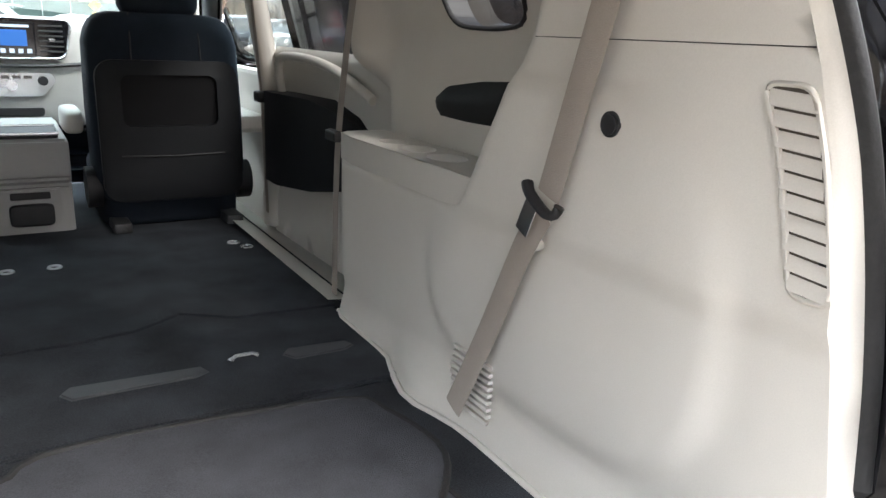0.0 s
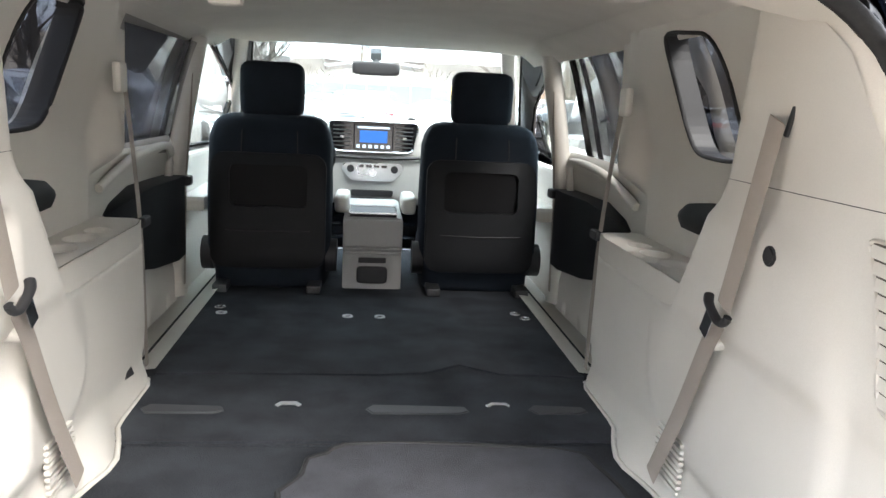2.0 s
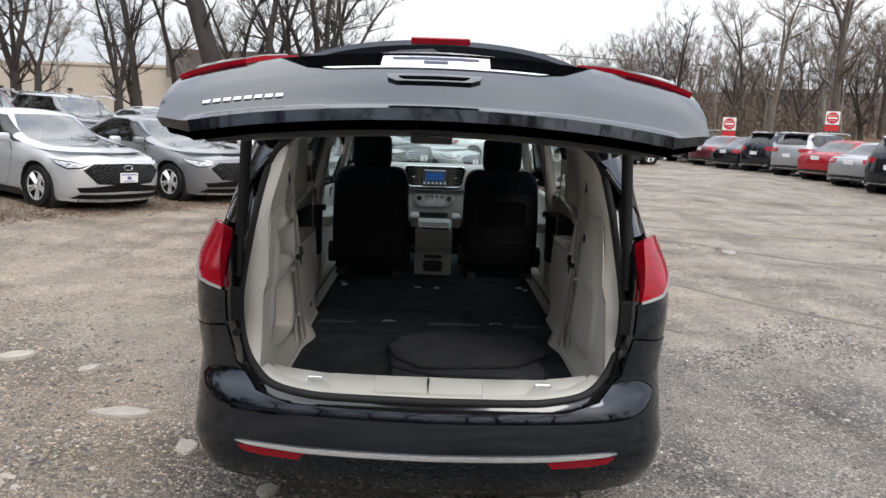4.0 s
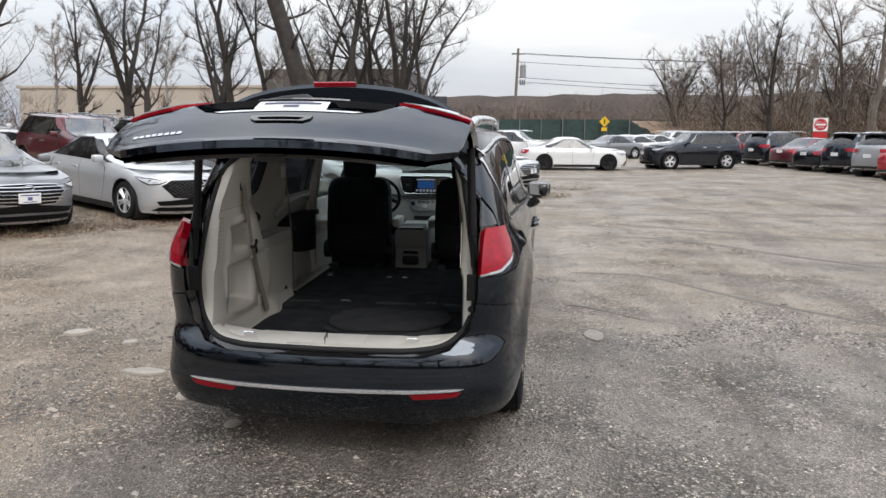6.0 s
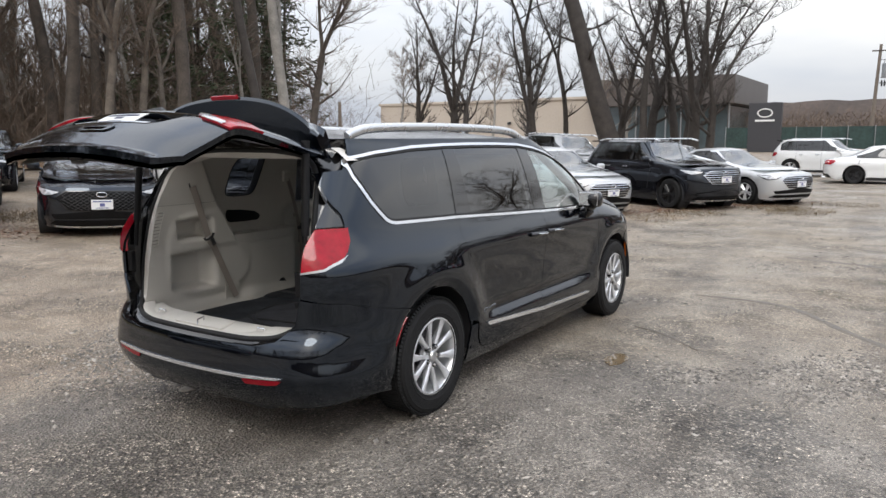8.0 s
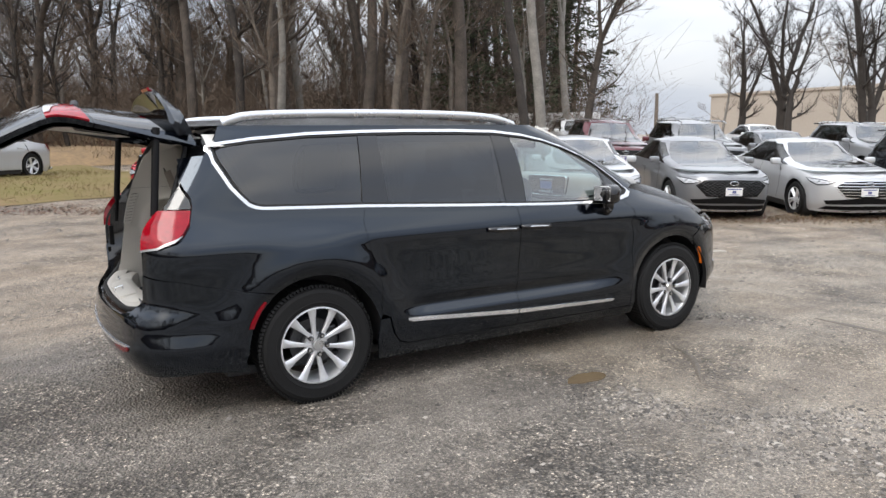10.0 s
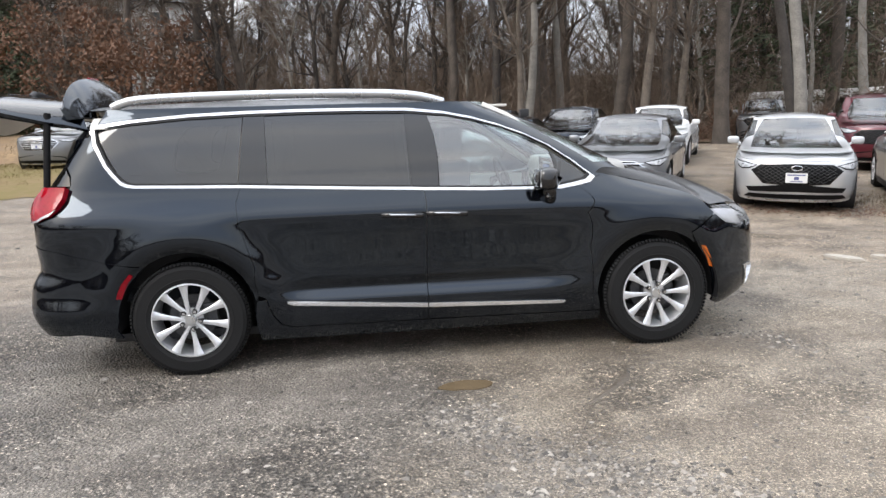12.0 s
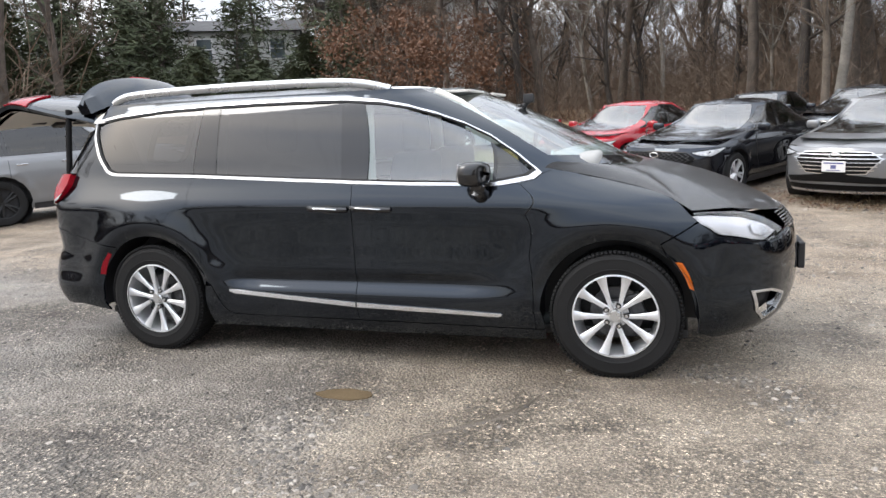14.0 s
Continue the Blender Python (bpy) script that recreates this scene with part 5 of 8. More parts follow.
    for loop in rims:
        bm = bmesh.new()
        cx, cy = sum(p[0] for p in loop) / 26, sum(p[1] for p in loop) / 26
        rows = [[bm.verts.new((side * (cx + (x - cx) * k), cy + (y - cy) * k, z)) for x, y in loop] for k, z in ((1.0, 1.020), (.97, 1.014), (.90, .986))]
        for r0, r1 in zip(rows, rows[1:]):
            for q in range(26):
                bm.faces.new((r0[q], r0[(q + 1) % 26], r1[(q + 1) % 26], r1[q]))
        bm.faces.new(rows[-1])
        part("cup_well", bm, BEIGE, tray, smooth=50)
    # louvred vent at the rear edge
    vent = new("vent")
    vent.parent = van
    seat_in(vent)

    def back(z):
        return .020 + .017 * (z - 1.01) / .22

    def on_wall(y, z, proud):
        return Vector((side * (wall_x(y, z) - proud), y, z))
    rim_pts = rounded_loop([(y - back(z), z) for y, z in ((.408, 1.232), (.350, 1.232), (.318, 1.16), (.295, 1.09), (.272, 1.012), (.322, 1.012), (.348, 1.10), (.375, 1.17))], .018)
    bm = bmesh.new()
    tube(bm, [on_wall(y, z, .002) for y, z in rim_pts + rim_pts[:1]], .0036, seg=6)
    part("vent_rim", bm, BEIGE, vent, smooth=60)
    # sheet just proud of the trim, its dark colour standing in for shade between slats
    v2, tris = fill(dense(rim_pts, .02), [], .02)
    link_mesh("vent_shade_sheet", [on_wall(y, z, .0016) for y, z in v2], [tuple(int(i) for i in t) for t in tris], VENT_SHADE, vent)
    for k in range(10):
        zt, zb = 1.2265 - .0212 * k, 1.2265 - .0212 * k - .0172
        bm = bmesh.new()
        grid = []
        for z, proud in ((zt, .0022), ((zt + zb) / 2, .0042), (zb, .0056), (zb - .0012, .0020)):
            q = (1.232 - z) / .22
            ya, yb = .402 - .082 * q - back(z), .3455 - .077 * q - back(z)
            grid.append([bm.verts.new(on_wall(ya + (yb - ya) * c / 3, z - .004 * c / 3, proud)) for c in range(4)])
        for r0, r1 in zip(grid, grid[1:]):
            for c in range(3):
                bm.faces.new((r0[c], r0[c + 1], r1[c + 1], r1[c]))
        part("vent_slat", bm, BEIGE, vent, smooth=50)
    # belt: two straps with a tongue, anchored low
    belt = new("seat_belt")
    belt.parent = van
    seat_in(belt)
    for pts, w in (([(.601, .566, 1.385), (.606, .605, 1.27), (.611, .678, 1.045)], .026), ([(.612, .688, 1.02), (.616, .735, .95), (.618, .822, .77), (.606, .898, .595)], .025)):
        bm = bmesh.new()
        line = smooth_line([(side * x, y, z) for x, y, z in pts], .03)
        tube(bm, line, w, seg=8, flat=.07, up=(1, 0, 0))
        part("strap", bm, BELT, belt, "beige woven strap", smooth=70)
    bm = bmesh.new()
    tube(bm, smooth_line([(side * .599, .714, 1.060), (side * .593, .702, 1.050), (side * .591, .680, 1.037), (side * .593, .656, 1.024), (side * .598, .644, 1.026), (side * .600, .638, 1.038)], .01), .0095, seg=8, flat=.8)
    tongue = part("belt_tongue", bm, BLACK_PLASTIC, belt, smooth=60)
    bm = bmesh.new()
    box(bm, (-.002, -.015, -.058), (.002, .015, .0), .0015, pose(side * .597, .694, 1.036, 24, 0, 0))
    part("tongue_blade", bm, CHROME, tongue)
    bm = bmesh.new()
    box(bm, (-.003, -.005, -.028), (.003, .005, .028), .002, pose(side * .618, .556, 1.385, 20, 0, 0))
    part("belt_slot", bm, BLACK_PLASTIC, belt)
    bm = bmesh.new()
    rod(bm, (side * .655, .727, .962), (side * .622, .727, .957), .015, .012, 12)
    part("belt_stop", bm, BEIGE_LIGHT, belt)
    # foot vent behind the strap
    bm = bmesh.new()
    for k in range(9):
        t = k / 8
        box(bm, (side * .642 - .006, .825 + .006, .695 - .11 * t - .004), (side * .642 + .006, .965 - .03 * abs(t - .4), .695 - .11 * t + .004), .002)
    seat_in(part("foot_vent", bm, BEIGE_LIGHT, van))
    # second belt on the middle pillar
    belt2 = copy_thing(belt, CABIN)
    for child in list(belt2.children_recursive):
        bpy.data.objects.remove(child)
    bm = bmesh.new()
    line = smooth_line([(side * x, y, z) for x, y, z in ((.685, 1.52, 1.42), (.69, 1.60, 1.20), (.693, 1.66, .93), (.695, 1.68, .55))], .05)
    tube(bm, line, .019, seg=8, flat=.1, up=(1, 0, 0))
    part("strap", bm, BELT, belt2, "beige woven strap", smooth=70)
    bm = bmesh.new()
    box(bm, (side * .69 - .014, 1.485, 1.37), (side * .69 + .010, 1.545, 1.45), .010)
    part("belt_guide", bm, BEIGE_LIGHT, belt2)
    bm = bmesh.new()
    box(bm, (side * .685 - .012, 1.63, .985), (side * .685 + .012, 1.70, 1.015), .008)
    part("belt_tongue", bm, BLACK_PLASTIC, belt2)
    belt2.parent = van
    # sliding door liner, its dark pocket and armrest
    def liner_x(y, z):
        x = .850 - .03 * ramp(z, 1.12, 1.16) * (1 - ramp(z, 1.17, 1.20)) - max(z - 1.2, 0) * .22
        return x - .02 * (1 - ramp(z, .62, .75))
    out = [(1.64, .52), (2.60, .50), (2.60, 1.20), (1.64, 1.20)]
    v2, tris = fill(dense(out, .05), [], .05)
    seat_in(link_mesh("door_liner", [Vector((side * liner_x(y, z), y, z)) for y, z in v2], tris.tolist() if side < 0 else tris[:, ::-1].tolist(), BEIGE, van, "beige sliding door liner"))
    bm = bmesh.new()
    prof = [(1.80, .99, .845), (1.86, 1.02, .80), (2.05, 1.055, .765), (2.35, 1.05, .755), (2.52, 1.045, .77)]
    low = [(1.80, .86, .845), (1.86, .80, .80), (2.05, .765, .765), (2.35, .73, .755), (2.52, .72, .77)]
    a = [bm.verts.new((side * x, y, z)) for y, z, x in prof]
    b = [bm.verts.new((side * x, y, z)) for y, z, x in low]
    a2 = [bm.verts.new((side * .85, y, z)) for y, z, x in prof]
    b2 = [bm.verts.new((side * .85, y, z)) for y, z, x in low]
    for i in range(4):
        for p, q in ((a, b), (a2, a), (b, b2)):
            bm.faces.new((p[i], p[i + 1], q[i + 1], q[i]))
    bm.faces.new((a[-1], a2[-1], b2[-1], b[-1]))
    seat_in(part("door_pocket", bm, LEATHER, van, "black vinyl door pocket", smooth=45))
    bm = bmesh.new()
    tube(bm, smooth_line([(side * .84, 1.75, 1.08), (side * .81, 1.95, 1.15), (side * .80, 2.2, 1.175), (side * .80, 2.42, 1.165), (side * .81, 2.46, 1.10), (side * .82, 2.46, 1.03)], .05), .015, seg=10)
    seat_in(part("grab_handle", bm, BEIGE_LIGHT, van, smooth=60))
    # door sill
    bm = bmesh.new()
    a = [(side * .66, .552), (side * .72, .545), (side * .76, .50), (side * .86, .49)]
    rows = [[bm.verts.new((x, y, z)) for x, z in a] for y in (1.64, 2.1, 2.62, 3.4)]
    for r0, r1 in zip(rows, rows[1:]):
        for j in range(3):
            bm.faces.new((r0[j], r0[j + 1], r1[j + 1], r1[j]))
    seat_in(part("door_sill", bm, BEIGE_LIGHT, van, smooth=60))
    # pillars and front door liner
    bm = bmesh.new()
    tube(bm, smooth_line([(side * .83, 2.62, .52), (side * .84, 2.62, .9), (side * .80, 2.60, 1.2), (side * .72, 2.58, 1.6)], .1), [.055] * len(smooth_line([(side * .83, 2.62, .52), (side * .84, 2.62, .9), (side * .80, 2.60, 1.2), (side * .72, 2.58, 1.6)], .1)), seg=10, flat=.7)
    seat_in(part("pillar_liner", bm, BEIGE, van, smooth=60))
    bm = bmesh.new()
    tube(bm, [(side * .735, 2.55, 1.45), (side * .775, 2.56, 1.0), (side * .79, 2.57, .58)], .018, seg=8, flat=.12, up=(1, 0, 0))
    seat_in(part("front_belt", bm, BELT, van, "beige woven strap", smooth=70))
    bm = bmesh.new()
    box(bm, (side * .77 - .02, 2.53, 1.00), (side * .77 + .02, 2.59, 1.04), .01)
    seat_in(part("belt_tongue", bm, BLACK_PLASTIC, van))
    bm = bmesh.new()
    box(bm, (min(side * .84, side * .90), 2.66, .45), (max(side * .84, side * .90), 3.70, 1.10), .02)
    box(bm, (min(side * .74, side * .86), 2.75, .86), (max(side * .74, side * .86), 3.4, .93), .02)
    seat_in(part("front_door_liner", bm, BEIGE, van))
    bm = bmesh.new()
    tube(bm, [(side * .80, 3.78, 1.18), (side * .735, 3.50, 1.36), (side * .655, 3.18, 1.58), (side * .62, 3.02, 1.655)], .035, seg=8)
    seat_in(part("pillar_liner", bm, HEADLINER, van, smooth=60))
# power socket and spot on the right panel
bm = bmesh.new()
rod(bm, (.655, .585, 1.161), (.628, .585, 1.161), .019, .0175, 28)
rod(bm, (.63, .585, 1.161), (.6255, .585, 1.161), .0150, .0140, 28)
box(bm, (.626, .566, 1.157), (.634, .600, 1.165), .002)
seat_in(part("power_socket", bm, BLACK_PLASTIC, van, "black capped power socket", smooth=40))
# seam between upper and lower trim
for side in (1, -1):
    bm = bmesh.new()
    tube(bm, [Vector((side * (wall_x(y, 1.27) - .0005), y, 1.27)) for y in np.linspace(.32, .78, 12)], .0009, seg=6)
    seat_in(part("trim_seam", bm, BLACK_PLASTIC, van))

# carpeted floor with its lids
bm = bmesh.new()
box(bm, (-.74, .16, .46), (.74, 3.6, .534))
seat_in(part("floor_pan", bm, CARPET, van, "black carpeted load floor"))


def carpet_lid(name, pts, z0, z1, material=CARPET, bev=.008):
    bm = bmesh.new()
    prism(bm, pts, z1 - z0, None, bev)
    bmesh.ops.translate(bm, verts=bm.verts, vec=(0, 0, z0))
    return seat_in(part(name, bm, material, van, smooth=50))


carpet_lid("cargo_floor", [(-.655, .215), (.655, .215), (.655, .98), (.60, 1.08), (.60, 1.15), (.50, 1.145), (-.50, 1.145), (-.60, 1.15), (-.60, 1.08), (-.655, .98)], .53, .546)
carpet_lid("stow_lid", [(-.63, 1.153), (.63, 1.153), (.655, 1.30), (.66, 1.60), (.40, 1.62), (.28, 1.70), (.17, 1.63), (.02, 1.608), (-.40, 1.612), (-.66, 1.60), (-.655, 1.30)], .53, .549)
carpet_lid("stow_lid", [(-.66, 1.612), (-.40, 1.622), (.02, 1.618), (.17, 1.64), (.28, 1.71), (.40, 1.63), (.68, 1.612), (.70, 1.80), (.66, 2.24), (.60, 2.56), (-.60, 2.56), (-.68, 2.24), (-.70, 1.80)], .53, .546)
GREY_PLASTIC = mat("dark_grey_plastic", (.055, .057, .062), rough=.6, var=.2, fine=300, bump=.08)
for x0, x1 in ((-.025, .263), (.43, .60), (-.62, -.40)):
    carpet_lid("floor_plate", [(x0 + .02, 1.318), (x1 - .03, 1.318), (x1, 1.335), (x1 - .01, 1.365), (x0 + .02, 1.378), (x0, 1.35)], .545, .5535, GREY_PLASTIC, .004)
for x in (.35, -.235):
    bm = bmesh.new()
    tube(bm, [(x - .032, 1.372, .549), (x - .02, 1.380, .554), (x + .02, 1.380, .554), (x + .032, 1.374, .549)], .008, seg=8, flat=.6)
    seat_in(part("tie_down", bm, SATIN, van, "bright tie-down bar", smooth=60))
for x, y in ((.03, 2.237), (-.095, 2.237), (.61, 2.244), (-.58, 2.26), (.585, 2.31), (-.60, 2.34)):
    bm = bmesh.new()
    rows = []
    for r, z in ((.022, .547), (.020, .551), (.014, .551), (.011, .547)):
        rows.append([bm.verts.new((x + r * math.cos(a * math.tau / 20), y + r * math.sin(a * math.tau / 20), z)) for a in range(20)])
    for r0, r1 in zip(rows, rows[1:]):
        for a in range(20):
            bm.faces.new((r0[a], r0[(a + 1) % 20], r1[(a + 1) % 20], r1[a]))
    seat_in(part("floor_ring", bm, SATIN, van, smooth=50))
# sill plate at the opening
bm = bmesh.new()
prof = [(.045, .618), (.056, .631), (.12, .652), (.19, .664), (.215, .652), (.23, .54)]
rows = []
for i in range(25):
    s = i / 12 - 1
    d = .012 if abs(abs(s) - .70) < .04 else 0
    rows.append([bm.verts.new((s * .615, y + .09 * s ** 4, z - (.03 * d / .012 if 1 <= k <= 3 and d else 0))) for k, (y, z) in enumerate(prof)])
for r0, r1 in zip(rows, rows[1:]):
    for j in range(len(prof) - 1):
        bm.faces.new((r0[j], r0[j + 1], r1[j + 1], r1[j]))
sill = part("sill_plate", bm, BEIGE_LIGHT, van, "pale beige scuff plate", smooth=40)
for x in (-.43, .43):
    bm = bmesh.new()
    tube(bm, [(x - .03, .15, .652), (x - .026, .15, .664), (x + .026, .15, .664), (x + .03, .15, .652)], .005, seg=6)
    part("tie_down", bm, CHROME, sill)
bm = bmesh.new()
tube(bm, [(.0, .07, .645), (.0, .07, .672), (.0, .115, .682), (.0, .115, .655)], .005, seg=8)
part("striker", bm, CHROME, sill)
bm = bmesh.new()
box(bm, (-.20, -.052, -.010), (.20, .052, .010), .009, pose(0, .118, .652, 13, 0, 0))
part("latch_cover", bm, BEIGE_LIGHT, sill, smooth=50)
# corner steps beside the sill
for side in (1, -1):
    bm = bmesh.new()
    box(bm, (side * .60 - .045, .19, .60), (side * .60 + .045, .27, .640), .018)
    part("sill_corner", bm, BEIGE_LIGHT, van)

# the panes let the daylight in
for pane in van.children_recursive:
    if pane.type == "MESH" and pane.data.materials and pane.data.materials[0] in (TINT, CLEAR):
        pane.visible_shadow = False

# headliner and rear header
verts, faces = grid_verts(lambda v, s: roof_at(v, s * .97) - Vector((0, -.02 * (1 - v), .055 + .02 * abs(s) ** 4)), [i / 20 for i in range(21)], [j / 10 for j in range(-10, 11)])
link_mesh("headliner", verts, faces, HEADLINER, van, "pale cloth headliner")
bm = bmesh.new()
box(bm, (-.46, .46, 1.575), (.46, .80, 1.640), .03)
part("rear_header", bm, HEADLINER, van)
bm = bmesh.new()
box(bm, (-.05, .95, 1.60), (.03, 1.05, 1.645), .008)
part("dome_lamp", bm, BEIGE_LIGHT, van)
bm = bmesh.new()
box(bm, (-.37, 1.0, 1.555), (-.30, 1.04, 1.63), .012)
part("coat_hook", bm, BEIGE_LIGHT, van)
for side in (1, -1):
    bm = bmesh.new()
    verts, faces = grid_verts(lambda y, k: Vector((side * (.745 - .115 * k), y, 1.57 + .07 * k + .008 * math.sin(k * math.pi))), list(np.linspace(.50, 3.0, 20)), [i / 5 for i in range(6)])
    seat_in(link_mesh("cove_liner", verts, faces if side > 0 else [f[::-1] for f in faces], HEADLINER, van))
    bm.free()


# front seats
def cushion(bm, lo, hi, bulge=.3, n=6, power=4.0):
    """A soft block: a superellipsoid in a box."""
    c, s = (Vector(lo) + Vector(hi)) / 2, (Vector(hi) - Vector(lo)) / 2
    verts = []
    rows = []
    for i in range(-n, n + 1):
        b = i / n * math.pi / 2
        row = []
        for k in range(4 * n):
            a = k / (4 * n) * math.tau
            sp = lambda v: math.copysign(abs(v) ** (2 / power), v)
            row.append(bm.verts.new((c.x + s.x * sp(math.cos(b)) * sp(math.cos(a)), c.y + s.y * sp(math.cos(b)) * sp(math.sin(a)), c.z + s.z * sp(math.sin(b)))))
        rows.append(row)
    for r0, r1 in zip(rows, rows[1:]):
        for k in range(4 * n):
            bm.faces.new((r0[k], r0[(k + 1) % (4 * n)], r1[(k + 1) % (4 * n)], r1[k]))
    bmesh.ops.remove_doubles(bm, verts=bm.verts, dist=1e-4)


def front_seat(xc, side):
    seat = new("front_seat")
    seat.parent = van
    tagged(seat, "black cloth front seat seen from behind")
    bm = bmesh.new()
    cushion(bm, (xc - .265, 2.66, .62), (xc + .265, 2.88, 1.30), power=7)
    for v in bm.verts:
        t = (v.co.z - .62) / .68
        v.co.y += .12 * t * t * 0 + .06 * t
        v.co.x = xc + (v.co.x - xc) * (1.02 - .05 * ramp(t, .75, 1.0))
    part("backrest", bm, SEAT, seat, smooth=50)
    bm = bmesh.new()
    cushion(bm, (xc - .255, 2.70, .52), (xc + .255, 3.25, .76), power=7)
    part("cushion", bm, SEAT, seat, smooth=50)
    bm = bmesh.new()
    cushion(bm, (xc - .138, 2.76, 1.285), (xc + .138, 2.89, 1.525), power=6)
    part("headrest", bm, SEAT, seat, smooth=50)
    for dx in (-.06, .06):
        bm = bmesh.new()
        rod(bm, (xc + dx, 2.83, 1.27), (xc + dx, 2.835, 1.36), .007)
        part("headrest_post", bm, CHROME, seat)
    # hard shell with an open pocket and a seam below it
    def rounded(w, z0, z1, r):
        pts = []
        for cx, cz, a0 in ((w - r, z1 - r, 0), (-w + r, z1 - r, 90), (-w + r, z0 + r, 180), (w - r, z0 + r, 270)):
            pts += [(cx + r * math.cos(radians(a0 + q * 18)), cz + r * math.sin(radians(a0 + q * 18))) for q in range(6)]
        return pts

    def back_y(z):
        return 2.660 + .06 * (z - .62) / .68
    rim_o, rim_i = rounded(.245, .640, 1.135, .06), rounded(.165, .905, 1.085, .03)
    v2, tris = fill(dense(rim_o, .03), [dense(rim_i, .03)], .05)
    verts = [Vector((xc + x, back_y(z) - .030 + .012 * max(0, 1 - float(apart_from(np.array([x]), np.array([z]), np.array(rim_o))[0]) / .03), z)) for x, z in v2]
    faces = [tuple(int(i) for i in t) for t in tris]
    for loop, depth in ((dense(rim_o, .03), .045), (dense(rim_i, .03), .030)):
        k = len(verts)
        m = len(loop)
        for x, z in loop:
            y = back_y(z) - (.018 if depth > .04 else .030)
            verts += [Vector((xc + x, y, z)), Vector((xc + x, y + depth, z))]
        faces += [(k + 2 * i, k + 2 * ((i + 1) % m), k + 2 * ((i + 1) % m) + 1, k + 2 * i + 1) for i in range(m)]
    bm = bmesh.new()
    made = [bm.verts.new(v) for v in verts]
    for t in faces:
        bm.faces.new([made[i] for i in t])
    shell = part("back_shell", bm, LEATHER, seat, "black moulded seat-back shell with an open pocket", smooth=40)
    bm = bmesh.new()
    prism(bm, [(xc + x, z) for x, z in rounded(.172, .90, 1.09, .03)], .004, pose(0, back_y(1.0) - .006, 0, 90, 0, 0))
    part("pocket_back", bm, JAMB_BLACK, shell)
    bm = bmesh.new()
    tube(bm, [(xc - .18, back_y(.80) - .031, .805), (xc, back_y(.80) - .033, .80), (xc + .18, back_y(.80) - .031, .805)], .003, seg=6)
    part("pocket_seam", bm, BLACK_PLASTIC, shell)
    for dx in (-.12, .12):
        bm = bmesh.new()
        tube(bm, [(xc + dx, 2.702, 1.12), (xc + dx * .98, 2.716, 1.22), (xc + dx * .95, 2.745, 1.296)], .0025, seg=5)
        part("stitch_line", bm, BLACK_PLASTIC, seat)
    bm = bmesh.new()
    cushion(bm, (xc - side * .31 - .035, 2.80, .86), (xc - side * .31 + .035, 3.10, .95), power=4)
    part("armrest", bm, BEIGE, seat, smooth=60)
    for dx in (-.2, .2):
        bm = bmesh.new()
        box(bm, (xc + dx - .03, 2.60, .535), (xc + dx + .03, 3.1, .57), .006)
        part("seat_track", bm, STEEL_DARK, seat)
    for dx in (-.27, .27):
        bm = bmesh.new()
        rod(bm, (xc + dx - .025, 2.76, .68), (xc + dx + .025, 2.76, .68), .075, seg=24)
        part("recliner_cover", bm, BLACK_PLASTIC, seat, smooth=40)
    for p in seat.children:
        p.matrix_basis = Matrix()
    seat.matrix_basis = CABIN
    return seat


front_seat(.475, 1)
front_seat(-.455, -1)
# console between the seats
bm = bmesh.new()
outline = [(2.72, .50), (2.735, .70), (2.705, .725), (2.700, .835), (2.715, .862), (3.30, .872), (3.38, .84), (3.38, .50)]
left = [bm.verts.new((-.133, y, z)) for y, z in outline]
f0 = bm.faces.new(left)
got = bmesh.ops.extrude_face_region(bm, geom=[f0])
for g in got["geom"]:
    if isinstance(g, bmesh.types.BMVert):
        g.co.x = .133
bmesh.ops.bevel(bm, geom=list(bm.edges), offset=.010, segments=2, affect="EDGES")
console = seat_in(part("console", bm, DASH_GREY, van, "pale grey centre console", smooth=40))
for z, r in ((.874, .0), (.878, .012)):
    bm = bmesh.new()
    if r:
        ring = [(-.105, 2.745), (.105, 2.745), (.108, 2.98), (-.108, 2.98)]
        tube(bm, [Vector((x, y, z)) for x, y in ring + ring[:1]], .006, seg=6)
        part("tray_rim", bm, CHROME, console, "chrome rim", smooth=60)
    else:
        box(bm, (-.105, 2.745, .860), (.105, 2.98, .876), .006)
        part("console_tray", bm, BLACK_PLASTIC, console)
bm = bmesh.new()
prism(bm, [(-.088, .555), (.088, .555), (.098, .60), (.092, .69), (-.092, .69), (-.098, .60)], .012, pose(0, 2.735, 0, 90, 0, 0), .004)
part("bin_recess", bm, DASH_GREY, console, smooth=40)
bm = bmesh.new()
cushion(bm, (-.070, 2.700, .562), (.070, 2.735, .640), power=6)
part("console_bin", bm, BLACK_PLASTIC, console, smooth=60)
bm = bmesh.new()
box(bm, (-.062, 2.716, .655), (.062, 2.730, .680), .004)
part("console_slot", bm, BLACK_PLASTIC, console)
# dashboard
bm = bmesh.new()
cushion(bm, (-.78, 3.71, .78), (.78, 4.04, 1.268), power=9)
dash = seat_in(part("dashboard", bm, DASH_GREY, van, "grey dashboard with a lit screen", smooth=50))


def dash_plate(name, pts, y, depth, material, parent, r=.02, label=""):
    """A plate facing the rear with rounded corners, from an outline in x and z."""
    line = [Vector(q) for q in rounded_loop(pts, r)]
    bm = bmesh.new()
    prism(bm, [tuple(q) for q in line], depth, pose(0, y, 0, 90, 0, 0), min(.004, depth * .4))
    return part(name, bm, material, parent, label, smooth=40), line


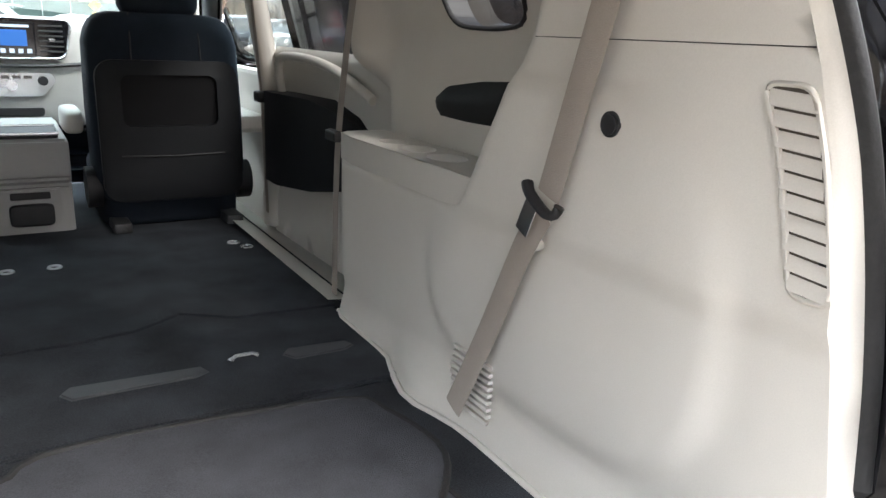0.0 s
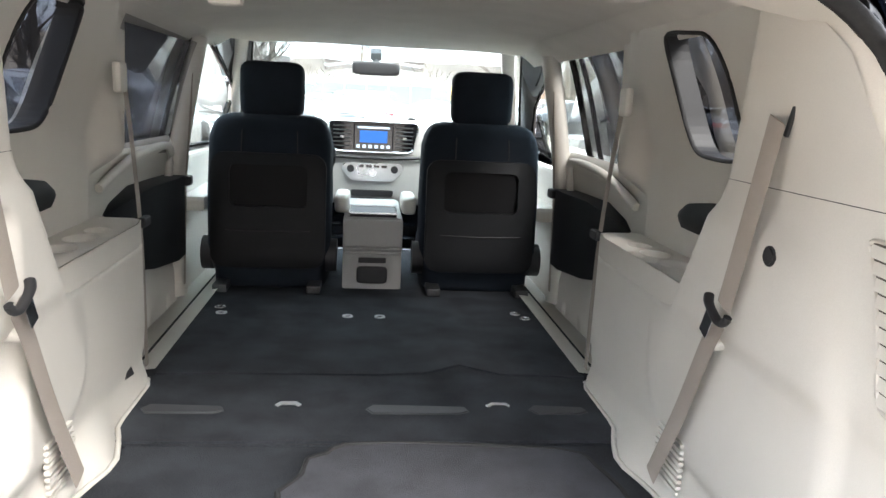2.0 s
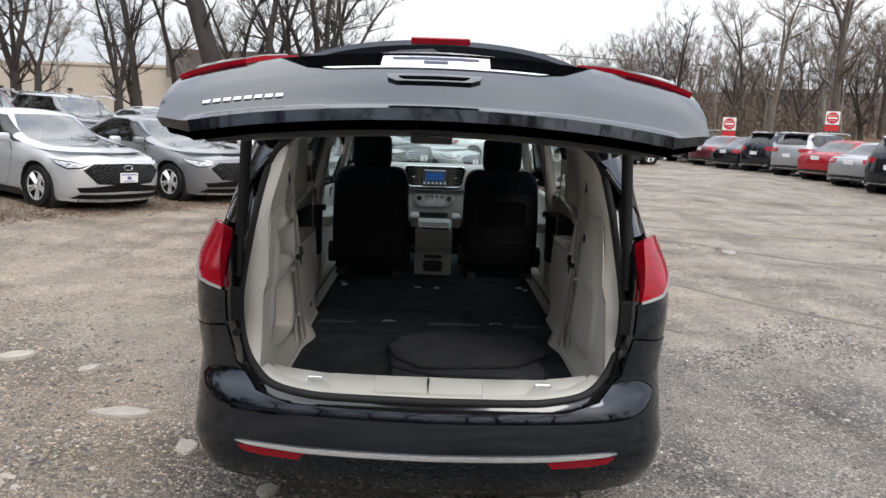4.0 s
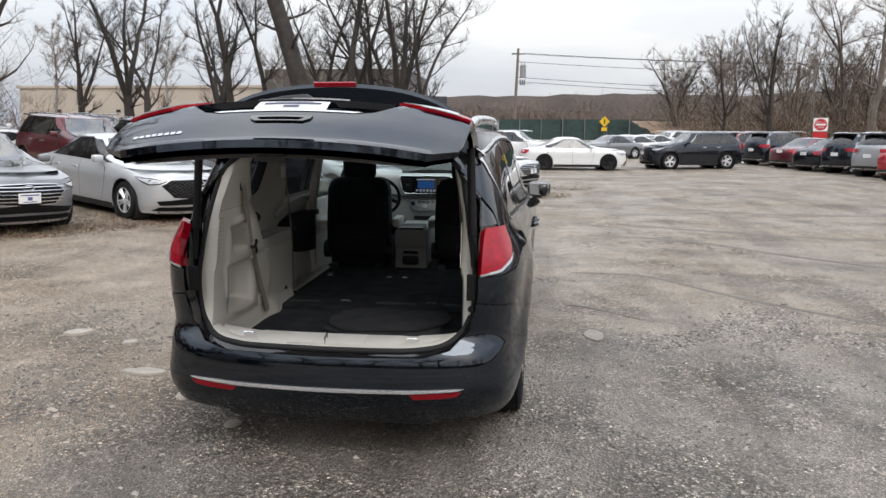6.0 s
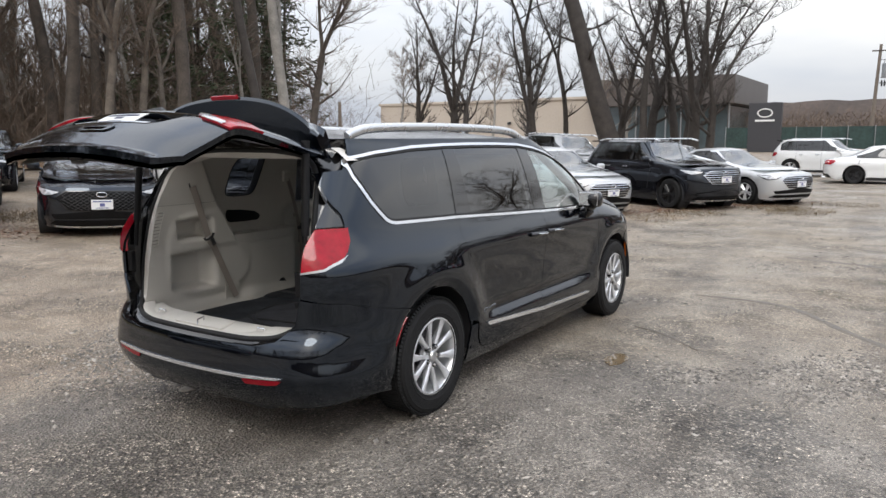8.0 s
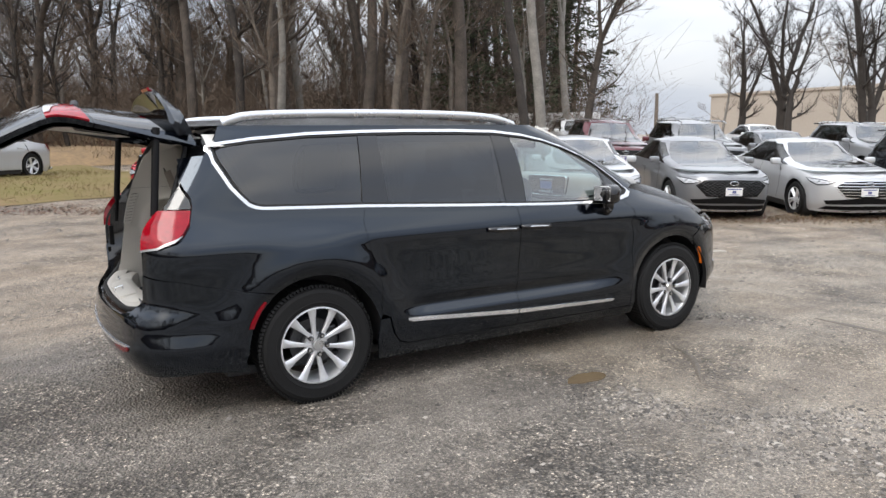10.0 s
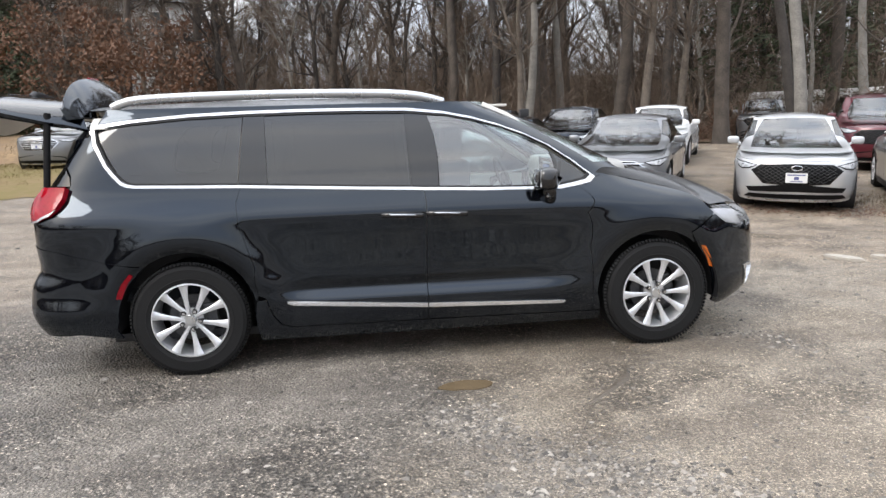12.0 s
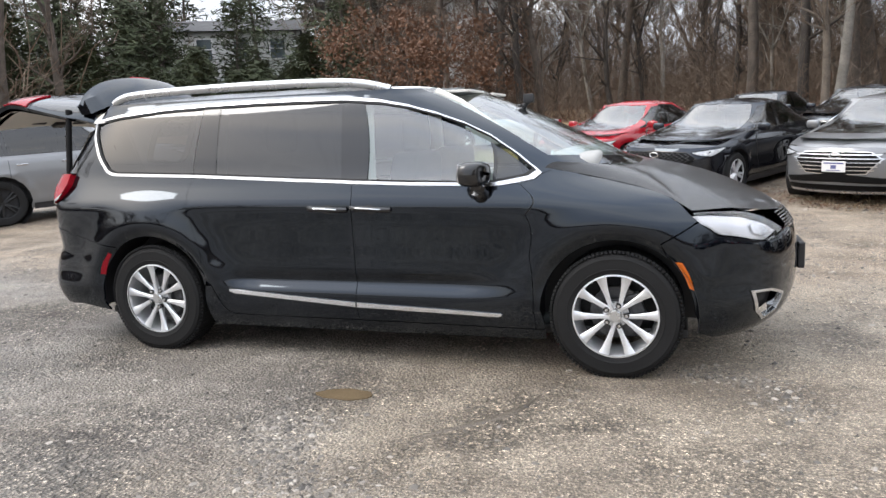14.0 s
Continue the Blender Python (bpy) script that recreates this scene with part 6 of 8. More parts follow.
bezel, rim_line = dash_plate("screen_bezel", [(-.225, 1.088), (.225, 1.088), (.262, 1.258), (-.262, 1.258)], 3.715, .03, BLACK_GLOSS, dash, .04, "gloss black screen surround with chrome edge")
bm = bmesh.new()
tube(bm, [Vector((p.x, 3.684, p.y)) for p in rim_line + rim_line[:1]], .008, seg=6)
part("bezel_edge", bm, CHROME, bezel, "chrome edge", smooth=60)
bm = bmesh.new()
tube(bm, smooth_line([(-.62, 3.72, 1.12), (-.36, 3.70, 1.075), (-.20, 3.69, 1.058), (0, 3.688, 1.053), (.20, 3.69, 1.058), (.36, 3.70, 1.075), (.62, 3.72, 1.12)], .04), .010, seg=6)
part("dash_strip", bm, BLACK_PLASTIC, dash, smooth=60)
for s in (-1, 1):
    for k in range(6):
        bm = bmesh.new()
        box(bm, (s * .176 - .050, 3.676, 1.115 + k * .022), (s * .176 + .046, 3.687, 1.122 + k * .022), .002)
        part("vent_slat", bm, BLACK_PLASTIC, dash)
    bm = bmesh.new()
    box(bm, (s * .176 - .012, 3.670, 1.160), (s * .176 + .012, 3.679, 1.175), .002)
    part("vent_tab", bm, CHROME, dash)


def glow_material(name, col, power):
    m = bpy.data.materials.new(name)
    m.use_nodes = True
    b = m.node_tree.nodes["Principled BSDF"]
    b.inputs["Base Color"].default_value = (*[c * .2 for c in col], 1)
    b.inputs["Emission Color"].default_value, b.inputs["Emission Strength"].default_value = (*col, 1), power
    return m


SCREEN = glow_material("lit_blue_screen", (.03, .16, .55), .14)
ICON = glow_material("lit_icon", (.6, .75, .9), .16)
bm = bmesh.new()
box(bm, (-.112, 3.672, 1.100), (.112, 3.686, 1.244), .006)
screen = part("screen", bm, BLACK_GLOSS, dash, "lit blue touch screen with white icons")
bm = bmesh.new()
box(bm, (-.078, 3.669, 1.140), (.078, 3.673, 1.208), .001)
part("screen_glow", bm, SCREEN, screen, "lit blue panel")
for k in range(6):
    bm = bmesh.new()
    box(bm, (-.095 + k * .034, 3.669, 1.110), (-.076 + k * .034, 3.672, 1.128))
    part("screen_icon", bm, ICON, screen)
bm = bmesh.new()
box(bm, (-.09, 3.669, 1.219), (.09, 3.672, 1.230))
part("screen_icon", bm, ICON, screen)
climate, _ = dash_plate("climate_panel", [(-.12, .920), (.12, .920), (.178, .985), (.165, 1.022), (-.165, 1.022), (-.178, .985)], 3.715, .022, SATIN, dash, .02, "silver climate control panel")
for x, z, r in ((-.125, .990, .022), (.125, .990, .022), (0, .972, .026)):
    bm = bmesh.new()
    rod(bm, (x, 3.70, z), (x, 3.662, z), r, r * .9, 20)
    part("climate_knob", bm, BLACK_PLASTIC if x else CHROME, climate, smooth=40)
for k in range(4):
    bm = bmesh.new()
    box(bm, (-.082 + k * .044, 3.686, .998), (-.050 + k * .044, 3.694, 1.012), .002)
    part("climate_button", bm, BLACK_GLOSS, climate)
for z0, z1 in ((.832, .868), (.768, .812)):
    dash_plate("dash_slot", [(-.118, z0), (.118, z0), (.122, z1), (-.122, z1)], 3.712, .02, BLACK_PLASTIC, dash, .012)
# steering wheel
bm = bmesh.new()
ring = [Vector((.185 * math.cos(a * math.tau / 32), 0, .185 * math.sin(a * math.tau / 32))) for a in range(33)]
tube(bm, ring, .016, seg=8, up=(0, 1, 0))
for a in (200, 340, 270):
    rod(bm, (0, .02, 0), (.17 * math.cos(radians(a)), 0, .17 * math.sin(radians(a))), .018, seg=8)
rod(bm, (0, .03, 0), (0, -.02, 0), .06, .05, 20)
wheel_s = part("steering_wheel", bm, LEATHER, van, "black steering wheel", smooth=50)
wheel_s.matrix_basis = CABIN @ pose(-.40, 3.42, 1.08, 22, 0, 0)
# mirror on the windscreen
bm = bmesh.new()
cushion(bm, (-.125, 3.42, 1.505), (.125, 3.455, 1.575), power=5)
rod(bm, (0, 3.45, 1.55), (0, 3.52, 1.63), .018)
box(bm, (-.03, 3.46, 1.585), (.03, 3.53, 1.645), .01)
seat_in(part("rear_view_mirror", bm, BLACK_PLASTIC, van, smooth=50))
for side in (1, -1):
    bm = bmesh.new()
    box(bm, (side * .36 - .20, 3.02, 1.655), (side * .36 + .20, 3.22, 1.672), .006)
    seat_in(part("sun_visor", bm, HEADLINER, van))


# ---- loose floor mats in the load space ----
def floor_mat(pts, z, turn, label):
    bm = bmesh.new()
    line = [p.to_2d() for p in smooth_line([(x, y, 0) for x, y in pts + pts[:1]], .04)][:-1]
    v2, tris = fill([tuple(p) for p in line], [], .05)
    top = [bm.verts.new((x, y, .010 + .004 * noise.noise((x * 6, y * 6, z * 40)))) for x, y in v2]
    for t in tris:
        bm.faces.new([top[int(i)] for i in t])
    holder = tagged(new("floor_mat"), label, "floor mat", group="loose floor mats")
    bmesh.ops.recalc_face_normals(bm, faces=bm.faces)
    rim = [e for e in bm.edges if len(e.link_faces) == 1]
    got = bmesh.ops.extrude_edge_only(bm, edges=rim)
    for g in got["geom"]:
        if isinstance(g, bmesh.types.BMVert):
            g.co.z = 0
    part("mat_top", bm, MATPILE, holder, smooth=60)
    bm = bmesh.new()
    tube(bm, [Vector((p.x, p.y, .007)) for p in line + line[:1]], .007, seg=6)
    part("edging", bm, RUBBER, holder, smooth=60)
    holder.matrix_basis = pose(0, 0, z, 0, 0, turn)
    return holder


MAT_BIG = [(-.207, .86), (-.165, .93), (-.16, 1.0), (-.12, 1.03), (-.08, 1.075), (.10, 1.085), (.44, 1.055), (.50, .98), (.525, .80), (.40, .63), (.33, .60), (.10, .56), (-.03, .545), (-.09, .60), (-.16, .68)]
MAT_LOW = [(-.17, .42), (-.16, .70), (-.10, .90), (.40, .95), (.50, .70), (.49, .40), (.37, .40), (.35, .52), (.30, .435), (.08, .445), (0, .53), (-.05, .415)]
MAT_MID = [(-.14, .60), (-.10, .95), (.42, .98), (.53, .62), (.48, .42), (.30, .47), (.05, .49)]
floor_mat(MAT_LOW, .548, 0, "charcoal carpet floor mat lying on the load floor")
floor_mat(MAT_MID, .560, 3, "charcoal carpet floor mat in a loose stack")
floor_mat(MAT_BIG, .572, 0, "charcoal carpet floor mat on top of a stack")


# ---- the other parked cars ----
def car_surface(k):
    """A skin like the minivan's from a car's own curves."""
    def at(u, z):
        w = k["half"](z)
        n, er = k["n"], 0.5 ** (1 / k["n"])
        lim = k["side"] / 2
        if abs(u) <= lim:
            eta = u / lim * er
            xi = (1 - abs(eta) ** n) ** (1 / n)
        else:
            xi = er * max(1 - (abs(u) - lim) / k["end"], 0)
            eta = math.copysign((1 - xi ** n) ** (1 / n), u)
        y1 = k["front"](z) - k["bow"] * xi * xi
        y0 = k["rear"](z) + k["bow"] * .7 * xi * xi
        mid = 0
        y = mid + (y1 - mid) * eta if eta > 0 else mid + (mid - y0) * eta
        x = w * xi
        for hub in (k["hub_f"], k["hub_r"]):
            x += .014 * math.exp(-((math.hypot(y - hub, z - k["r"]) - k["r"] * 1.25) / .06) ** 2) * ramp(xi, .8, .97)
        return np.array((x, y, z))
    return at


def car_skin(name, surf, outline, material, parent, holes=(), off=0.0, step=.12, side=1):
    v2, tris = fill(dense(outline, .08), [dense(list(h), .08) for h in holes], step)
    h = .004
    co, no = [], []
    for u, z in v2:
        p = surf(u, z)
        n = np.cross(surf(u + h, z) - surf(u - h, z), surf(u, z + h) - surf(u, z - h))
        n = n / (np.linalg.norm(n) + 1e-12)
        n = n if n[0] * 1 + (n[1] * p[1]) > 0 else -n
        co.append(p + n * off)
        no.append(n)
    co, no = np.array(co), np.array(no)
    p = co[tris]
    flip = (np.cross(p[:, 1] - p[:, 0], p[:, 2] - p[:, 0]) * no[tris[:, 0]]).sum() < 0
    tris = tris[:, ::-1] if flip else tris
    if side < 0:
        co, no, tris = co * (-1, 1, 1), no * (-1, 1, 1), tris[:, ::-1]
    return link_mesh(name, co.tolist(), tris.tolist(), material, parent, normals=no.tolist())


CAR_GLASS = glass("car_glass", (.50, .56, .54), mirror=.20)
CAR_SIDE_GLASS = glass("car_side_glass", (.20, .215, .215), mirror=.08)
LAMP_DARK = mat("dark_lamp_surround", (.010, .010, .011), rough=.12, var=.1)
CAR_GRILLE = mat("dark_grille_mesh", (.006, .006, .007), rough=.6, var=.6, scale=30, fine=60, bump=.6, spec=.2)
CAR_INNER = mat("dark_car_interior", (.02, .02, .022), rough=.8)
LAMP_CLEAR = mat("clear_headlamp", (.80, .82, .85), rough=.12, metal=.3, var=.35, scale=16, fine=40, coat=1.0)
PLATE_INK = mat("plate_ink", (.12, .13, .3), rough=.5)


def simple_wheel(r, rim_mat, parent, m):
    hold = new("wheel")
    hold.parent = parent
    prof = [(r * .64, -.10), (r * .70, -.112), (r * .93, -.105), (r, -.07), (r, .07), (r * .93, .105), (r * .70, .112), (r * .64, .10)]
    bm = bmesh.new()
    rings = [[bm.verts.new((x, q * math.cos(a * math.tau / 28), q * math.sin(a * math.tau / 28))) for q, x in prof] for a in range(28)]
    for a in range(28):
        for j in range(len(prof)):
            bm.faces.new((rings[a][j], rings[a][(j + 1) % 8], rings[(a + 1) % 28][(j + 1) % 8], rings[(a + 1) % 28][j]))
    part("tyre", bm, TYRE, hold, smooth=40)
    bm = bmesh.new()
    rod(bm, (.02, 0, 0), (.05, 0, 0), r * .63, seg=28)
    part("rim_barrel", bm, CAR_INNER, hold)
    bm = bmesh.new()
    for a in range(10):
        t = a * math.tau / 10 + (.16 if a % 2 else -.16)
        rod(bm, (.075, .03 * math.sin(t), .03 * math.cos(t)), (.095, r * .66 * math.sin(t), r * .66 * math.cos(t)), .026, .020, 5)
    rod(bm, (.05, 0, 0), (.09, 0, 0), r * .18, seg=14)
    rr = [Vector((.098, r * .655 * math.cos(a * math.tau / 28), r * .655 * math.sin(a * math.tau / 28))) for a in range(29)]
    tube(bm, rr, .012, seg=5, up=(1, 0, 0))
    part("rim", bm, rim_mat, hold, smooth=40)
    hold.matrix_basis = m
    return hold


def make_car(kind, paint, label, rims=ALLOY, rails=None, slats=False):
    """A parked car with its front towards +y, standing on z = 0: sedan, suv or boxy."""
    suv = kind != "sedan"
    L, W, H = {"sedan": (4.85, 1.86, 1.45), "suv": (4.70, 1.90, 1.70), "boxy": (4.80, 1.92, 1.80)}[kind]
    belt, top = {"sedan": (.93, 1.375), "suv": (1.10, 1.60), "boxy": (1.16, 1.70)}[kind]
    nose = {"sedan": .80, "suv": .98, "boxy": 1.06}[kind]
    wb = {"sedan": 2.82, "suv": 2.75, "boxy": 2.79}[kind]
    r = {"sedan": .335, "suv": .37, "boxy": .40}[kind]
    gap = {"sedan": .16, "suv": .20, "boxy": .26}[kind]
    f, b = L / 2, -L / 2
    k = dict(n=7.0, side=L - 1.2, end=.95, bow=.26 if kind != "boxy" else .14, r=r, hub_f=wb / 2 + .05, hub_r=-wb / 2 + .05)
    k["half"] = curve([gap, gap + .15, .5, .72, belt - .08, belt + .02, (belt + top) / 2, top], [W / 2 - .06, W / 2 - .02, W / 2 - .015, W / 2, W / 2 - .03, W / 2 - .075, W / 2 - .16, W / 2 - .27])
    k["front"] = curve([gap, .35, .55, nose, belt, belt + .08, top], [f - .10, f - .02, f, f - .07, f - .55, f - 1.35, f - (2.15 if kind == "sedan" else 2.0)])
    if kind == "sedan":
        k["rear"] = curve([gap, .35, .6, .88, belt, belt + .04, top], [b + .10, b + .02, b, b + .05, b + .16, b + .55, b + 1.55])
    else:
        k["rear"] = curve([gap, .35, .6, .9, belt, top], [b + .12, b + .02, b, b + .04, b + .08, b + (.42 if kind == "suv" else .22)])
    surf = car_surface(k)
    E = k["side"] / 2 + k["end"]

    def SY(y, z):
        return (solve(lambda u: surf(u, z)[1] - y, -E, E), z)

    def SF(x, z):
        return (solve(lambda u: surf(u, z)[0] - x, k["side"] / 2, E), z) if x > 0 else (E, z)

    def SR(x, z):
        return (-solve(lambda u: surf(-u, z)[0] - x, k["side"] / 2, E), z) if x > 0 else (-E, z)
    car = tagged(new("parked_car"), label, "car")

    def arch_pts(hub):
        return [SY(hub + r * 1.17 * math.cos(radians(a)), max(r + r * 1.17 * math.sin(radians(a)), gap)) for a in range(-20, 201, 20)]
    for side in (1, -1):
        low = [SR(0, gap + .05)] + [SR(W * .4, gap + .04)] + [SY(b + .45, gap)] + arch_pts(k["hub_r"])[::-1] + [SY(0, gap)] + arch_pts(k["hub_f"])[::-1] + [SY(f - .55, gap)] + [SF(W * .4, gap), SF(0, gap)]
        edge = [SF(0, nose), SF(W * .3, nose), SY(f - .50, nose + .01), SY(f - .9, (nose + belt) / 2 + .02), SY(f - 1.30, belt - .02)]
        back = [SY(b + .75, belt - .01), SY(b + .3, belt - .03), SR(W * .3, belt - .04), SR(0, belt - .04)] if kind == "sedan" else [SY(b + .3, belt), SR(W * .35, belt), SR(0, belt)]
        car_skin("body_side", surf, low + edge + back, paint, car, side=side)
        car_skin("sill_cladding", surf, [SY(k["hub_r"] + r * 1.2, gap - .02), SY(k["hub_f"] - r * 1.2, gap - .02), SY(k["hub_f"] - r * 1.2, gap + .09), SY(k["hub_r"] + r * 1.2, gap + .09)], BLACK_PLASTIC, car, off=.006, side=side)
        # greenhouse
        shell = [SR(0, belt - .03), SY(b + .8, belt - .03), SY(0, belt - .03), SY(f - 1.5, belt - .03), SF(.6, belt - .03), SF(0, belt - .03), SF(0, top), SF(.3, top), SY(0, top), SR(.3, top), SR(0, top)]
        yr_w = b + (1.15 if kind == "sedan" else .55)
        side_w = [SY(yr_w, belt + .06), SY(f - 1.55, belt + .035), SY(f - 1.85, belt + .17), SY(f - 2.25, top - .06), SY(0, top - .02), SY(yr_w + (.75 if kind == "sedan" else .2), top - .045), SY(yr_w - .02, belt + .14 if kind == "sedan" else top - .15)]
        front_w = [SF(0, belt + .02), SF(W * .37, belt + .02), SF(W * .33, (belt + top) / 2), SF(W * .27, top - .02), SF(0, top)]
        rear_w = [SR(0, top - .01), SR(W * .26, top - .03), SR(W * .34, belt + .09), SR(0, belt + .08)]
        car_skin("cabin_shell", surf, shell, paint, car, holes=[side_w, front_w, rear_w], side=side)
        car_skin("side_window", surf, side_w, CAR_SIDE_GLASS, car, off=-.004, side=side)
        car_skin("window_trim", surf, inset(side_w, -.014), BLACK_GLOSS, car, holes=[side_w], off=.006, step=.3, side=side)
        yb = -.12 if kind == "sedan" else -.05
        for yy in ([yb] if kind == "sedan" else [yb, b + 1.25]):
            car_skin("door_pillar", surf, [SY(yy - .04, belt + .04), SY(yy + .04, belt + .04), SY(yy + .01, top - .03), SY(yy - .06, top - .03)], BLACK_GLOSS, car, off=.003, side=side)
        car_skin("windscreen", surf, front_w, CAR_GLASS, car, off=-.003, side=side)
        car_skin("rear_window", surf, rear_w, CAR_SIDE_GLASS, car, off=-.003, side=side)
        # door seams and handles
        for yy in (f - 1.75, yb, b + 1.25):
            car_skin("door_seam", surf, [SY(yy, gap + .12), SY(yy + .008, gap + .12), SY(yy + .008, belt), SY(yy, belt)], BLACK_PLASTIC, car, off=.002, step=.3, side=side)
        for yy in (yb - .16, b + 1.45):
            q = surf(*SY(yy, belt - .12))
            bm = bmesh.new()
            box(bm, (side * q[0] - .018, yy - .09, belt - .135), (side * q[0] + .022, yy + .09, belt - .105), .008)
            part("door_handle", bm, CHROME if suv else paint, car)
        # lamps
        hl = [SY(f - .66, nose - .015), SF(W * .40, nose - .03), SF(W * .30, nose - .070), SF(W * .37, nose - .13), SF(W * .43, nose - .145), SY(f - .48, nose - .10)]
        head = car_skin("headlamp", surf, hl, LAMP_DARK, car, off=.005, step=.05, side=side)
        car_skin("lamp_lens", surf, inset(hl, .016), LAMP_CLEAR, head, off=.009, step=.05, side=side)
        wide = .30 if slats else .34
        gr = [SF(0, nose - .05), SF(W * (wide - .07), nose - .065), SF(W * wide, nose - .15), SF(W * (wide - .09), nose - .34), SF(0, nose - .36)]
        grille = car_skin("grille", surf, gr, CAR_GRILLE, car, off=.008, side=side)
        car_skin("grille_frame", surf, [SF(0, nose - .038), SF(W * (wide - .065), nose - .052), SF(W * (wide + .013), nose - .15), SF(W * (wide - .085), nose - .352), SF(0, nose - .374)], CHROME if slats else BLACK_GLOSS, grille, off=.004, side=side)
        if slats:
            for q in range(5):
                z = nose - .10 - q * .052
                # bright bars across the grille
                car_skin("grille_slat", surf, [SF(0, z), SF(W * (.32 - abs(q - 1) * .02), z), SF(W * (.32 - abs(q - 1) * .02), z + .014), SF(0, z + .014)], CHROME, grille, off=.014, step=.3, side=side)
        else:
            # crossing bars of the mesh
            ring = np.array([(surf(*q)[0], q[1]) for q in gr])
            bm = bmesh.new()
            for lean in (1, -1):
                for q in range(-5, 12):
                    xs_ = np.linspace(0, W * .36, 30)
                    zs_ = nose - .20 + lean * .62 * (xs_ - q * .085)
                    ok = inside(xs_, zs_, ring)
                    if ok.sum() >= 3:
                        line = [Vector(surf(*SF(max(x, 1e-4), z)) + np.array((0, .011, 0))) for x, z in zip(xs_[ok][::4], zs_[ok][::4])]
                        if len(line) > 1:
                            tube(bm, [Vector((side * p.x, p.y, p.z)) for p in line], .0045, seg=3)
            part("grille_mesh", bm, STEEL_DARK, grille, smooth=60)
        car_skin("lower_intake", surf, [SF(0, gap + .05), SF(W * .40, gap + .05), SF(W * .36, gap + .12), SF(0, gap + .13)], CAR_GRILLE, car, off=.006, side=side)
        car_skin("bumper_trim", surf, [SF(0, gap + .015), SF(W * .36, gap + .02), SF(W * .36, gap + .045), SF(0, gap + .04)], SATIN, car, off=.012, step=.3, side=side)
        car_skin("corner_intake", surf, [SF(W * .445, gap + .17), SF(W * .36, gap + .15), SF(W * .385, gap + .22), SF(W * .45, gap + .30)], CAR_GRILLE, car, off=.005, side=side)
        tz = .92 if kind == "sedan" else belt - .02
        tl = [SR(W * .22, tz - .03), SR(W * .42, tz - .02), SY(b + .42, tz - .05), SY(b + .38, tz - .11), SR(W * .42, tz - .20), SR(W * .24, tz - .17)]
        car_skin("tail_lamp", surf, tl, RED_LENS, car, off=.008, side=side)
        # door mirror
        bm = bmesh.new()
        q = surf(*SY(f - 1.72, belt))
        cushion(bm, (side * (q[0] + .12) - .10, f - 1.78, belt + .02), (side * (q[0] + .12) + .10, f - 1.66, belt + .15), n=4, power=4)
        rod(bm, (side * (q[0] - .02), f - 1.70, belt + .01), (side * (q[0] + .06), f - 1.71, belt + .06), .022, seg=6)
        part("side_mirror", bm, paint, car, smooth=60)
        # decks
        hood_edge = [surf(*e) for e in edge[::-1]]
        v, q = grid_verts(lambda i, s: Vector((side * hood_edge[i][0] * (1 - s), hood_edge[i][1] * (1 - s) + s * (f - 1.30 + i * .30), hood_edge[i][2] * (1 - s) + s * (belt + .05 - i * (belt + .044 - nose) / 4.0) + (.008 + .006 * i) * math.sin(math.pi * s))), range(5), [j / 6 for j in range(7)])
        link_mesh("bonnet", v, q[::-1] if side < 0 else [t[::-1] for t in q], paint, car)
        if kind == "sedan":
            tr = [surf(*e) for e in back]
            v, q = grid_verts(lambda i, s: Vector((side * tr[i][0] * (1 - s), tr[i][1] * (1 - s) + s * (b + .75 - i * .18), tr[i][2] + s * .02)), range(4), [j / 5 for j in range(6)])
            link_mesh("boot_lid", v, q if side > 0 else [t[::-1] for t in q], paint, car)
        for hub in (k["hub_f"], k["hub_r"]):
            simple_wheel(r, rims, car, pose(side * (W / 2 - .125), hub, r, 20 if hub > 0 else 0, 0, 0 if side > 0 else 180))
            bm = bmesh.new()
            rod(bm, (side * (W / 2 - .03), hub, r), (side * (W / 2 - .35), hub, r), r * 1.2, seg=24)
            bmesh.ops.delete(bm, geom=[fc for fc in bm.faces if len(fc.verts) > 4 and abs(fc.calc_center_median().x) > W / 2 - .1], context="FACES")
            part("wheel_well", bm, CAR_INNER, car, smooth=60)
    # roof
    def roof_pt(i, s):
        xi = abs(s) * .985
        eta = (1 - xi ** k["n"]) ** (1 / k["n"])
        yf = (k["front"](top) - k["bow"] * xi * xi) * eta
        yr = (k["rear"](top) + k["bow"] * .7 * xi * xi) * eta
        t = i / 8
        return Vector((s * .985 * k["half"](top), yr + (yf - yr) * t, top - .003 + (H - top) * (1 - abs(s) ** 2.5) * math.sin(math.pi * t) ** .6 if 0 < i < 8 else top - .003))
    v, q = grid_verts(roof_pt, range(9), [math.copysign(abs(j / 8) ** .7, j) for j in range(-8, 9)])
    link_mesh("roof", v, [t[::-1] for t in q], paint, car)
    if rails is not None:
        for side in (1, -1):
            bm = bmesh.new()
            tube(bm, [(side * (W / 2 - .30), b + .75, top + .03), (side * (W / 2 - .31), b + 1.0, top + .075), (side * (W / 2 - .31), .5, top + .085), (side * (W / 2 - .31), .75, top + .04)], .022, seg=6)
            part("roof_rail", bm, rails, car, smooth=60)
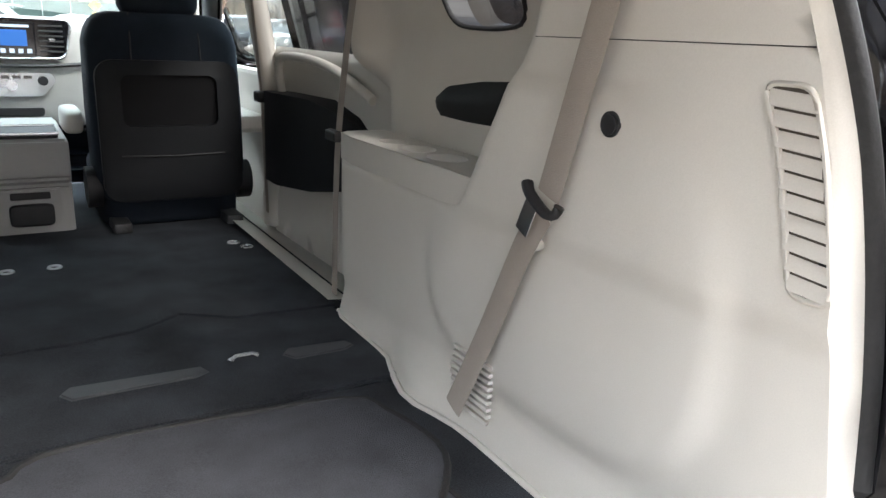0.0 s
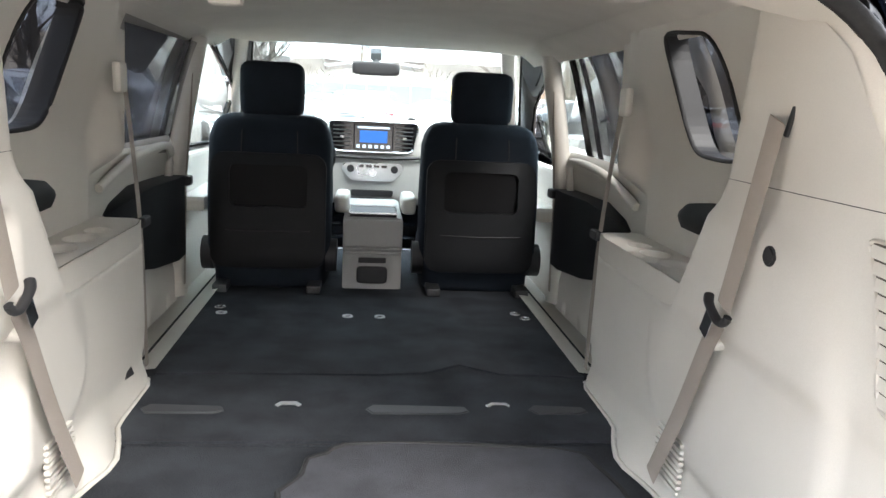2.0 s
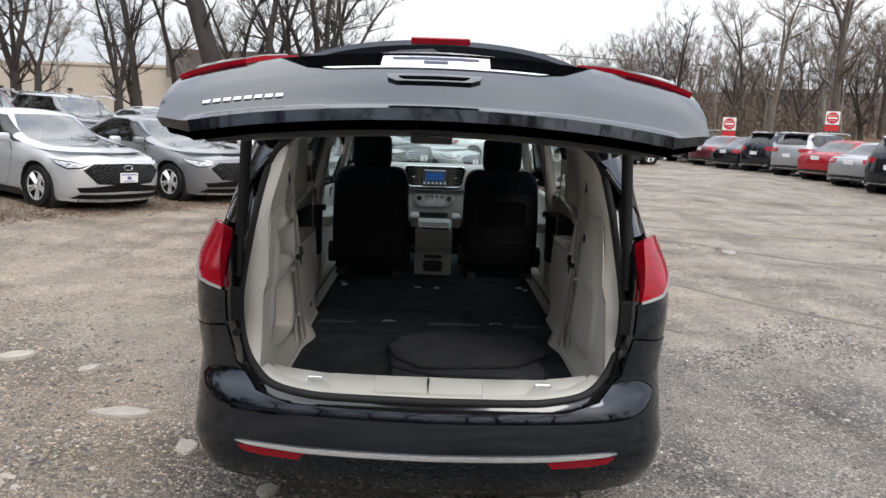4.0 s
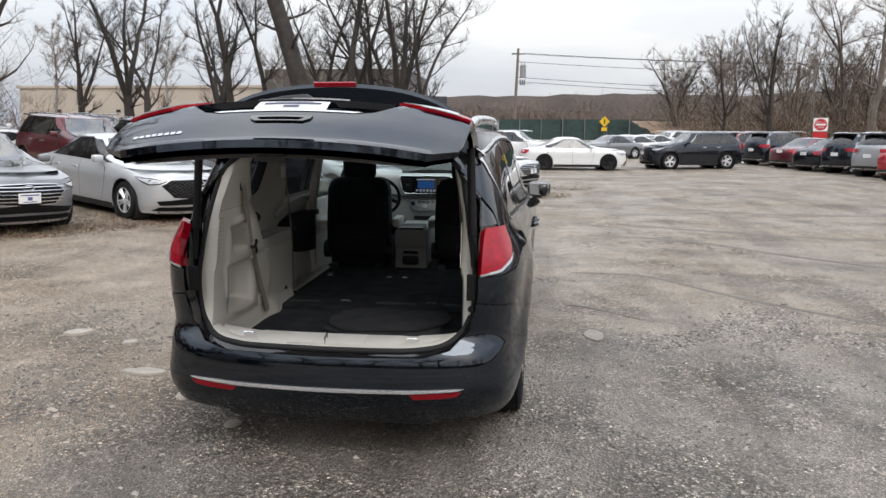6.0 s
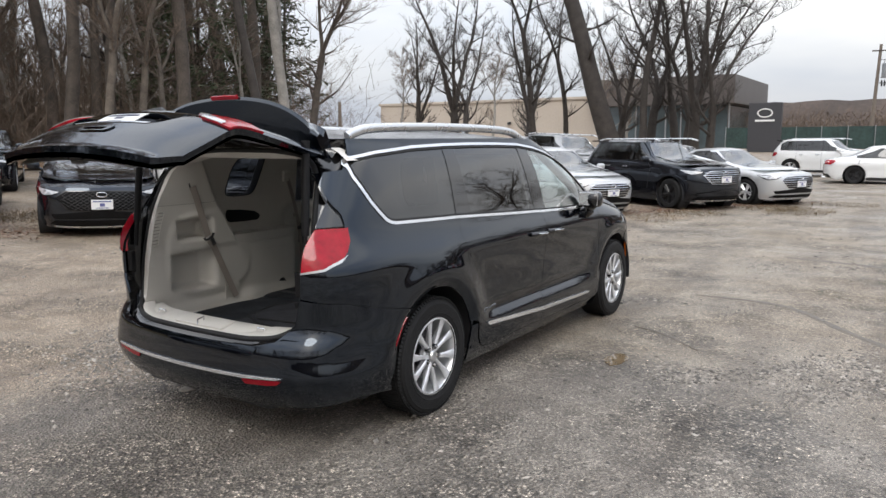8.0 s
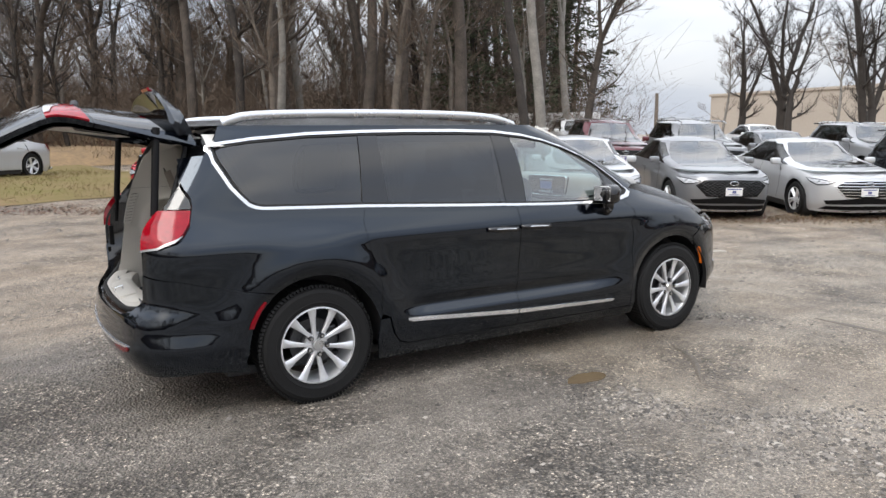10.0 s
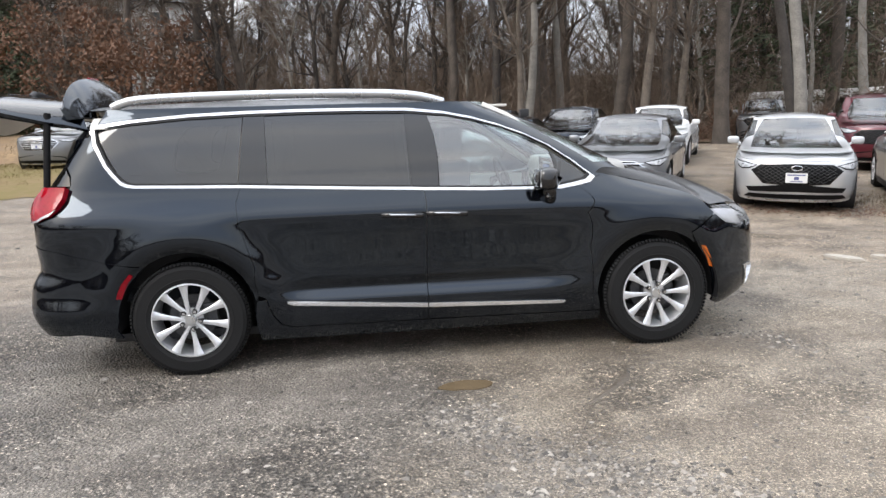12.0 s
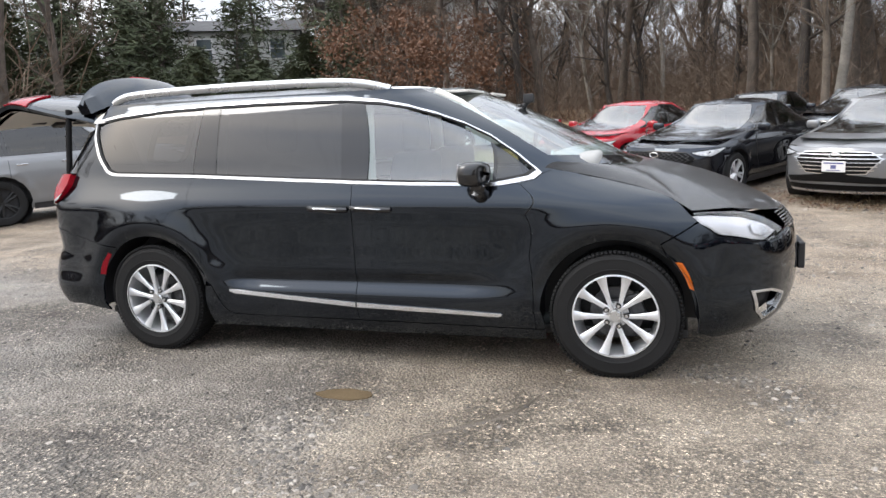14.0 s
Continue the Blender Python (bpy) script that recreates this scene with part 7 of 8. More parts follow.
    # hatch spoiler, bumper guard and tail pipes
    for side in (1, -1):
        car_skin("rear_guard", surf, [SR(0, gap + .06), SR(W * .40, gap + .06), SR(W * .38, gap + .20), SR(0, gap + .22)], BLACK_PLASTIC, car, off=.007, side=side)
        car_skin("rear_strip", surf, [SR(0, gap + .10), SR(W * .34, gap + .10), SR(W * .34, gap + .125), SR(0, gap + .125)], SATIN, car, off=.014, step=.3, side=side)
        bm = bmesh.new()
        rod(bm, (side * W * .30, b + .10, gap + .06), (side * W * .30, b - .02, gap + .06), .04, seg=10)
        part("tail_pipe", bm, CHROME, car, smooth=50)
    if suv:
        bm = bmesh.new()
        yr = k["rear"](top)
        box(bm, (-W * .30, yr - .16, top - .01), (W * .30, yr + .12, top + .03), .014)
        part("hatch_spoiler", bm, BLACK_GLOSS, car)
    # cabin inside
    bm = bmesh.new()
    box(bm, (-W / 2 + .16, b + .6, gap + .1), (W / 2 - .16, f - 1.35, belt - .06), .05)
    for x in (-.38, .38):
        box(bm, (x - .24, -.15, belt - .1), (x + .24, .0, belt + .30), .06)
        box(bm, (x - .12, -.14, belt + .30), (x + .12, -.06, min(belt + .45, top - .03)), .04)
        box(bm, (x - .26, -1.15, belt - .1), (x + .26, -1.0, belt + .22), .06)
    part("cabin_inside", bm, CAR_INNER, car)
    # badge and plate
    q = surf(*SF(0, nose - .10))
    bm = bmesh.new()
    tube(bm, [Vector((.075 * math.cos(a * math.tau / 20), q[1] + .02, nose - .10 + .038 * math.sin(a * math.tau / 20))) for a in range(21)], .008, seg=5, up=(0, 1, 0))
    part("badge", bm, CHROME, car, "plain bright oval badge", smooth=60)
    zp = nose - .25
    q = surf(*SF(0, zp))
    bm = bmesh.new()
    box(bm, (-.155, q[1] + .010, zp - .075), (.155, q[1] + .024, zp + .075), .003)
    plate = part("plate", bm, WHITE_PAINT, car, "white plate with dark bars")
    for z0, z1, x1 in ((.038, .056, .13), (-.03, .02, .035), (-.058, -.046, .09)):
        bm = bmesh.new()
        box(bm, (-x1, q[1] + .024, zp + z0), (x1, q[1] + .027, zp + z1))
        part("print_bar", bm, PLATE_INK, plate)
    q = surf(*SR(0, .78 if kind == "sedan" else .8))
    bm = bmesh.new()
    box(bm, (-.155, q[1] - .024, .72), (.155, q[1] - .008, .86), .003)
    part("rear_plate", bm, WHITE_PAINT, car)
    bm = bmesh.new()
    box(bm, (-W / 2 + .25, b + .35, gap + .02), (W / 2 - .25, f - .45, gap + .12), .02)
    part("underbody", bm, CAR_INNER, car)
    return car


SILVER = car_paint("silver_metallic_paint", (.55, .56, .57), .35)
GREY = car_paint("grey_metallic_paint", (.20, .206, .216), .4)
GREY_MID = car_paint("mid_grey_metallic_paint", (.33, .336, .345), .4)
CAR_BLACK = car_paint("black_car_paint", (.008, .008, .010))
WHITE = car_paint("white_car_paint", (.72, .73, .73))
RED = car_paint("red_car_paint", (.33, .010, .018))
MAROON = car_paint("maroon_car_paint", (.10, .012, .020), .3)
BLACK_RIM = mat("black_alloy", (.02, .02, .021), rough=.3, metal=.5)
PAINTS = dict(silver=(SILVER, "silver"), grey=(GREY, "dark grey"), mid=(GREY_MID, "mid grey"), black=(CAR_BLACK, "black"), white=(WHITE, "white"), red=(RED, "bright red"), maroon=(MAROON, "maroon"))
masters = {}


def park(kind, paint, front, heading, rims=None, note="parked on wet gravel", slats=False, group="parked cars"):
    """A car with the middle of its nose at the given place, pointing along heading."""
    h = Vector(heading).normalized()
    half = {"sedan": 4.85, "suv": 4.70, "boxy": 4.80}[kind] / 2
    x, y = front[0] - h.x * half, front[1] - h.y * half
    fwd, aside = Vector((h.x, h.y, 0)), Vector((h.y, -h.x, 0))
    level = lambda p: ground_z(p.x, p.y)
    c = Vector((x, y, 0))
    fwd.z = (level(c + fwd * 1.4) - level(c - fwd * 1.4)) / 2.8
    aside.z = (level(c + aside * .8) - level(c - aside * .8)) / 1.6
    up = aside.cross(fwd).normalized()
    m = Matrix((aside.normalized(), fwd.normalized(), up)).transposed().to_4x4()
    m.translation = (x, y, sum(level(c + fwd * a + aside * b) for a in (-1.4, 1.4) for b in (-.8, .8)) / 4)
    key = (kind, paint, rims, slats)
    word = {"sedan": "sedan", "suv": "crossover", "boxy": "boxy off-road wagon"}[kind]
    if key in masters:
        car = copy_thing(masters[key], m)
    else:
        rim_mat = {None: ALLOY, "black": BLACK_RIM}[rims]
        car = make_car(kind, PAINTS[paint][0], "", rim_mat, rails=(SATIN if kind != "sedan" else None), slats=slats)
        car.matrix_basis = m
        masters[key] = car
    tagged(car, f"{PAINTS[paint][1]} {word} {note}", "car", group=group)
    return car


ROW = (.86, -.5)
# the near row beside the van, noses towards it
for kind, paint, x, y, rims, note, sl in (
        ("sedan", "silver", -5.0, 9.0, None, "with a dark mesh grille, nose to the lane", False),
        ("sedan", "grey", -3.75, 11.1, None, "with a honeycomb grille, nose to the lane", False),
        ("sedan", "silver", -2.45, 13.25, None, "with a barred chrome grille, nose to the lane", True),
        ("suv", "black", -.60, 15.85, "black", "with dark wheels, nose to the lane", True),
        ("sedan", "silver", .75, 18.0, None, "with a barred chrome grille, nose to the lane", True),
        ("sedan", "grey", -6.45, 6.5, None, "with a barred chrome grille, nose to the lane", True),
        ("sedan", "black", -7.3, 4.05, None, "with a honeycomb grille, nose to the lane", False),
        ("sedan", "red", -9.3, 2.2, "black", "with black wheels, nose to the lane", False)):
    park(kind, paint, (x, y), ROW, rims, note, sl, group="near row of parked cars")
# the rows behind it
for kind, paint, x, y in (("sedan", "black", -14.2, 5.2), ("sedan", "black", -13.0, 7.4), ("sedan", "white", -11.9, 9.5), ("suv", "maroon", -9.3, 13.9), ("suv", "grey", -8.0, 16.2), ("sedan", "grey", -6.7, 18.3), ("suv", "mid", -5.3, 20.6), ("sedan", "white", -3.9, 22.8), ("sedan", "silver", -2.6, 25.0)):
    park(kind, paint, (x, y), ROW, None, "in the second row", group="second row of parked cars")
for kind, paint, x, y in (("suv", "black", -15.5, 24.5), ("sedan", "white", -13.5, 27.0), ("suv", "white", -18.0, 20.5), ("sedan", "silver", -11.4, 30), ("suv", "grey", -20.5, 17.6)):
    park(kind, paint, (x, y), ROW, None, "in the third row", group="third row of parked cars")
# across the lane
park("sedan", "white", (4.7, 30.9), (1, .12), "black", "standing across the end of the row", group="far parked cars")
park("suv", "white", (1.9, 34.6), (1, -.15), None, "standing behind a white sedan", group="far parked cars")
park("suv", "black", (5.5, 31.6), (-.956, -.294), None, "standing across the far side of the lot", group="far parked cars")
for i, (kind, paint) in enumerate((("sedan", "grey"), ("sedan", "white"), ("sedan", "silver"), ("suv", "white"), ("sedan", "black"), ("sedan", "white"), ("sedan", "silver"), ("sedan", "white"))):
    park(kind, paint, (3.0 + 1.9 * (i % 5) * .9 + (i // 5) * 1.5, 42 + 3.1 * (i % 5) + 6 * (i // 5)), (-.80, -.60), None, "in a far row across the lot", group="far parked cars")
for kind, paint, x, y in (("suv", "grey", 12.6, 15.6), ("suv", "black", 12.5, 18.6), ("sedan", "mid", 12.8, 21.2), ("sedan", "red", 12.9, 23.6), ("suv", "mid", 12.9, 26.0), ("suv", "black", 12.7, 28.6), ("sedan", "black", 12.4, 31.0), ("sedan", "maroon", 12.1, 33.4), ("suv", "black", 11.4, 36.0), ("suv", "maroon", 10.6, 38.8)):
    h = Vector((.84, .54, 0))
    park(kind, paint, (x + h.x * 4.7, y + h.y * 4.7), h, None, "with its tail to the lane", group="right row of parked cars")
# behind the van on the other side, nose towards the near row
park("boxy", "grey", (-8.4, -5.6), (-.86, .5), "black", "on black off-road wheels", group="parked cars")
for kind, paint, spot, head in (("sedan", "silver", (-15.6, -2.9), (.72, -.70)), ("suv", "grey", (-17.0, -6.7), (.95, -.20))):
    park(kind, paint, spot, head, None, "standing on the grass verge", kind == "suv", group="cars on the verge")


# ---- trees ----
BARK = mat("grey_brown_bark", (.205, .172, .142), rough=.9, var=.35, scale=2.5, fine=30, bump=.8)
BARK_DARK = mat("dark_wet_bark", (.115, .094, .078), rough=.9, var=.35, scale=2.5, fine=30, bump=.8)
BARK_PALE = mat("pale_bark", (.30, .28, .25), rough=.9, var=.3, scale=3, fine=30, bump=.6)
BARK_WET = mat("dark_soaked_bark", (.060, .050, .043), rough=.85, var=.35, scale=2.5, fine=30, bump=.8)
TWIG_DARK = mat("dark_twigs", (.055, .046, .040), rough=.9, var=.3, scale=1.5)
TWIG = mat("brown_twigs", (.205, .152, .112), rough=.95, var=.3, scale=1.5)
RUSSET = mat("russet_dead_leaves", (.20, .105, .062), rough=.85, var=.35, scale=1.2, fine=9)
STRAW = mat("dry_straw_grass", (.22, .16, .09), rough=.95, var=.35, scale=.7, fine=12)
NEEDLE = mat("dark_green_needles", (.080, .100, .048), rough=.85, var=.4, scale=.8, fine=14)


def limb(verts, faces, p, d, length, r0, r1, rng, seg, sides, bend):
    """Adds one tapering, wandering limb to the lists; returns points along it with directions."""
    pts = []
    base = len(verts)
    p, d = Vector(p), Vector(d).normalized()
    for i in range(seg + 1):
        t = i / seg
        r = r0 + (r1 - r0) * t
        s = d.orthogonal().normalized()
        q = d.cross(s)
        for k in range(sides):
            a = k * math.tau / sides
            verts.append(p + r * (math.cos(a) * s + math.sin(a) * q))
        pts.append((p.copy(), d.copy(), r))
        if i < seg:
            d = (d + Vector((rng.uniform(-bend, bend), rng.uniform(-bend, bend), rng.uniform(-bend * .5, bend * .8)))).normalized()
            p = p + d * (length / seg)
    for i in range(seg):
        for k in range(sides):
            a, b = base + i * sides + k, base + i * sides + (k + 1) % sides
            faces.append((a, b, b + sides, a + sides))
    return pts


def bare_tree(seed, height, r, lean=(0, 0), low=.28, limbs=12, bark=BARK, spread=.9, fine=True, fork=None, twig=None):
    """A leafless tree: a trunk that forks into leaders, limbs, branches, twigs and shoots."""
    rng = random.Random(seed)
    tree = new("bare_tree")
    tv, tf, cv, cf = [], [], [], []

    def off(d, k, up):
        return (d + Vector((rng.uniform(-k, k), rng.uniform(-k, k), up))).normalized()

    fork = fork or rng.uniform(.40, .60)
    trunk = limb(tv, tf, (0, 0, -.2), (lean[0], lean[1], 1), height * fork, r, r * .66, rng, 9, 9, .06)
    for i in range(9):
        tv[i] = tv[i] + Vector((tv[i].x * .4, tv[i].y * .4, 0))
    stems = [(trunk, low / fork, 1.0)]
    p, d, rr = trunk[-1]
    n_lead = rng.choice((2, 2, 3))
    a0 = rng.uniform(0, math.tau)
    for j in range(n_lead):
        a = a0 + j * math.tau / n_lead + rng.uniform(-.5, .5)
        k = rng.uniform(.18, .50)
        stems.append((limb(tv, tf, p, d + Vector((math.cos(a) * k, math.sin(a) * k, 0)), height * (1 - fork) * rng.uniform(.8, 1.05), rr * rng.uniform(.6, .85), .02, rng, 9, 7, .12), .1, .8))
    for line, start, size in stems:
        count = limbs if line is not trunk else max(2, int(limbs * .4))
        for j in range(count):
            t = start + (.97 - start) * (j + rng.random()) / count
            if t > .97:
                continue
            i = min(int(t * 9), 8)
            p, d, rr = line[i]
            p = p.lerp(line[i + 1][0], rng.random())
            a = rng.uniform(0, math.tau)
            dirn = Vector((math.cos(a) * spread, math.sin(a) * spread, rng.uniform(-.05, .75))) + d * .25
            ln = height * rng.uniform(.13, .30) * (1.15 - .55 * t) * size
            b = limb(tv, tf, p, dirn, ln, min(max(rr * .42, .022), .13), .010, rng, 8, 5, .24)
            for q in range(7):
                p2, d2, r2 = b[rng.randint(1, 8)]
                b2 = limb(cv, cf, p2, off(d2, .9, rng.uniform(-.25, .7)), ln * rng.uniform(.22, .48), max(r2 * .5, .011), .006, rng, 5, 4, .28)
                for w in range(5 if fine else 3):
                    p3, d3, _ = b2[rng.randint(1, 5)]
                    b3 = limb(cv, cf, p3, off(d3, .9, rng.uniform(-.3, .6)), ln * rng.uniform(.10, .24), .0075, .004, rng, 3, 3, .28)
                    for x in range(3 if fine else 0):
                        p4, d4, _ = b3[rng.randint(0, 3)]
                        limb(cv, cf, p4, off(d4, .9, rng.uniform(-.3, .6)), ln * rng.uniform(.05, .12), .005, .003, rng, 2, 3, .25)
    link_mesh("trunk", tv, tf, bark, tree)
    link_mesh("crown", cv, cf, twig or TWIG, tree)
    return tree


def plant(master, x, y, s=1.0, turn=0.0, label="", group="", tilt=(0, 0)):
    ob = copy_thing(master, pose(x, y, ground_z(x, y) - .05 if abs(x) < 60 and abs(y) < 60 else 0, tilt[0], tilt[1], turn) @ Matrix.Diagonal((*[s / master.scale.x] * 3, 1)))
    return tagged(ob, label or "tall leafless tree with a grey-brown trunk", "tree", group=group)


# single trees beyond the rows
tree_kinds = [bare_tree(11, 15, .30, low=.30, limbs=13), bare_tree(23, 17, .27, low=.42, limbs=12, bark=BARK_DARK), bare_tree(31, 13, .20, low=.35, limbs=12), bare_tree(47, 18, .34, low=.25, limbs=15, bark=BARK_DARK), bare_tree(53, 11, .15, low=.2, limbs=14, bark=BARK_PALE), bare_tree(67, 16, .22, low=.5, limbs=11, bark=BARK_PALE), bare_tree(101, 13, .40, low=.20, limbs=11, bark=BARK_WET, fork=.25, twig=TWIG_DARK), bare_tree(113, 12, .27, low=.20, limbs=10, bark=BARK_WET, fork=.33, twig=TWIG_DARK), bare_tree(127, 17, .24, low=.2, limbs=13, bark=BARK_WET, fork=.5, twig=TWIG_DARK)]
used = set()


def put_tree(k, x, y, s=1.0, turn=0.0, label="", group="", tilt=(0, 0)):
    if k in used:
        return plant(tree_kinds[k], x, y, s, turn, label, group, tilt)
    used.add(k)
    tree_kinds[k].matrix_basis = pose(x, y, ground_z(x, y) - .05 if abs(x) < 60 and abs(y) < 60 else 0, tilt[0], tilt[1], turn) @ Matrix.Diagonal((s, s, s, 1))
    return tagged(tree_kinds[k], label or "tall leafless tree with a grey-brown trunk", "tree", group=group)


put_tree(6, -38, 62.7, 1.5, 20, "massive leafless tree with wide-spreading dark limbs")
leaning = bare_tree(77, 20, .62, lean=(-.32, .10), low=.30, limbs=12, bark=BARK_WET, twig=TWIG_DARK)
tagged(leaning, "thick leafless tree leaning to one side", "tree")
leaning.matrix_basis = pose(-11.4, 38.2, 0)
for k, x, y, s, turn in ((8, -18, 41, 1.0, 0), (8, -16.4, 42.5, .8, 40), (7, -19.6, 44, .9, 110), (6, -6.7, 35.6, .95, 30), (7, -5.1, 32.2, .85, 200), (7, -8.6, 40, 1.1, 70), (6, -7.6, 37.8, .85, 140), (8, -9.6, 36.6, .95, 250), (7, -10.6, 41, 1.2, 300), (6, -14, 45, .9, 90), (6, -26, 56, 1.1, 200), (7, -30, 52, 1.2, 10), (6, -48, 70, 1.3, 70)):
    put_tree(k, x, y, s, turn, group="trees along the lot")
for seed, x, y, tall, bark, note in ((211, -16.8, 16.6, 15, BARK_WET, "dark-barked"), (223, -14.2, 15.1, 14, BARK_PALE, "pale-barked")):
    slim = bare_tree(seed, tall, .19, lean=(.05, 0), low=.45, limbs=6, bark=bark, spread=.4, fork=.6)
    slim.matrix_basis = pose(x, y, -.05, 0, 0, seed)
    tagged(slim, note + " slim leafless tree beside the rows", "tree")
for k, x, y, s in ((4, -58, 80, 1.3), (4, -34, 95, 1.2), (4, -48, 88, 1.4), (4, -22, 70, 1.0)):
    put_tree(k, x, y, s, x * 7, "small round-crowned leafless tree far off", group="far trees")

# the wood on the van's left side
rng = random.Random(5)
edge_a, edge_b = Vector((-19, 19)), Vector((-52, -24))
along_e = (edge_b - edge_a).normalized()
deep_e = Vector((-along_e.y, along_e.x))
if deep_e.x > 0:
    deep_e = -deep_e
for i in range(150):
    d = rng.random() ** 1.3 * 34
    t = rng.uniform(-3, (edge_b - edge_a).length + 6)
    p = edge_a + along_e * t + deep_e * d
    k = rng.choice((1, 1, 8, 5, 2, 3, 8, 4, 3))
    put_tree(k, p.x, p.y, rng.uniform(.55, 1.15), rng.uniform(0, 360), group="trees of the wood", tilt=(rng.uniform(-6, 6), rng.uniform(-6, 6)), label=("dark" if k in (1, 3) else "grey-brown") + " leafless woodland tree")
for x, y, s, k in ((-28.5, 7, .9, 1), (-24.6, 9.6, .9, 5), (-27, 10.6, .9, 3), (-23.8, 9.2, .8, 2), (-40.3, -6.4, 1.0, 3), (-39.7, -10, 1.0, 1), (-20.5, 16.0, 1.05, 1), (-22.0, 13.6, .95, 2)):
    put_tree(k, x, y, s, x * 11, group="trees at the wood's edge", label="leafless tree at the edge of the wood")
# the wood across the lot
for i in range(90):
    x = rng.uniform(16, 80)
    y = 78 + rng.random() ** 1.4 * 26 - .10 * x
    k = rng.choice((1, 2, 7, 5, 6, 2))
    put_tree(k, x, y, rng.uniform(.75, 1.15), rng.uniform(0, 360), group="trees of the far wood", label="leafless tree of the far wood")
for x, y, s, k in ((18.5, 74, .95, 7), (22, 70, 1.05, 6), (33, 62, 1.2, 3), (29, 66, 1.1, 0)):
    put_tree(k, x, y, s, x * 9, group="trees of the far wood", label="leafless tree of the far wood")


def brush(name, centres, n, size, material, seed, label, height=1.0):
    """Thicket of thin stems and shoots over many centres, one mesh."""
    rr = random.Random(seed)
    v, f = [], []
    for cx, cy, cz, rad, hh in centres:
        for _ in range(n):
            a, q = rr.uniform(0, math.tau), rad * rr.random() ** .5
            p = Vector((cx + q * math.cos(a), cy + q * math.sin(a), cz))
            p.z += ground_z(p.x, p.y) if abs(p.x) < 60 and abs(p.y) < 60 else 0
            d = Vector((rr.uniform(-.8, .8), rr.uniform(-.8, .8), 1)).normalized()
            for s in range(6):
                e = p + d * hh * rr.uniform(.08, .24)
                w = Vector((rr.uniform(-1, 1), rr.uniform(-1, 1), 0)).normalized() * size
                k = len(v)
                v.extend([p - w, p + w, e + w * .6, e - w * .6])
                f.append((k, k + 1, k + 2, k + 3))
                p = e
                d = (d + Vector((rr.uniform(-1, 1), rr.uniform(-1, 1), rr.uniform(-.5, .35)))).normalized()
    return tagged(link_mesh(name, v, f, material, smooth=False), label, "undergrowth", kind="stuff")


spots = []
for i in range(170):
    t, d = rng.uniform(-4, 62), rng.random() ** 1.5 * 24
    p = edge_a + along_e * t + deep_e * (d + .5)
    spots.append((p.x, p.y, 0, rng.uniform(1.2, 2.6), rng.uniform(2.0, 5.5)))
for i in range(150):
    t, d = rng.uniform(-4, 64), 2 + rng.random() * 30
    p = edge_a + along_e * t + deep_e * d
    spots.append((p.x, p.y, 0, rng.uniform(1.5, 3.2), rng.uniform(6.0, 11)))
brush("thicket", spots, 105, .010, TWIG, 8, "tangled brown thicket under the trees")
spots2 = [(s[0], s[1], .1, s[3], min(s[4], 5) * .42) for s in spots[:170]]
brush("dead_bracken", spots2, 70, .022, RUSSET, 9, "russet dead undergrowth at the wood's edge")
spots3 = [(rng.uniform(15, 84), 70 + rng.uniform(0, 26), 0, 2.8, rng.uniform(3.5, 10)) for i in range(150)]
brush("far_thicket", spots3, 80, .022, TWIG, 10, "brown thicket under the far wood")
spots4 = [(rng.uniform(2, 70), 62 + rng.uniform(0, 8), 0, 2.2, rng.uniform(.6, 1.6)) for i in range(60)]
brush("dry_grass_bank", spots4, 70, .02, STRAW, 12, "straw-coloured grass bank")


def leafy(name, seed, n, rx, rz, zc, leaf, material, label, x, y):
    """A tree that keeps its dead leaves: trunk, limbs and many small leaf blades."""
    tree = bare_tree(seed, zc * 1.7, .24, low=.2, limbs=14, fine=False)
    tree.name = name
    rr = random.Random(seed)
    v, f = [], []
    clumps = []
    for _ in range(60):
        a, b = rr.uniform(0, math.tau), rr.uniform(-1, 1)
        q = rr.random() ** .4
        clumps.append(Vector((rx * q * math.cos(a) * (1 - b * b * .4), rx * q * math.sin(a) * (1 - b * b * .4), zc + rz * b)))
    for _ in range(n):
        c = rr.choice(clumps) + Vector((rr.gauss(0, .45), rr.gauss(0, .45), rr.gauss(0, .35)))
        s, q = Vector((rr.uniform(-1, 1), rr.uniform(-1, 1), rr.uniform(-1, 1))).normalized(), Vector((rr.uniform(-1, 1), rr.uniform(-1, 1), rr.uniform(-1, .3))).normalized()
        k = len(v)
        v.extend([c - s * leaf * .5, c + q * leaf * .35 - s * leaf * .1, c + s * leaf * .6, c - q * leaf * .3])
        f.append((k, k + 1, k + 2, k + 3))
    link_mesh("leaves", v, f, material, tree, smooth=False)
    tree.matrix_basis = pose(x, y, 0)
    return tagged(tree, label, "tree")


leafy("oak_tree", 91, 5200, 4.2, 3.2, 5.2, .22, RUSSET, "oak still holding its russet dead leaves", -38.5, -13.5)
leafy("oak_tree", 92, 4200, 3.6, 2.6, 4.6, .22, RUSSET, "oak still holding its russet dead leaves", -36.0, -8.6)
leafy("oak_tree", 93, 3000, 3.2, 2.4, 5.6, .22, RUSSET, "oak still holding its russet dead leaves", -43.0, -7.0)


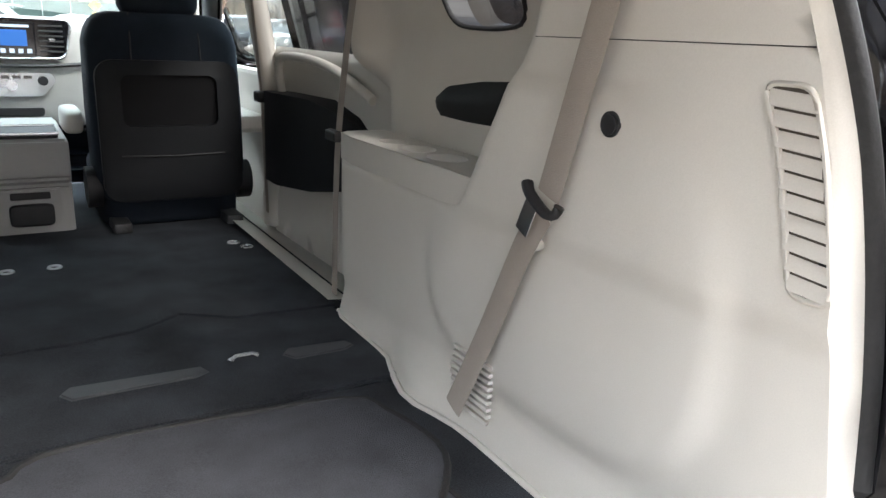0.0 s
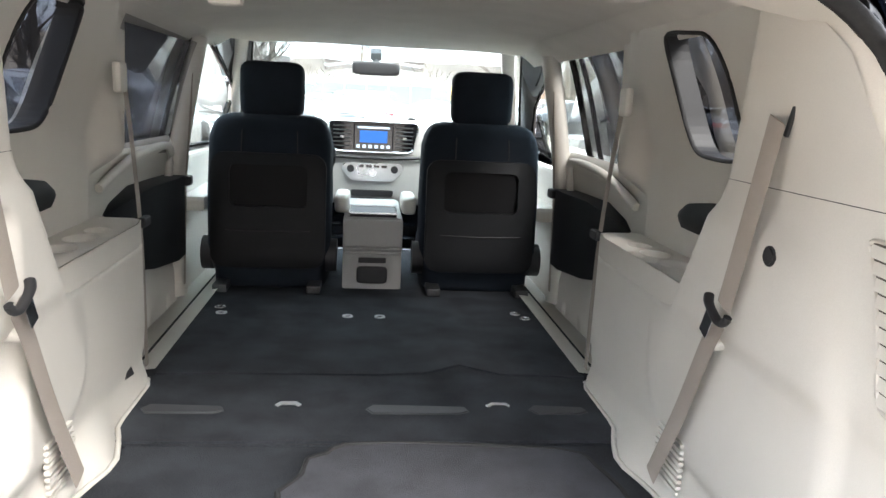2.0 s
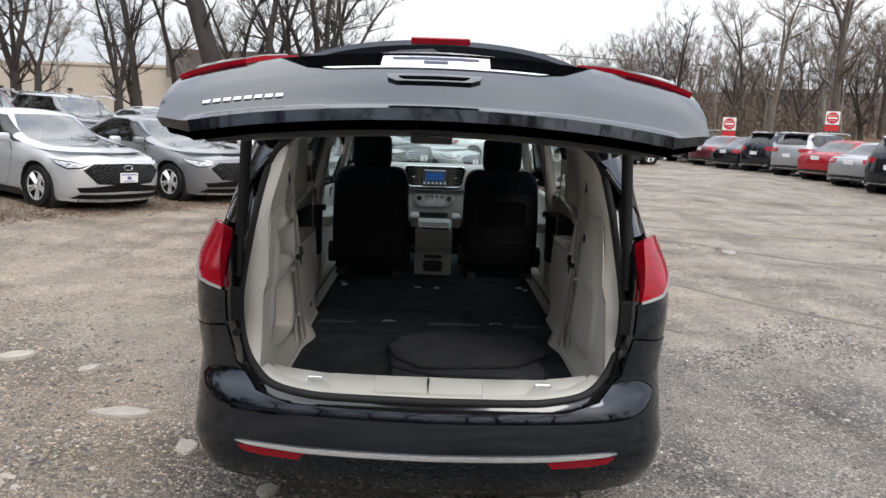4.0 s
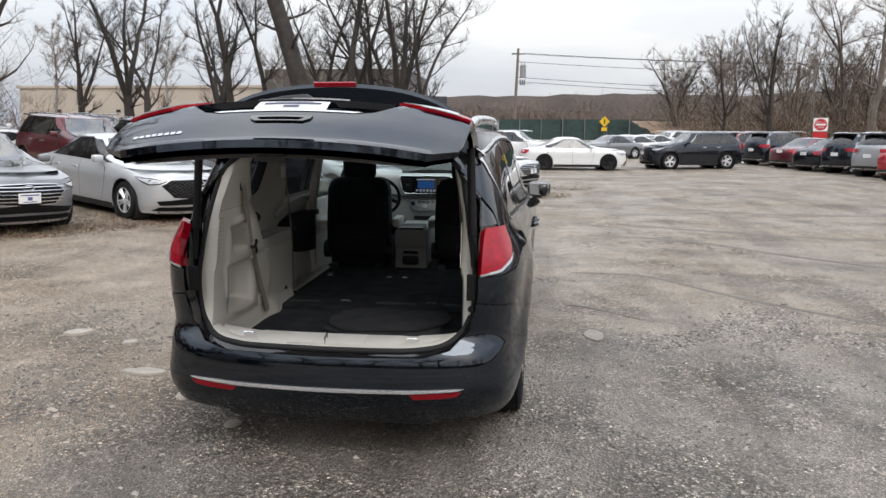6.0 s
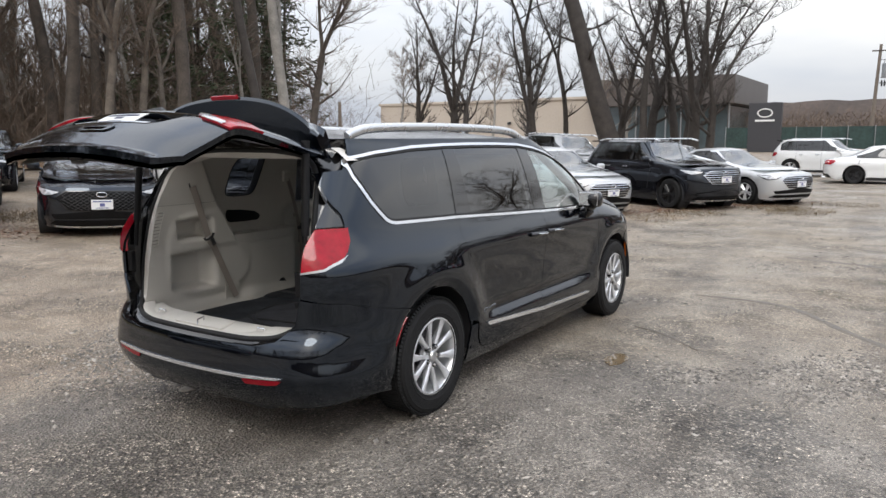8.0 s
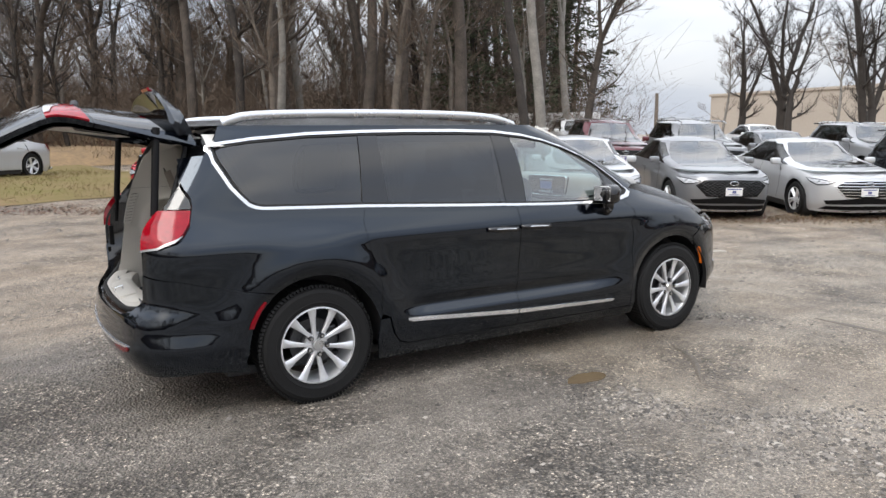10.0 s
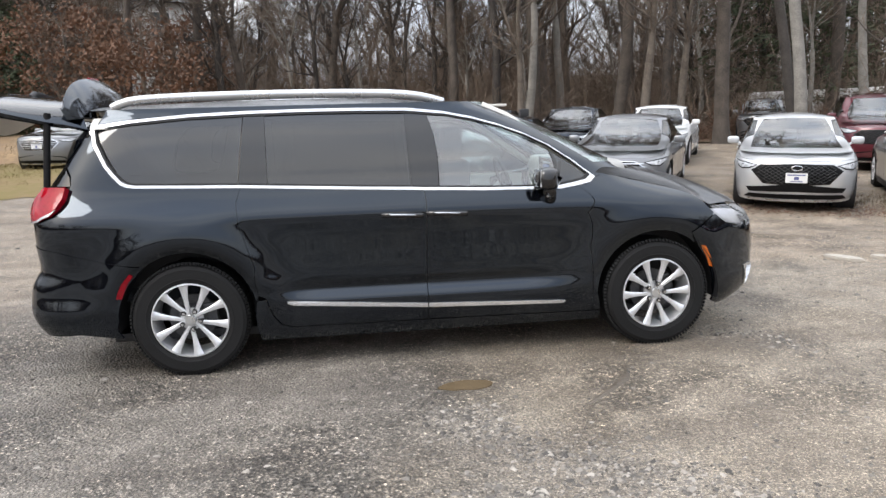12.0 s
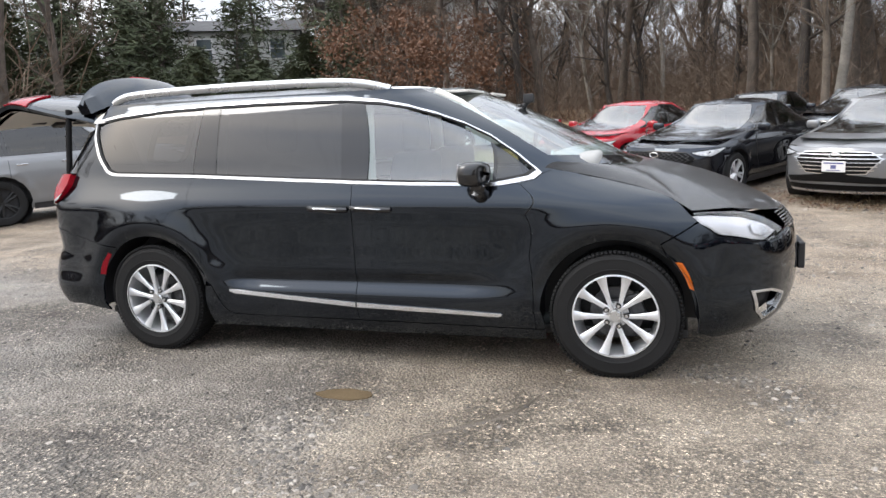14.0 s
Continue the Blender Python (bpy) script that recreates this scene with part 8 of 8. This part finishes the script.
def conifer(seed, height, rad, sparse=1.0):
    """An evergreen: trunk, whorls of drooping boughs, many needle sprays."""
    rr = random.Random(seed)
    tree = new("evergreen_tree")
    tv, tf, v, f = [], [], [], []
    limb(tv, tf, (0, 0, -.2), (0, 0, 1), height, height * .018, .03, rr, 8, 7, .02)
    z = height * .06
    while z < height * .97:
        t = z / height
        for j in range(7):
            a = rr.uniform(0, math.tau)
            ln = rad * (1 - t) ** .75 * rr.uniform(.6, 1.1) + .2
            b = limb(tv, tf, (0, 0, z), (math.cos(a), math.sin(a), rr.uniform(-.15, .25)), ln, .03 * (1 - t) + .012, .006, rr, 4, 3, .1)
            for _ in range(int((14 + 16 * (1 - t)) * sparse)):
                i = rr.randint(1, 4)
                p, d, r = b[i]
                p = p + Vector((rr.gauss(0, .16), rr.gauss(0, .16), rr.gauss(-.05, .10)))
                w = Vector((rr.uniform(-1, 1), rr.uniform(-1, 1), rr.uniform(-.6, .2))).normalized()
                s = w.orthogonal().normalized() * rr.uniform(.035, .07)
                e = p + w * rr.uniform(.22, .5)
                k = len(v)
                v.extend([p - s * .5, p + s * .5, e + s, e - s])
                f.append((k, k + 1, k + 2, k + 3))
        z += height * .035
    link_mesh("trunk", tv, tf, BARK_DARK, tree)
    link_mesh("needles", v, f, NEEDLE, tree, smooth=False)
    return tree




def litter_sheet(name, f, us, vs, material, label):
    verts, faces = grid_verts(f, us, vs)
    verts = [v + Vector((0, 0, ground_z(v.x, v.y) if abs(v.x) < 60 and abs(v.y) < 60 else 0)) for v in verts]
    return tagged(link_mesh(name, verts, faces, material), label, "woodland floor", kind="structure")


LITTER = mat("leaf_litter", (.27, .18, .105), rough=.95, var=.4, scale=.5, fine=7, bump=.6, col2=(.13, .085, .055))
litter_sheet("wood_floor", lambda t, d: Vector((*(edge_a + along_e * t + deep_e * (d + 1.2 * noise.noise((t * .3, d * .2, 1)))), .07 + .15 * d * ramp(t, 4, 20) + .12 * noise.noise((t * .4, d * .4, 9)) * min(d, 1))), [-8 + i * 1.5 for i in range(56)], [j * 1.6 for j in range(26)], LITTER, "brown leaf litter under the wood")
litter_sheet("far_wood_floor", lambda x, d: Vector((x, 63 + d - .06 * x + 1.5 * noise.noise((x * .2, d * .2, 1)), .06 + .07 * d + .2 * noise.noise((x * .3, d * .3, 9)) * min(d, 1))), [13 + i * 2.2 for i in range(40)], [j * 2.0 for j in range(22)][::-1], LITTER, "brown leaf litter under the far wood")
GRASS = mat("olive_winter_grass", (.140, .125, .042), rough=.95, var=.4, scale=.7, fine=5, bump=1.0, spec=.15, col2=(.205, .145, .080))
GOLD_LITTER = mat("golden_leaf_litter", (.30, .20, .10), rough=.95, var=.4, scale=.6, fine=6, bump=.6, col2=(.15, .10, .06))
litter_sheet("grass_verge", lambda i, j: Vector((-12.6 - j * .95 + 1.3 * noise.noise((i * .5, j * .3, 3)) + i * .28, 3.5 - i * .9 - j * .1, .012 + .03 * min(j, 2) + .04 * noise.noise((i * .6, j * .6, 2)) * min(j, 1))), range(18), range(15)[::-1], GRASS, "olive winter grass verge with mud showing through")
brush("verge_grass", [(-13.0 - 9 * (i % 12) / 12 + rng.uniform(-.6, .6), 2.5 - 14 * rng.random(), .03, .9, rng.uniform(.08, .18)) for i in range(150)], 70, .007, GRASS, 33, "short winter grass on the verge")
litter_sheet("leaf_bank", lambda i, j: Vector((-25 - j * 1.5 + 1.2 * noise.noise((i * .3, j * .2, 4)), 8 - i * 1.7, .02 + .55 * min(j, 1) + .006 * j * j + .25 * noise.noise((i * .4, j * .4, 8)) * min(j, 1))), range(24), range(16)[::-1], GOLD_LITTER, "golden brown leaf-covered bank before the wood")
brush("bank_grass", [(-25 - 14 * rng.random(), 8 - 38 * rng.random(), .3, 1.6, rng.uniform(.3, .9)) for i in range(90)], 60, .012, STRAW, 31, "dry straw grass on the bank")
# fallen leaves and dry grass along the near row
spots5 = [(-4.6 - 1.55 * 1.0 * k * .55 + rng.uniform(-2.2, .6), 9.6 - k * .95 + rng.uniform(-.6, .6), .0, .8, rng.uniform(.06, .14)) for k in range(-9, 9)]
brush("dry_grass", [s for s in spots5], 260, .006, STRAW, 15, "dry straw grass along the row of cars")
lv, lf = [], []
for _ in range(9000):
    u, w = rng.uniform(-11, 12), rng.gauss(0, 1.0)
    c = Vector((-5.0 + .5 * u - .86 * abs(w) + rng.uniform(-.3, .5), 9.0 + .86 * u + .5 * w, 0))
    c.z = ground_z(c.x, c.y) + .008
    a = rng.uniform(0, math.tau)
    s_, q_ = Vector((math.cos(a), math.sin(a), rng.uniform(-.3, .3))) * .03, Vector((-math.sin(a), math.cos(a), rng.uniform(-.3, .3))) * .018
    k = len(lv)
    lv += [c - s_, c + q_, c + s_, c - q_]
    lf.append((k, k + 1, k + 2, k + 3))
tagged(link_mesh("fallen_leaves", lv, lf, RUSSET, smooth=False), "brown fallen leaves along the row of cars", "leaves", kind="stuff")
# the tree line on the van's right side, behind the lane
backing = []
for i in range(150):
    p = edge_a + along_e * rng.uniform(2, 66) + deep_e * rng.uniform(13, 38)
    backing.append((p.x, p.y, .5, 3.0, rng.uniform(7, 15)))
brush("wood_backing", backing, 62, .026, TWIG, 24, "dense brown undergrowth deep in the wood")
brush("deep_woodland", [(-62 - rng.random() * 22, -10 - rng.random() * 55, 0, 3.0, rng.uniform(9, 19)) for i in range(130)], 60, .03, TWIG, 22, "bare brown woodland deep behind the evergreens")
brush("lane_thicket", [(60 + rng.random() * 18, -64 + i * .9, 0, 2.8, rng.uniform(2.5, 6)) for i in range(170)], 70, .05, TWIG, 21, "low brown thicket beyond the lane")

brush("rear_thicket", [(-45 + i * .75, -36 - rng.random() * 14, 0, 2.8, rng.uniform(5, 13)) for i in range(150)], 60, .04, TWIG, 23, "brown thicket closing the lot behind the van")
for i in range(26):
    put_tree(rng.choice((1, 2, 3, 5)), -46 + i * 4.2 + rng.uniform(-1.5, 1.5), -34 - rng.random() * 9, rng.uniform(.8, 1.15), rng.uniform(0, 360), group="trees behind the lot", label="leafless tree closing the lot behind the van")

firs = [conifer(3, 9, 3.0), conifer(5, 7, 2.6), conifer(7, 14, 4.2, .8)]
fir_used = set()
for i, (k, x, y, s) in enumerate(((0, -45, -22, 1.0), (1, -42.5, -24.5, 1.0), (0, -40, -28, .9), (1, -46, -18.5, .9), (2, -52, -21.6, 1.0), (2, -48, -20, .9), (1, -38.5, -31, 1.0), (0, -37, -35, 1.0), (2, -44, -34, 1.1), (1, -43.5, -20.3, .8), (0, -41, -25.5, .7), (2, -26.5, 24, .9), (2, -29, 21, .8), (2, -27.5, 28, .85), (1, -44, -17.0, .6), (0, -53, -16, .9), (1, -45, -27, .95), (2, -42, -32, .85), (0, -39.5, -33, 1.3), (0, -37, -37, 1.4), (2, -40, -38, .95), (2, -37, -42, 1.0), (0, -35, -40, 1.3), (2, -34, -44, 1.0), (1, -41, -28.5, 1.1), (1, -43, -30, 1.0), (2, -47, -38, 1.1), (1, -49, -31, 1.0), (1, -39, -30, .9), (1, -36, -34, .9), (1, -49, -34, 1.05), (2, -49, -40.5, 1.25), (2, -50, -44, 1.2), (2, -45, -47, 1.2), (2, -41, -50, 1.15), (2, -61, -24, 1.15), (2, -54, -21, 1.1), (1, -47.5, -29.5, 1.05), (0, -45, -36, 1.3), (0, -41.5, -41, 1.3), (2, -58, -46, 1.3), (1, -48, -24, 1.2), (1, -42, -24.2, .9), (2, -46.5, -20.0, 1.1), (0, -43.5, -22.6, .75), (2, -44.5, -27.8, .85), (1, -41.5, -26.5, .75), (1, -43.8, -25.2, .85), (2, -51, -29.5, 1.2), (0, -40.5, -29.5, .8), (1, -44.5, -23.6, .8), (2, -65, -40.5, 1.5), (2, -67, -34, 1.5), (2, -63, -46, 1.5), (2, -64, -30, 1.4), (2, -69, -26, 1.5))):
    m = pose(x, y, 0, 0, 0, i * 47) @ Matrix.Diagonal((s, s, s, 1))
    if k in fir_used:
        t = copy_thing(firs[k], pose(x, y, 0, 0, 0, i * 47) @ Matrix.Diagonal((*[s / firs[k].scale.x] * 3, 1)))
    else:
        t = firs[k]
        t.matrix_basis = m
        fir_used.add(k)
    tagged(t, "dark green evergreen with drooping boughs", "tree", group="evergreens by the wood")


# ---- buildings and street things ----
TAN_WALL = mat("tan_stucco", (.44, .385, .325), rough=.85, var=.08, scale=.15, fine=3)
BROWN_FASCIA = mat("dark_bronze_panels", (.085, .072, .066), rough=.5, var=.12, scale=.3)
SHOP_GLASS = mat("shop_glass", (.10, .13, .14), rough=.08, var=.3, scale=.3, coat=.6)
SIGN_DARK = mat("dark_sign_panel", (.045, .045, .05), rough=.45, var=.08)
POLE_WOOD = mat("weathered_pole_wood", (.21, .175, .145), rough=.9, var=.25, scale=4, bump=.3)
MESH_GREEN = mat("green_fence_screen", (.040, .075, .068), rough=.85, var=.3, scale=.4, fine=3)
EARTH = mat("brown_hillside_scrub", (.085, .060, .047), rough=.95, var=.35, scale=.12, fine=1.6, bump=.4)
SIGN_RED = mat("sign_red", (.50, .02, .025), rough=.4, var=.06)
SIGN_YELLOW = mat("sign_yellow", (.75, .48, .02), rough=.45, var=.06)
GALV = mat("galvanised_steel", (.36, .37, .38), rough=.45, metal=.7, var=.15, scale=8)

shop = tagged(new("showroom_building"), "long tan showroom with a dark bronze fascia and glass front", "building")
bm = bmesh.new()
box(bm, (-98, 127, 0), (-46, 152, 9.2), .05)
part("wall", bm, TAN_WALL, shop)
bm = bmesh.new()
box(bm, (-98.3, 126.7, 9.0), (-45.8, 152.3, 9.5), .05)
part("parapet", bm, TAN_WALL, shop)
bm = bmesh.new()
box(bm, (-46, 126, 0), (-25, 150, 7.4), .05)
part("glass_front", bm, SHOP_GLASS, shop)
bm = bmesh.new()
box(bm, (-48, 123.5, 7.4), (-23.5, 152, 12), .1)
part("fascia", bm, BROWN_FASCIA, shop)
for x in np.arange(-45.5, -24, 2.6):
    bm = bmesh.new()
    box(bm, (x - .09, 125.75, 0), (x + .09, 126.05, 7.4))
    part("mullion", bm, GALV, shop)
for x in (-90, -78, -66, -54):
    bm = bmesh.new()
    box(bm, (x - .35, 126.6, 4.6), (x + .35, 127.0, 5.1), .05)
    part("wall_lamp", bm, BLACK_PLASTIC, shop)

mono = tagged(new("sign_monolith"), "dark grey dealer monolith sign with a plain pale emblem", "sign")
bm = bmesh.new()
box(bm, (-16.3, 98.3, 0), (-12.4, 99.1, 6.2), .06)
part("panel", bm, SIGN_DARK, mono)
bm = bmesh.new()
tube(bm, [Vector((-14.35 + .85 * math.cos(a * math.tau / 24), 98.25, 4.9 + .5 * math.sin(a * math.tau / 24))) for a in range(25)], .08, seg=6, up=(0, 1, 0))
part("emblem", bm, WHITE_PAINT, mono, "plain white oval emblem", smooth=60)
bm = bmesh.new()
box(bm, (-15.5, 98.22, 3.85), (-13.2, 98.3, 4.08))
part("print_bar", bm, WHITE_PAINT, mono)


def pole(x, y, h, lean=0.0, kit=True):
    p = tagged(new("utility_pole"), "weathered wooden utility pole" + (" with a transformer and cross-arm" if kit else ""), "utility pole")
    bm = bmesh.new()
    rod(bm, (x, y, 0), (x + lean, y, h), .30, .20, 12)
    part("shaft", bm, POLE_WOOD, p, smooth=50)
    if kit:
        bm = bmesh.new()
        box(bm, (x + lean - 1.1, y - .08, h - 1.0), (x + lean + 1.1, y + .08, h - .82))
        part("cross_arm", bm, POLE_WOOD, p)
        bm = bmesh.new()
        rod(bm, (x + lean + .85, y - .2, h - 4.9), (x + lean + .85, y - .2, h - 2.9), .52, seg=18)
        rod(bm, (x + lean + .85, y - .2, h - 2.9), (x + lean + .85, y - .2, h - 2.75), .56, .40, 18)
        for dx in (.6, 1.1):
            rod(bm, (x + lean + dx, y - .2, h - 2.8), (x + lean + dx, y - .2, h - 2.3), .09, .05, 8)
        part("transformer", bm, GALV, p, smooth=50)
        bm = bmesh.new()
        rod(bm, (x + lean, y, h - 5.6), (x + lean + 2.4, y, h - 5.9), .05)
        part("lamp_arm", bm, GALV, p)
        for dx in (.45, .8, 1.15):
            bm = bmesh.new()
            rod(bm, (x + lean + dx, y - .2, h - 6.1), (x + lean + dx, y - .2, h - 5.2), .11, .09, 8)
            part("fuse_cutout", bm, RUBBER, p)
    return p


pole(-4.4, 126, 15.4, .55)
pole(31, 92, 9.5, 0, False)
pole(-60, 70, 6.5, 0, False)
cables = tagged(new("overhead_cables"), "thin overhead power cables between the poles", "cable")
for dx, z in ((-1.0, 14.6), (1.0, 14.6), (0, 13.2), (.2, 10.6), (.2, 9.9)):
    bm = bmesh.new()
    tube(bm, [Vector((-3.85 + dx + t * 95, 126 - t * 26, z - t * 4.0 - 4 * 1.3 * t * (1 - t))) for t in np.linspace(0, 1, 24)], .036, seg=4)
    part("cable", bm, RUBBER, cables)

# screened fence and the hillside behind the road
fence = tagged(new("screened_fence"), "long green screened site fence on steel posts", "fence")
for i in range(22):
    x = -22 + i * 3.2
    bm = bmesh.new()
    rod(bm, (x, 112 - i * .35, 0), (x, 112 - i * .35, 3.4), .06, seg=8)
    part("post", bm, GALV, fence)
    bm = bmesh.new()
    box(bm, (x + .05, 111.97 - i * .35, .3), (x + 3.15, 112.03 - i * .35, 3.3))
    part("screen_panel", bm, MESH_GREEN, fence)
hill_n = 90
verts, faces = grid_verts(lambda i, j: Vector((-40 + i * 3.4, 140 + j * 9 - i * .55, -.2 + (8.6 + 1.6 * noise.noise((i * .11, 0, 2)) + min(i, 60) * .03) * min(j, 2) / 2 + .7 * noise.noise((i * .9, j * .9, 5)) * (1 if j else 0))), range(hill_n), range(4))
tagged(link_mesh("hillside", verts, [f[::-1] for f in faces], EARTH), "low brown hillside with winter scrub", "hillside", kind="structure")

brush("hillside_scrub", [(-34 + i * .9 + rng.uniform(-1, 1), 139 - i * .15 + rng.uniform(0, 14), rng.uniform(0, 4), 2.6, rng.uniform(3, 7)) for i in range(130)], 34, .045, TWIG, 27, "bare brown scrub on the low hillside")

for x, y, z, s in ((18.6, 47.5, 2.15, 1.0), (24.9, 46.5, 2.75, 1.0)):
    sg = tagged(new("do_not_enter_sign"), "white square sign with a red disc and white bar", "road sign", group="no entry signs")
    bm = bmesh.new()
    box(bm, (-.42, -.012, -.42), (.42, .012, .42), .008)
    part("plate", bm, WHITE_PAINT, sg)
    bm = bmesh.new()
    rod(bm, (0, -.02, 0), (0, -.014, 0), .37, seg=32)
    part("disc", bm, SIGN_RED, sg)
    bm = bmesh.new()
    box(bm, (-.29, -.028, -.055), (.29, -.021, .055))
    part("bar", bm, WHITE_PAINT, sg)
    for text, dz in (("DO NOT", .17), ("ENTER", -.18)):
        cu = bpy.data.curves.new("sign_text", "FONT")
        cu.body, cu.size, cu.align_x, cu.align_y = text, .14, "CENTER", "CENTER"
        ob = new("lettering", cu)
        ob.parent = sg
        cu.materials.append(WHITE_PAINT)
        ob.matrix_basis = pose(0, -.026, dz, 90)
    bm = bmesh.new()
    box(bm, (-.42, -.012, -.84), (.42, .012, -.47), .008)
    part("lower_plate", bm, SIGN_RED, sg)
    bm = bmesh.new()
    rod(bm, (0, .04, -z), (0, .04, .5), .035, seg=8)
    part("post", bm, GALV, sg)
    sg.matrix_basis = pose(x, y, z, 0, 0, -18)
ys = tagged(new("warning_sign"), "yellow diamond road sign with a plain dark mark", "road sign")
bm = bmesh.new()
box(bm, (-.55, -.012, -.55), (.55, .012, .55), .01, pose(0, 0, 0, 0, 45, 0))
part("plate", bm, SIGN_YELLOW, ys)
bm = bmesh.new()
box(bm, (-.1, -.03, -.3), (.1, -.014, .3))
part("mark", bm, BLACK_PLASTIC, ys)
bm = bmesh.new()
box(bm, (-.4, -.012, -1.35), (.4, .012, -.85), .01)
part("lower_plate", bm, SIGN_YELLOW, ys)
bm = bmesh.new()
rod(bm, (0, .04, -3.0), (0, .04, .6), .04, seg=8)
part("post", bm, GALV, ys)
ys.matrix_basis = pose(9.6, 108, 3.0)

# caravan between the trees, and houses behind the evergreens
van2 = tagged(new("caravan"), "white ribbed caravan parked among the trees", "caravan")
bm = bmesh.new()
box(bm, (-3.4, -1.15, .55), (3.4, 1.15, 2.75), .18, segments=4)
part("body", bm, WHITE_PAINT, van2, smooth=40)
for k in range(7):
    bm = bmesh.new()
    box(bm, (-.6, -1.165, 1.2 + k * .18), (3.1, -1.145, 1.24 + k * .18))
    part("rib", bm, GALV, van2)
bm = bmesh.new()
box(bm, (-2.9, -1.17, 1.4), (-1.9, -1.15, 2.2), .03)
part("window", bm, BLACK_GLOSS, van2)
for x in (-.5, .6):
    bm = bmesh.new()
    rod(bm, (x, -1.1, .34), (x, -.9, .34), .34, seg=20)
    part("wheel", bm, TYRE, van2)
bm = bmesh.new()
rod(bm, (-4.4, 0, 0), (-3.3, 0, .6), .06)
part("tow_bar", bm, STEEL_DARK, van2)
van2.matrix_basis = pose(-26.5, 24.4, 0, 0, 0, 55)

CLAP = mat("white_clapboard", (.66, .66, .64), rough=.6, var=.06, scale=.6)
ROOFING = mat("grey_shingle", (.10, .10, .105), rough=.9, var=.3, scale=1.5, fine=8)
for hx, hy, turn, size in ((-57, -36.7, 119.4, 1.13), (-52, -56, 128, 1.0), (-64, -20, 110, 1.35)):
    house = tagged(new("house"), "white clapboard house behind the evergreens", "house", group="houses behind the trees")
    bm = bmesh.new()
    box(bm, (-6, -4, -.3), (6, 4, 9.4))
    part("wall", bm, CLAP, house)
    bm = bmesh.new()
    pr = [bm.verts.new(p) for p in ((-6.5, -4.6, 9.3), (6.5, -4.6, 9.3), (6.5, 4.6, 9.3), (-6.5, 4.6, 9.3), (-6.5, 0, 10.7), (6.5, 0, 10.7))]
    for fc in ((0, 1, 5, 4), (2, 3, 4, 5), (0, 4, 3), (1, 2, 5), (0, 3, 2, 1)):
        bm.faces.new([pr[i] for i in fc])
    part("roof", bm, ROOFING, house)
    for wx in (-4.2, -1.4, 1.4, 4.2):
        for wz in (1.4, 4.4, 7.2):
            bm = bmesh.new()
            box(bm, (wx - .55, -4.06, wz), (wx + .55, -3.98, wz + 1.5))
            w = part("window", bm, SHOP_GLASS, house)
            bm = bmesh.new()
            for a, b2 in (((wx - .65, wz - .1), (wx + .65, wz)), ((wx - .65, wz + 1.5), (wx + .65, wz + 1.6)), ((wx - .65, wz), (wx - .55, wz + 1.5)), ((wx + .55, wz), (wx + .65, wz + 1.5)), ((wx - .55, wz + .72), (wx + .55, wz + .78))):
                box(bm, (a[0], -4.10, a[1]), (b2[0], -4.0, b2[1]))
            part("window_frame", bm, WHITE_PAINT, w)
    house.matrix_basis = pose(hx, hy, 0, 0, 0, turn) @ Matrix.Diagonal((size, size, size, 1))
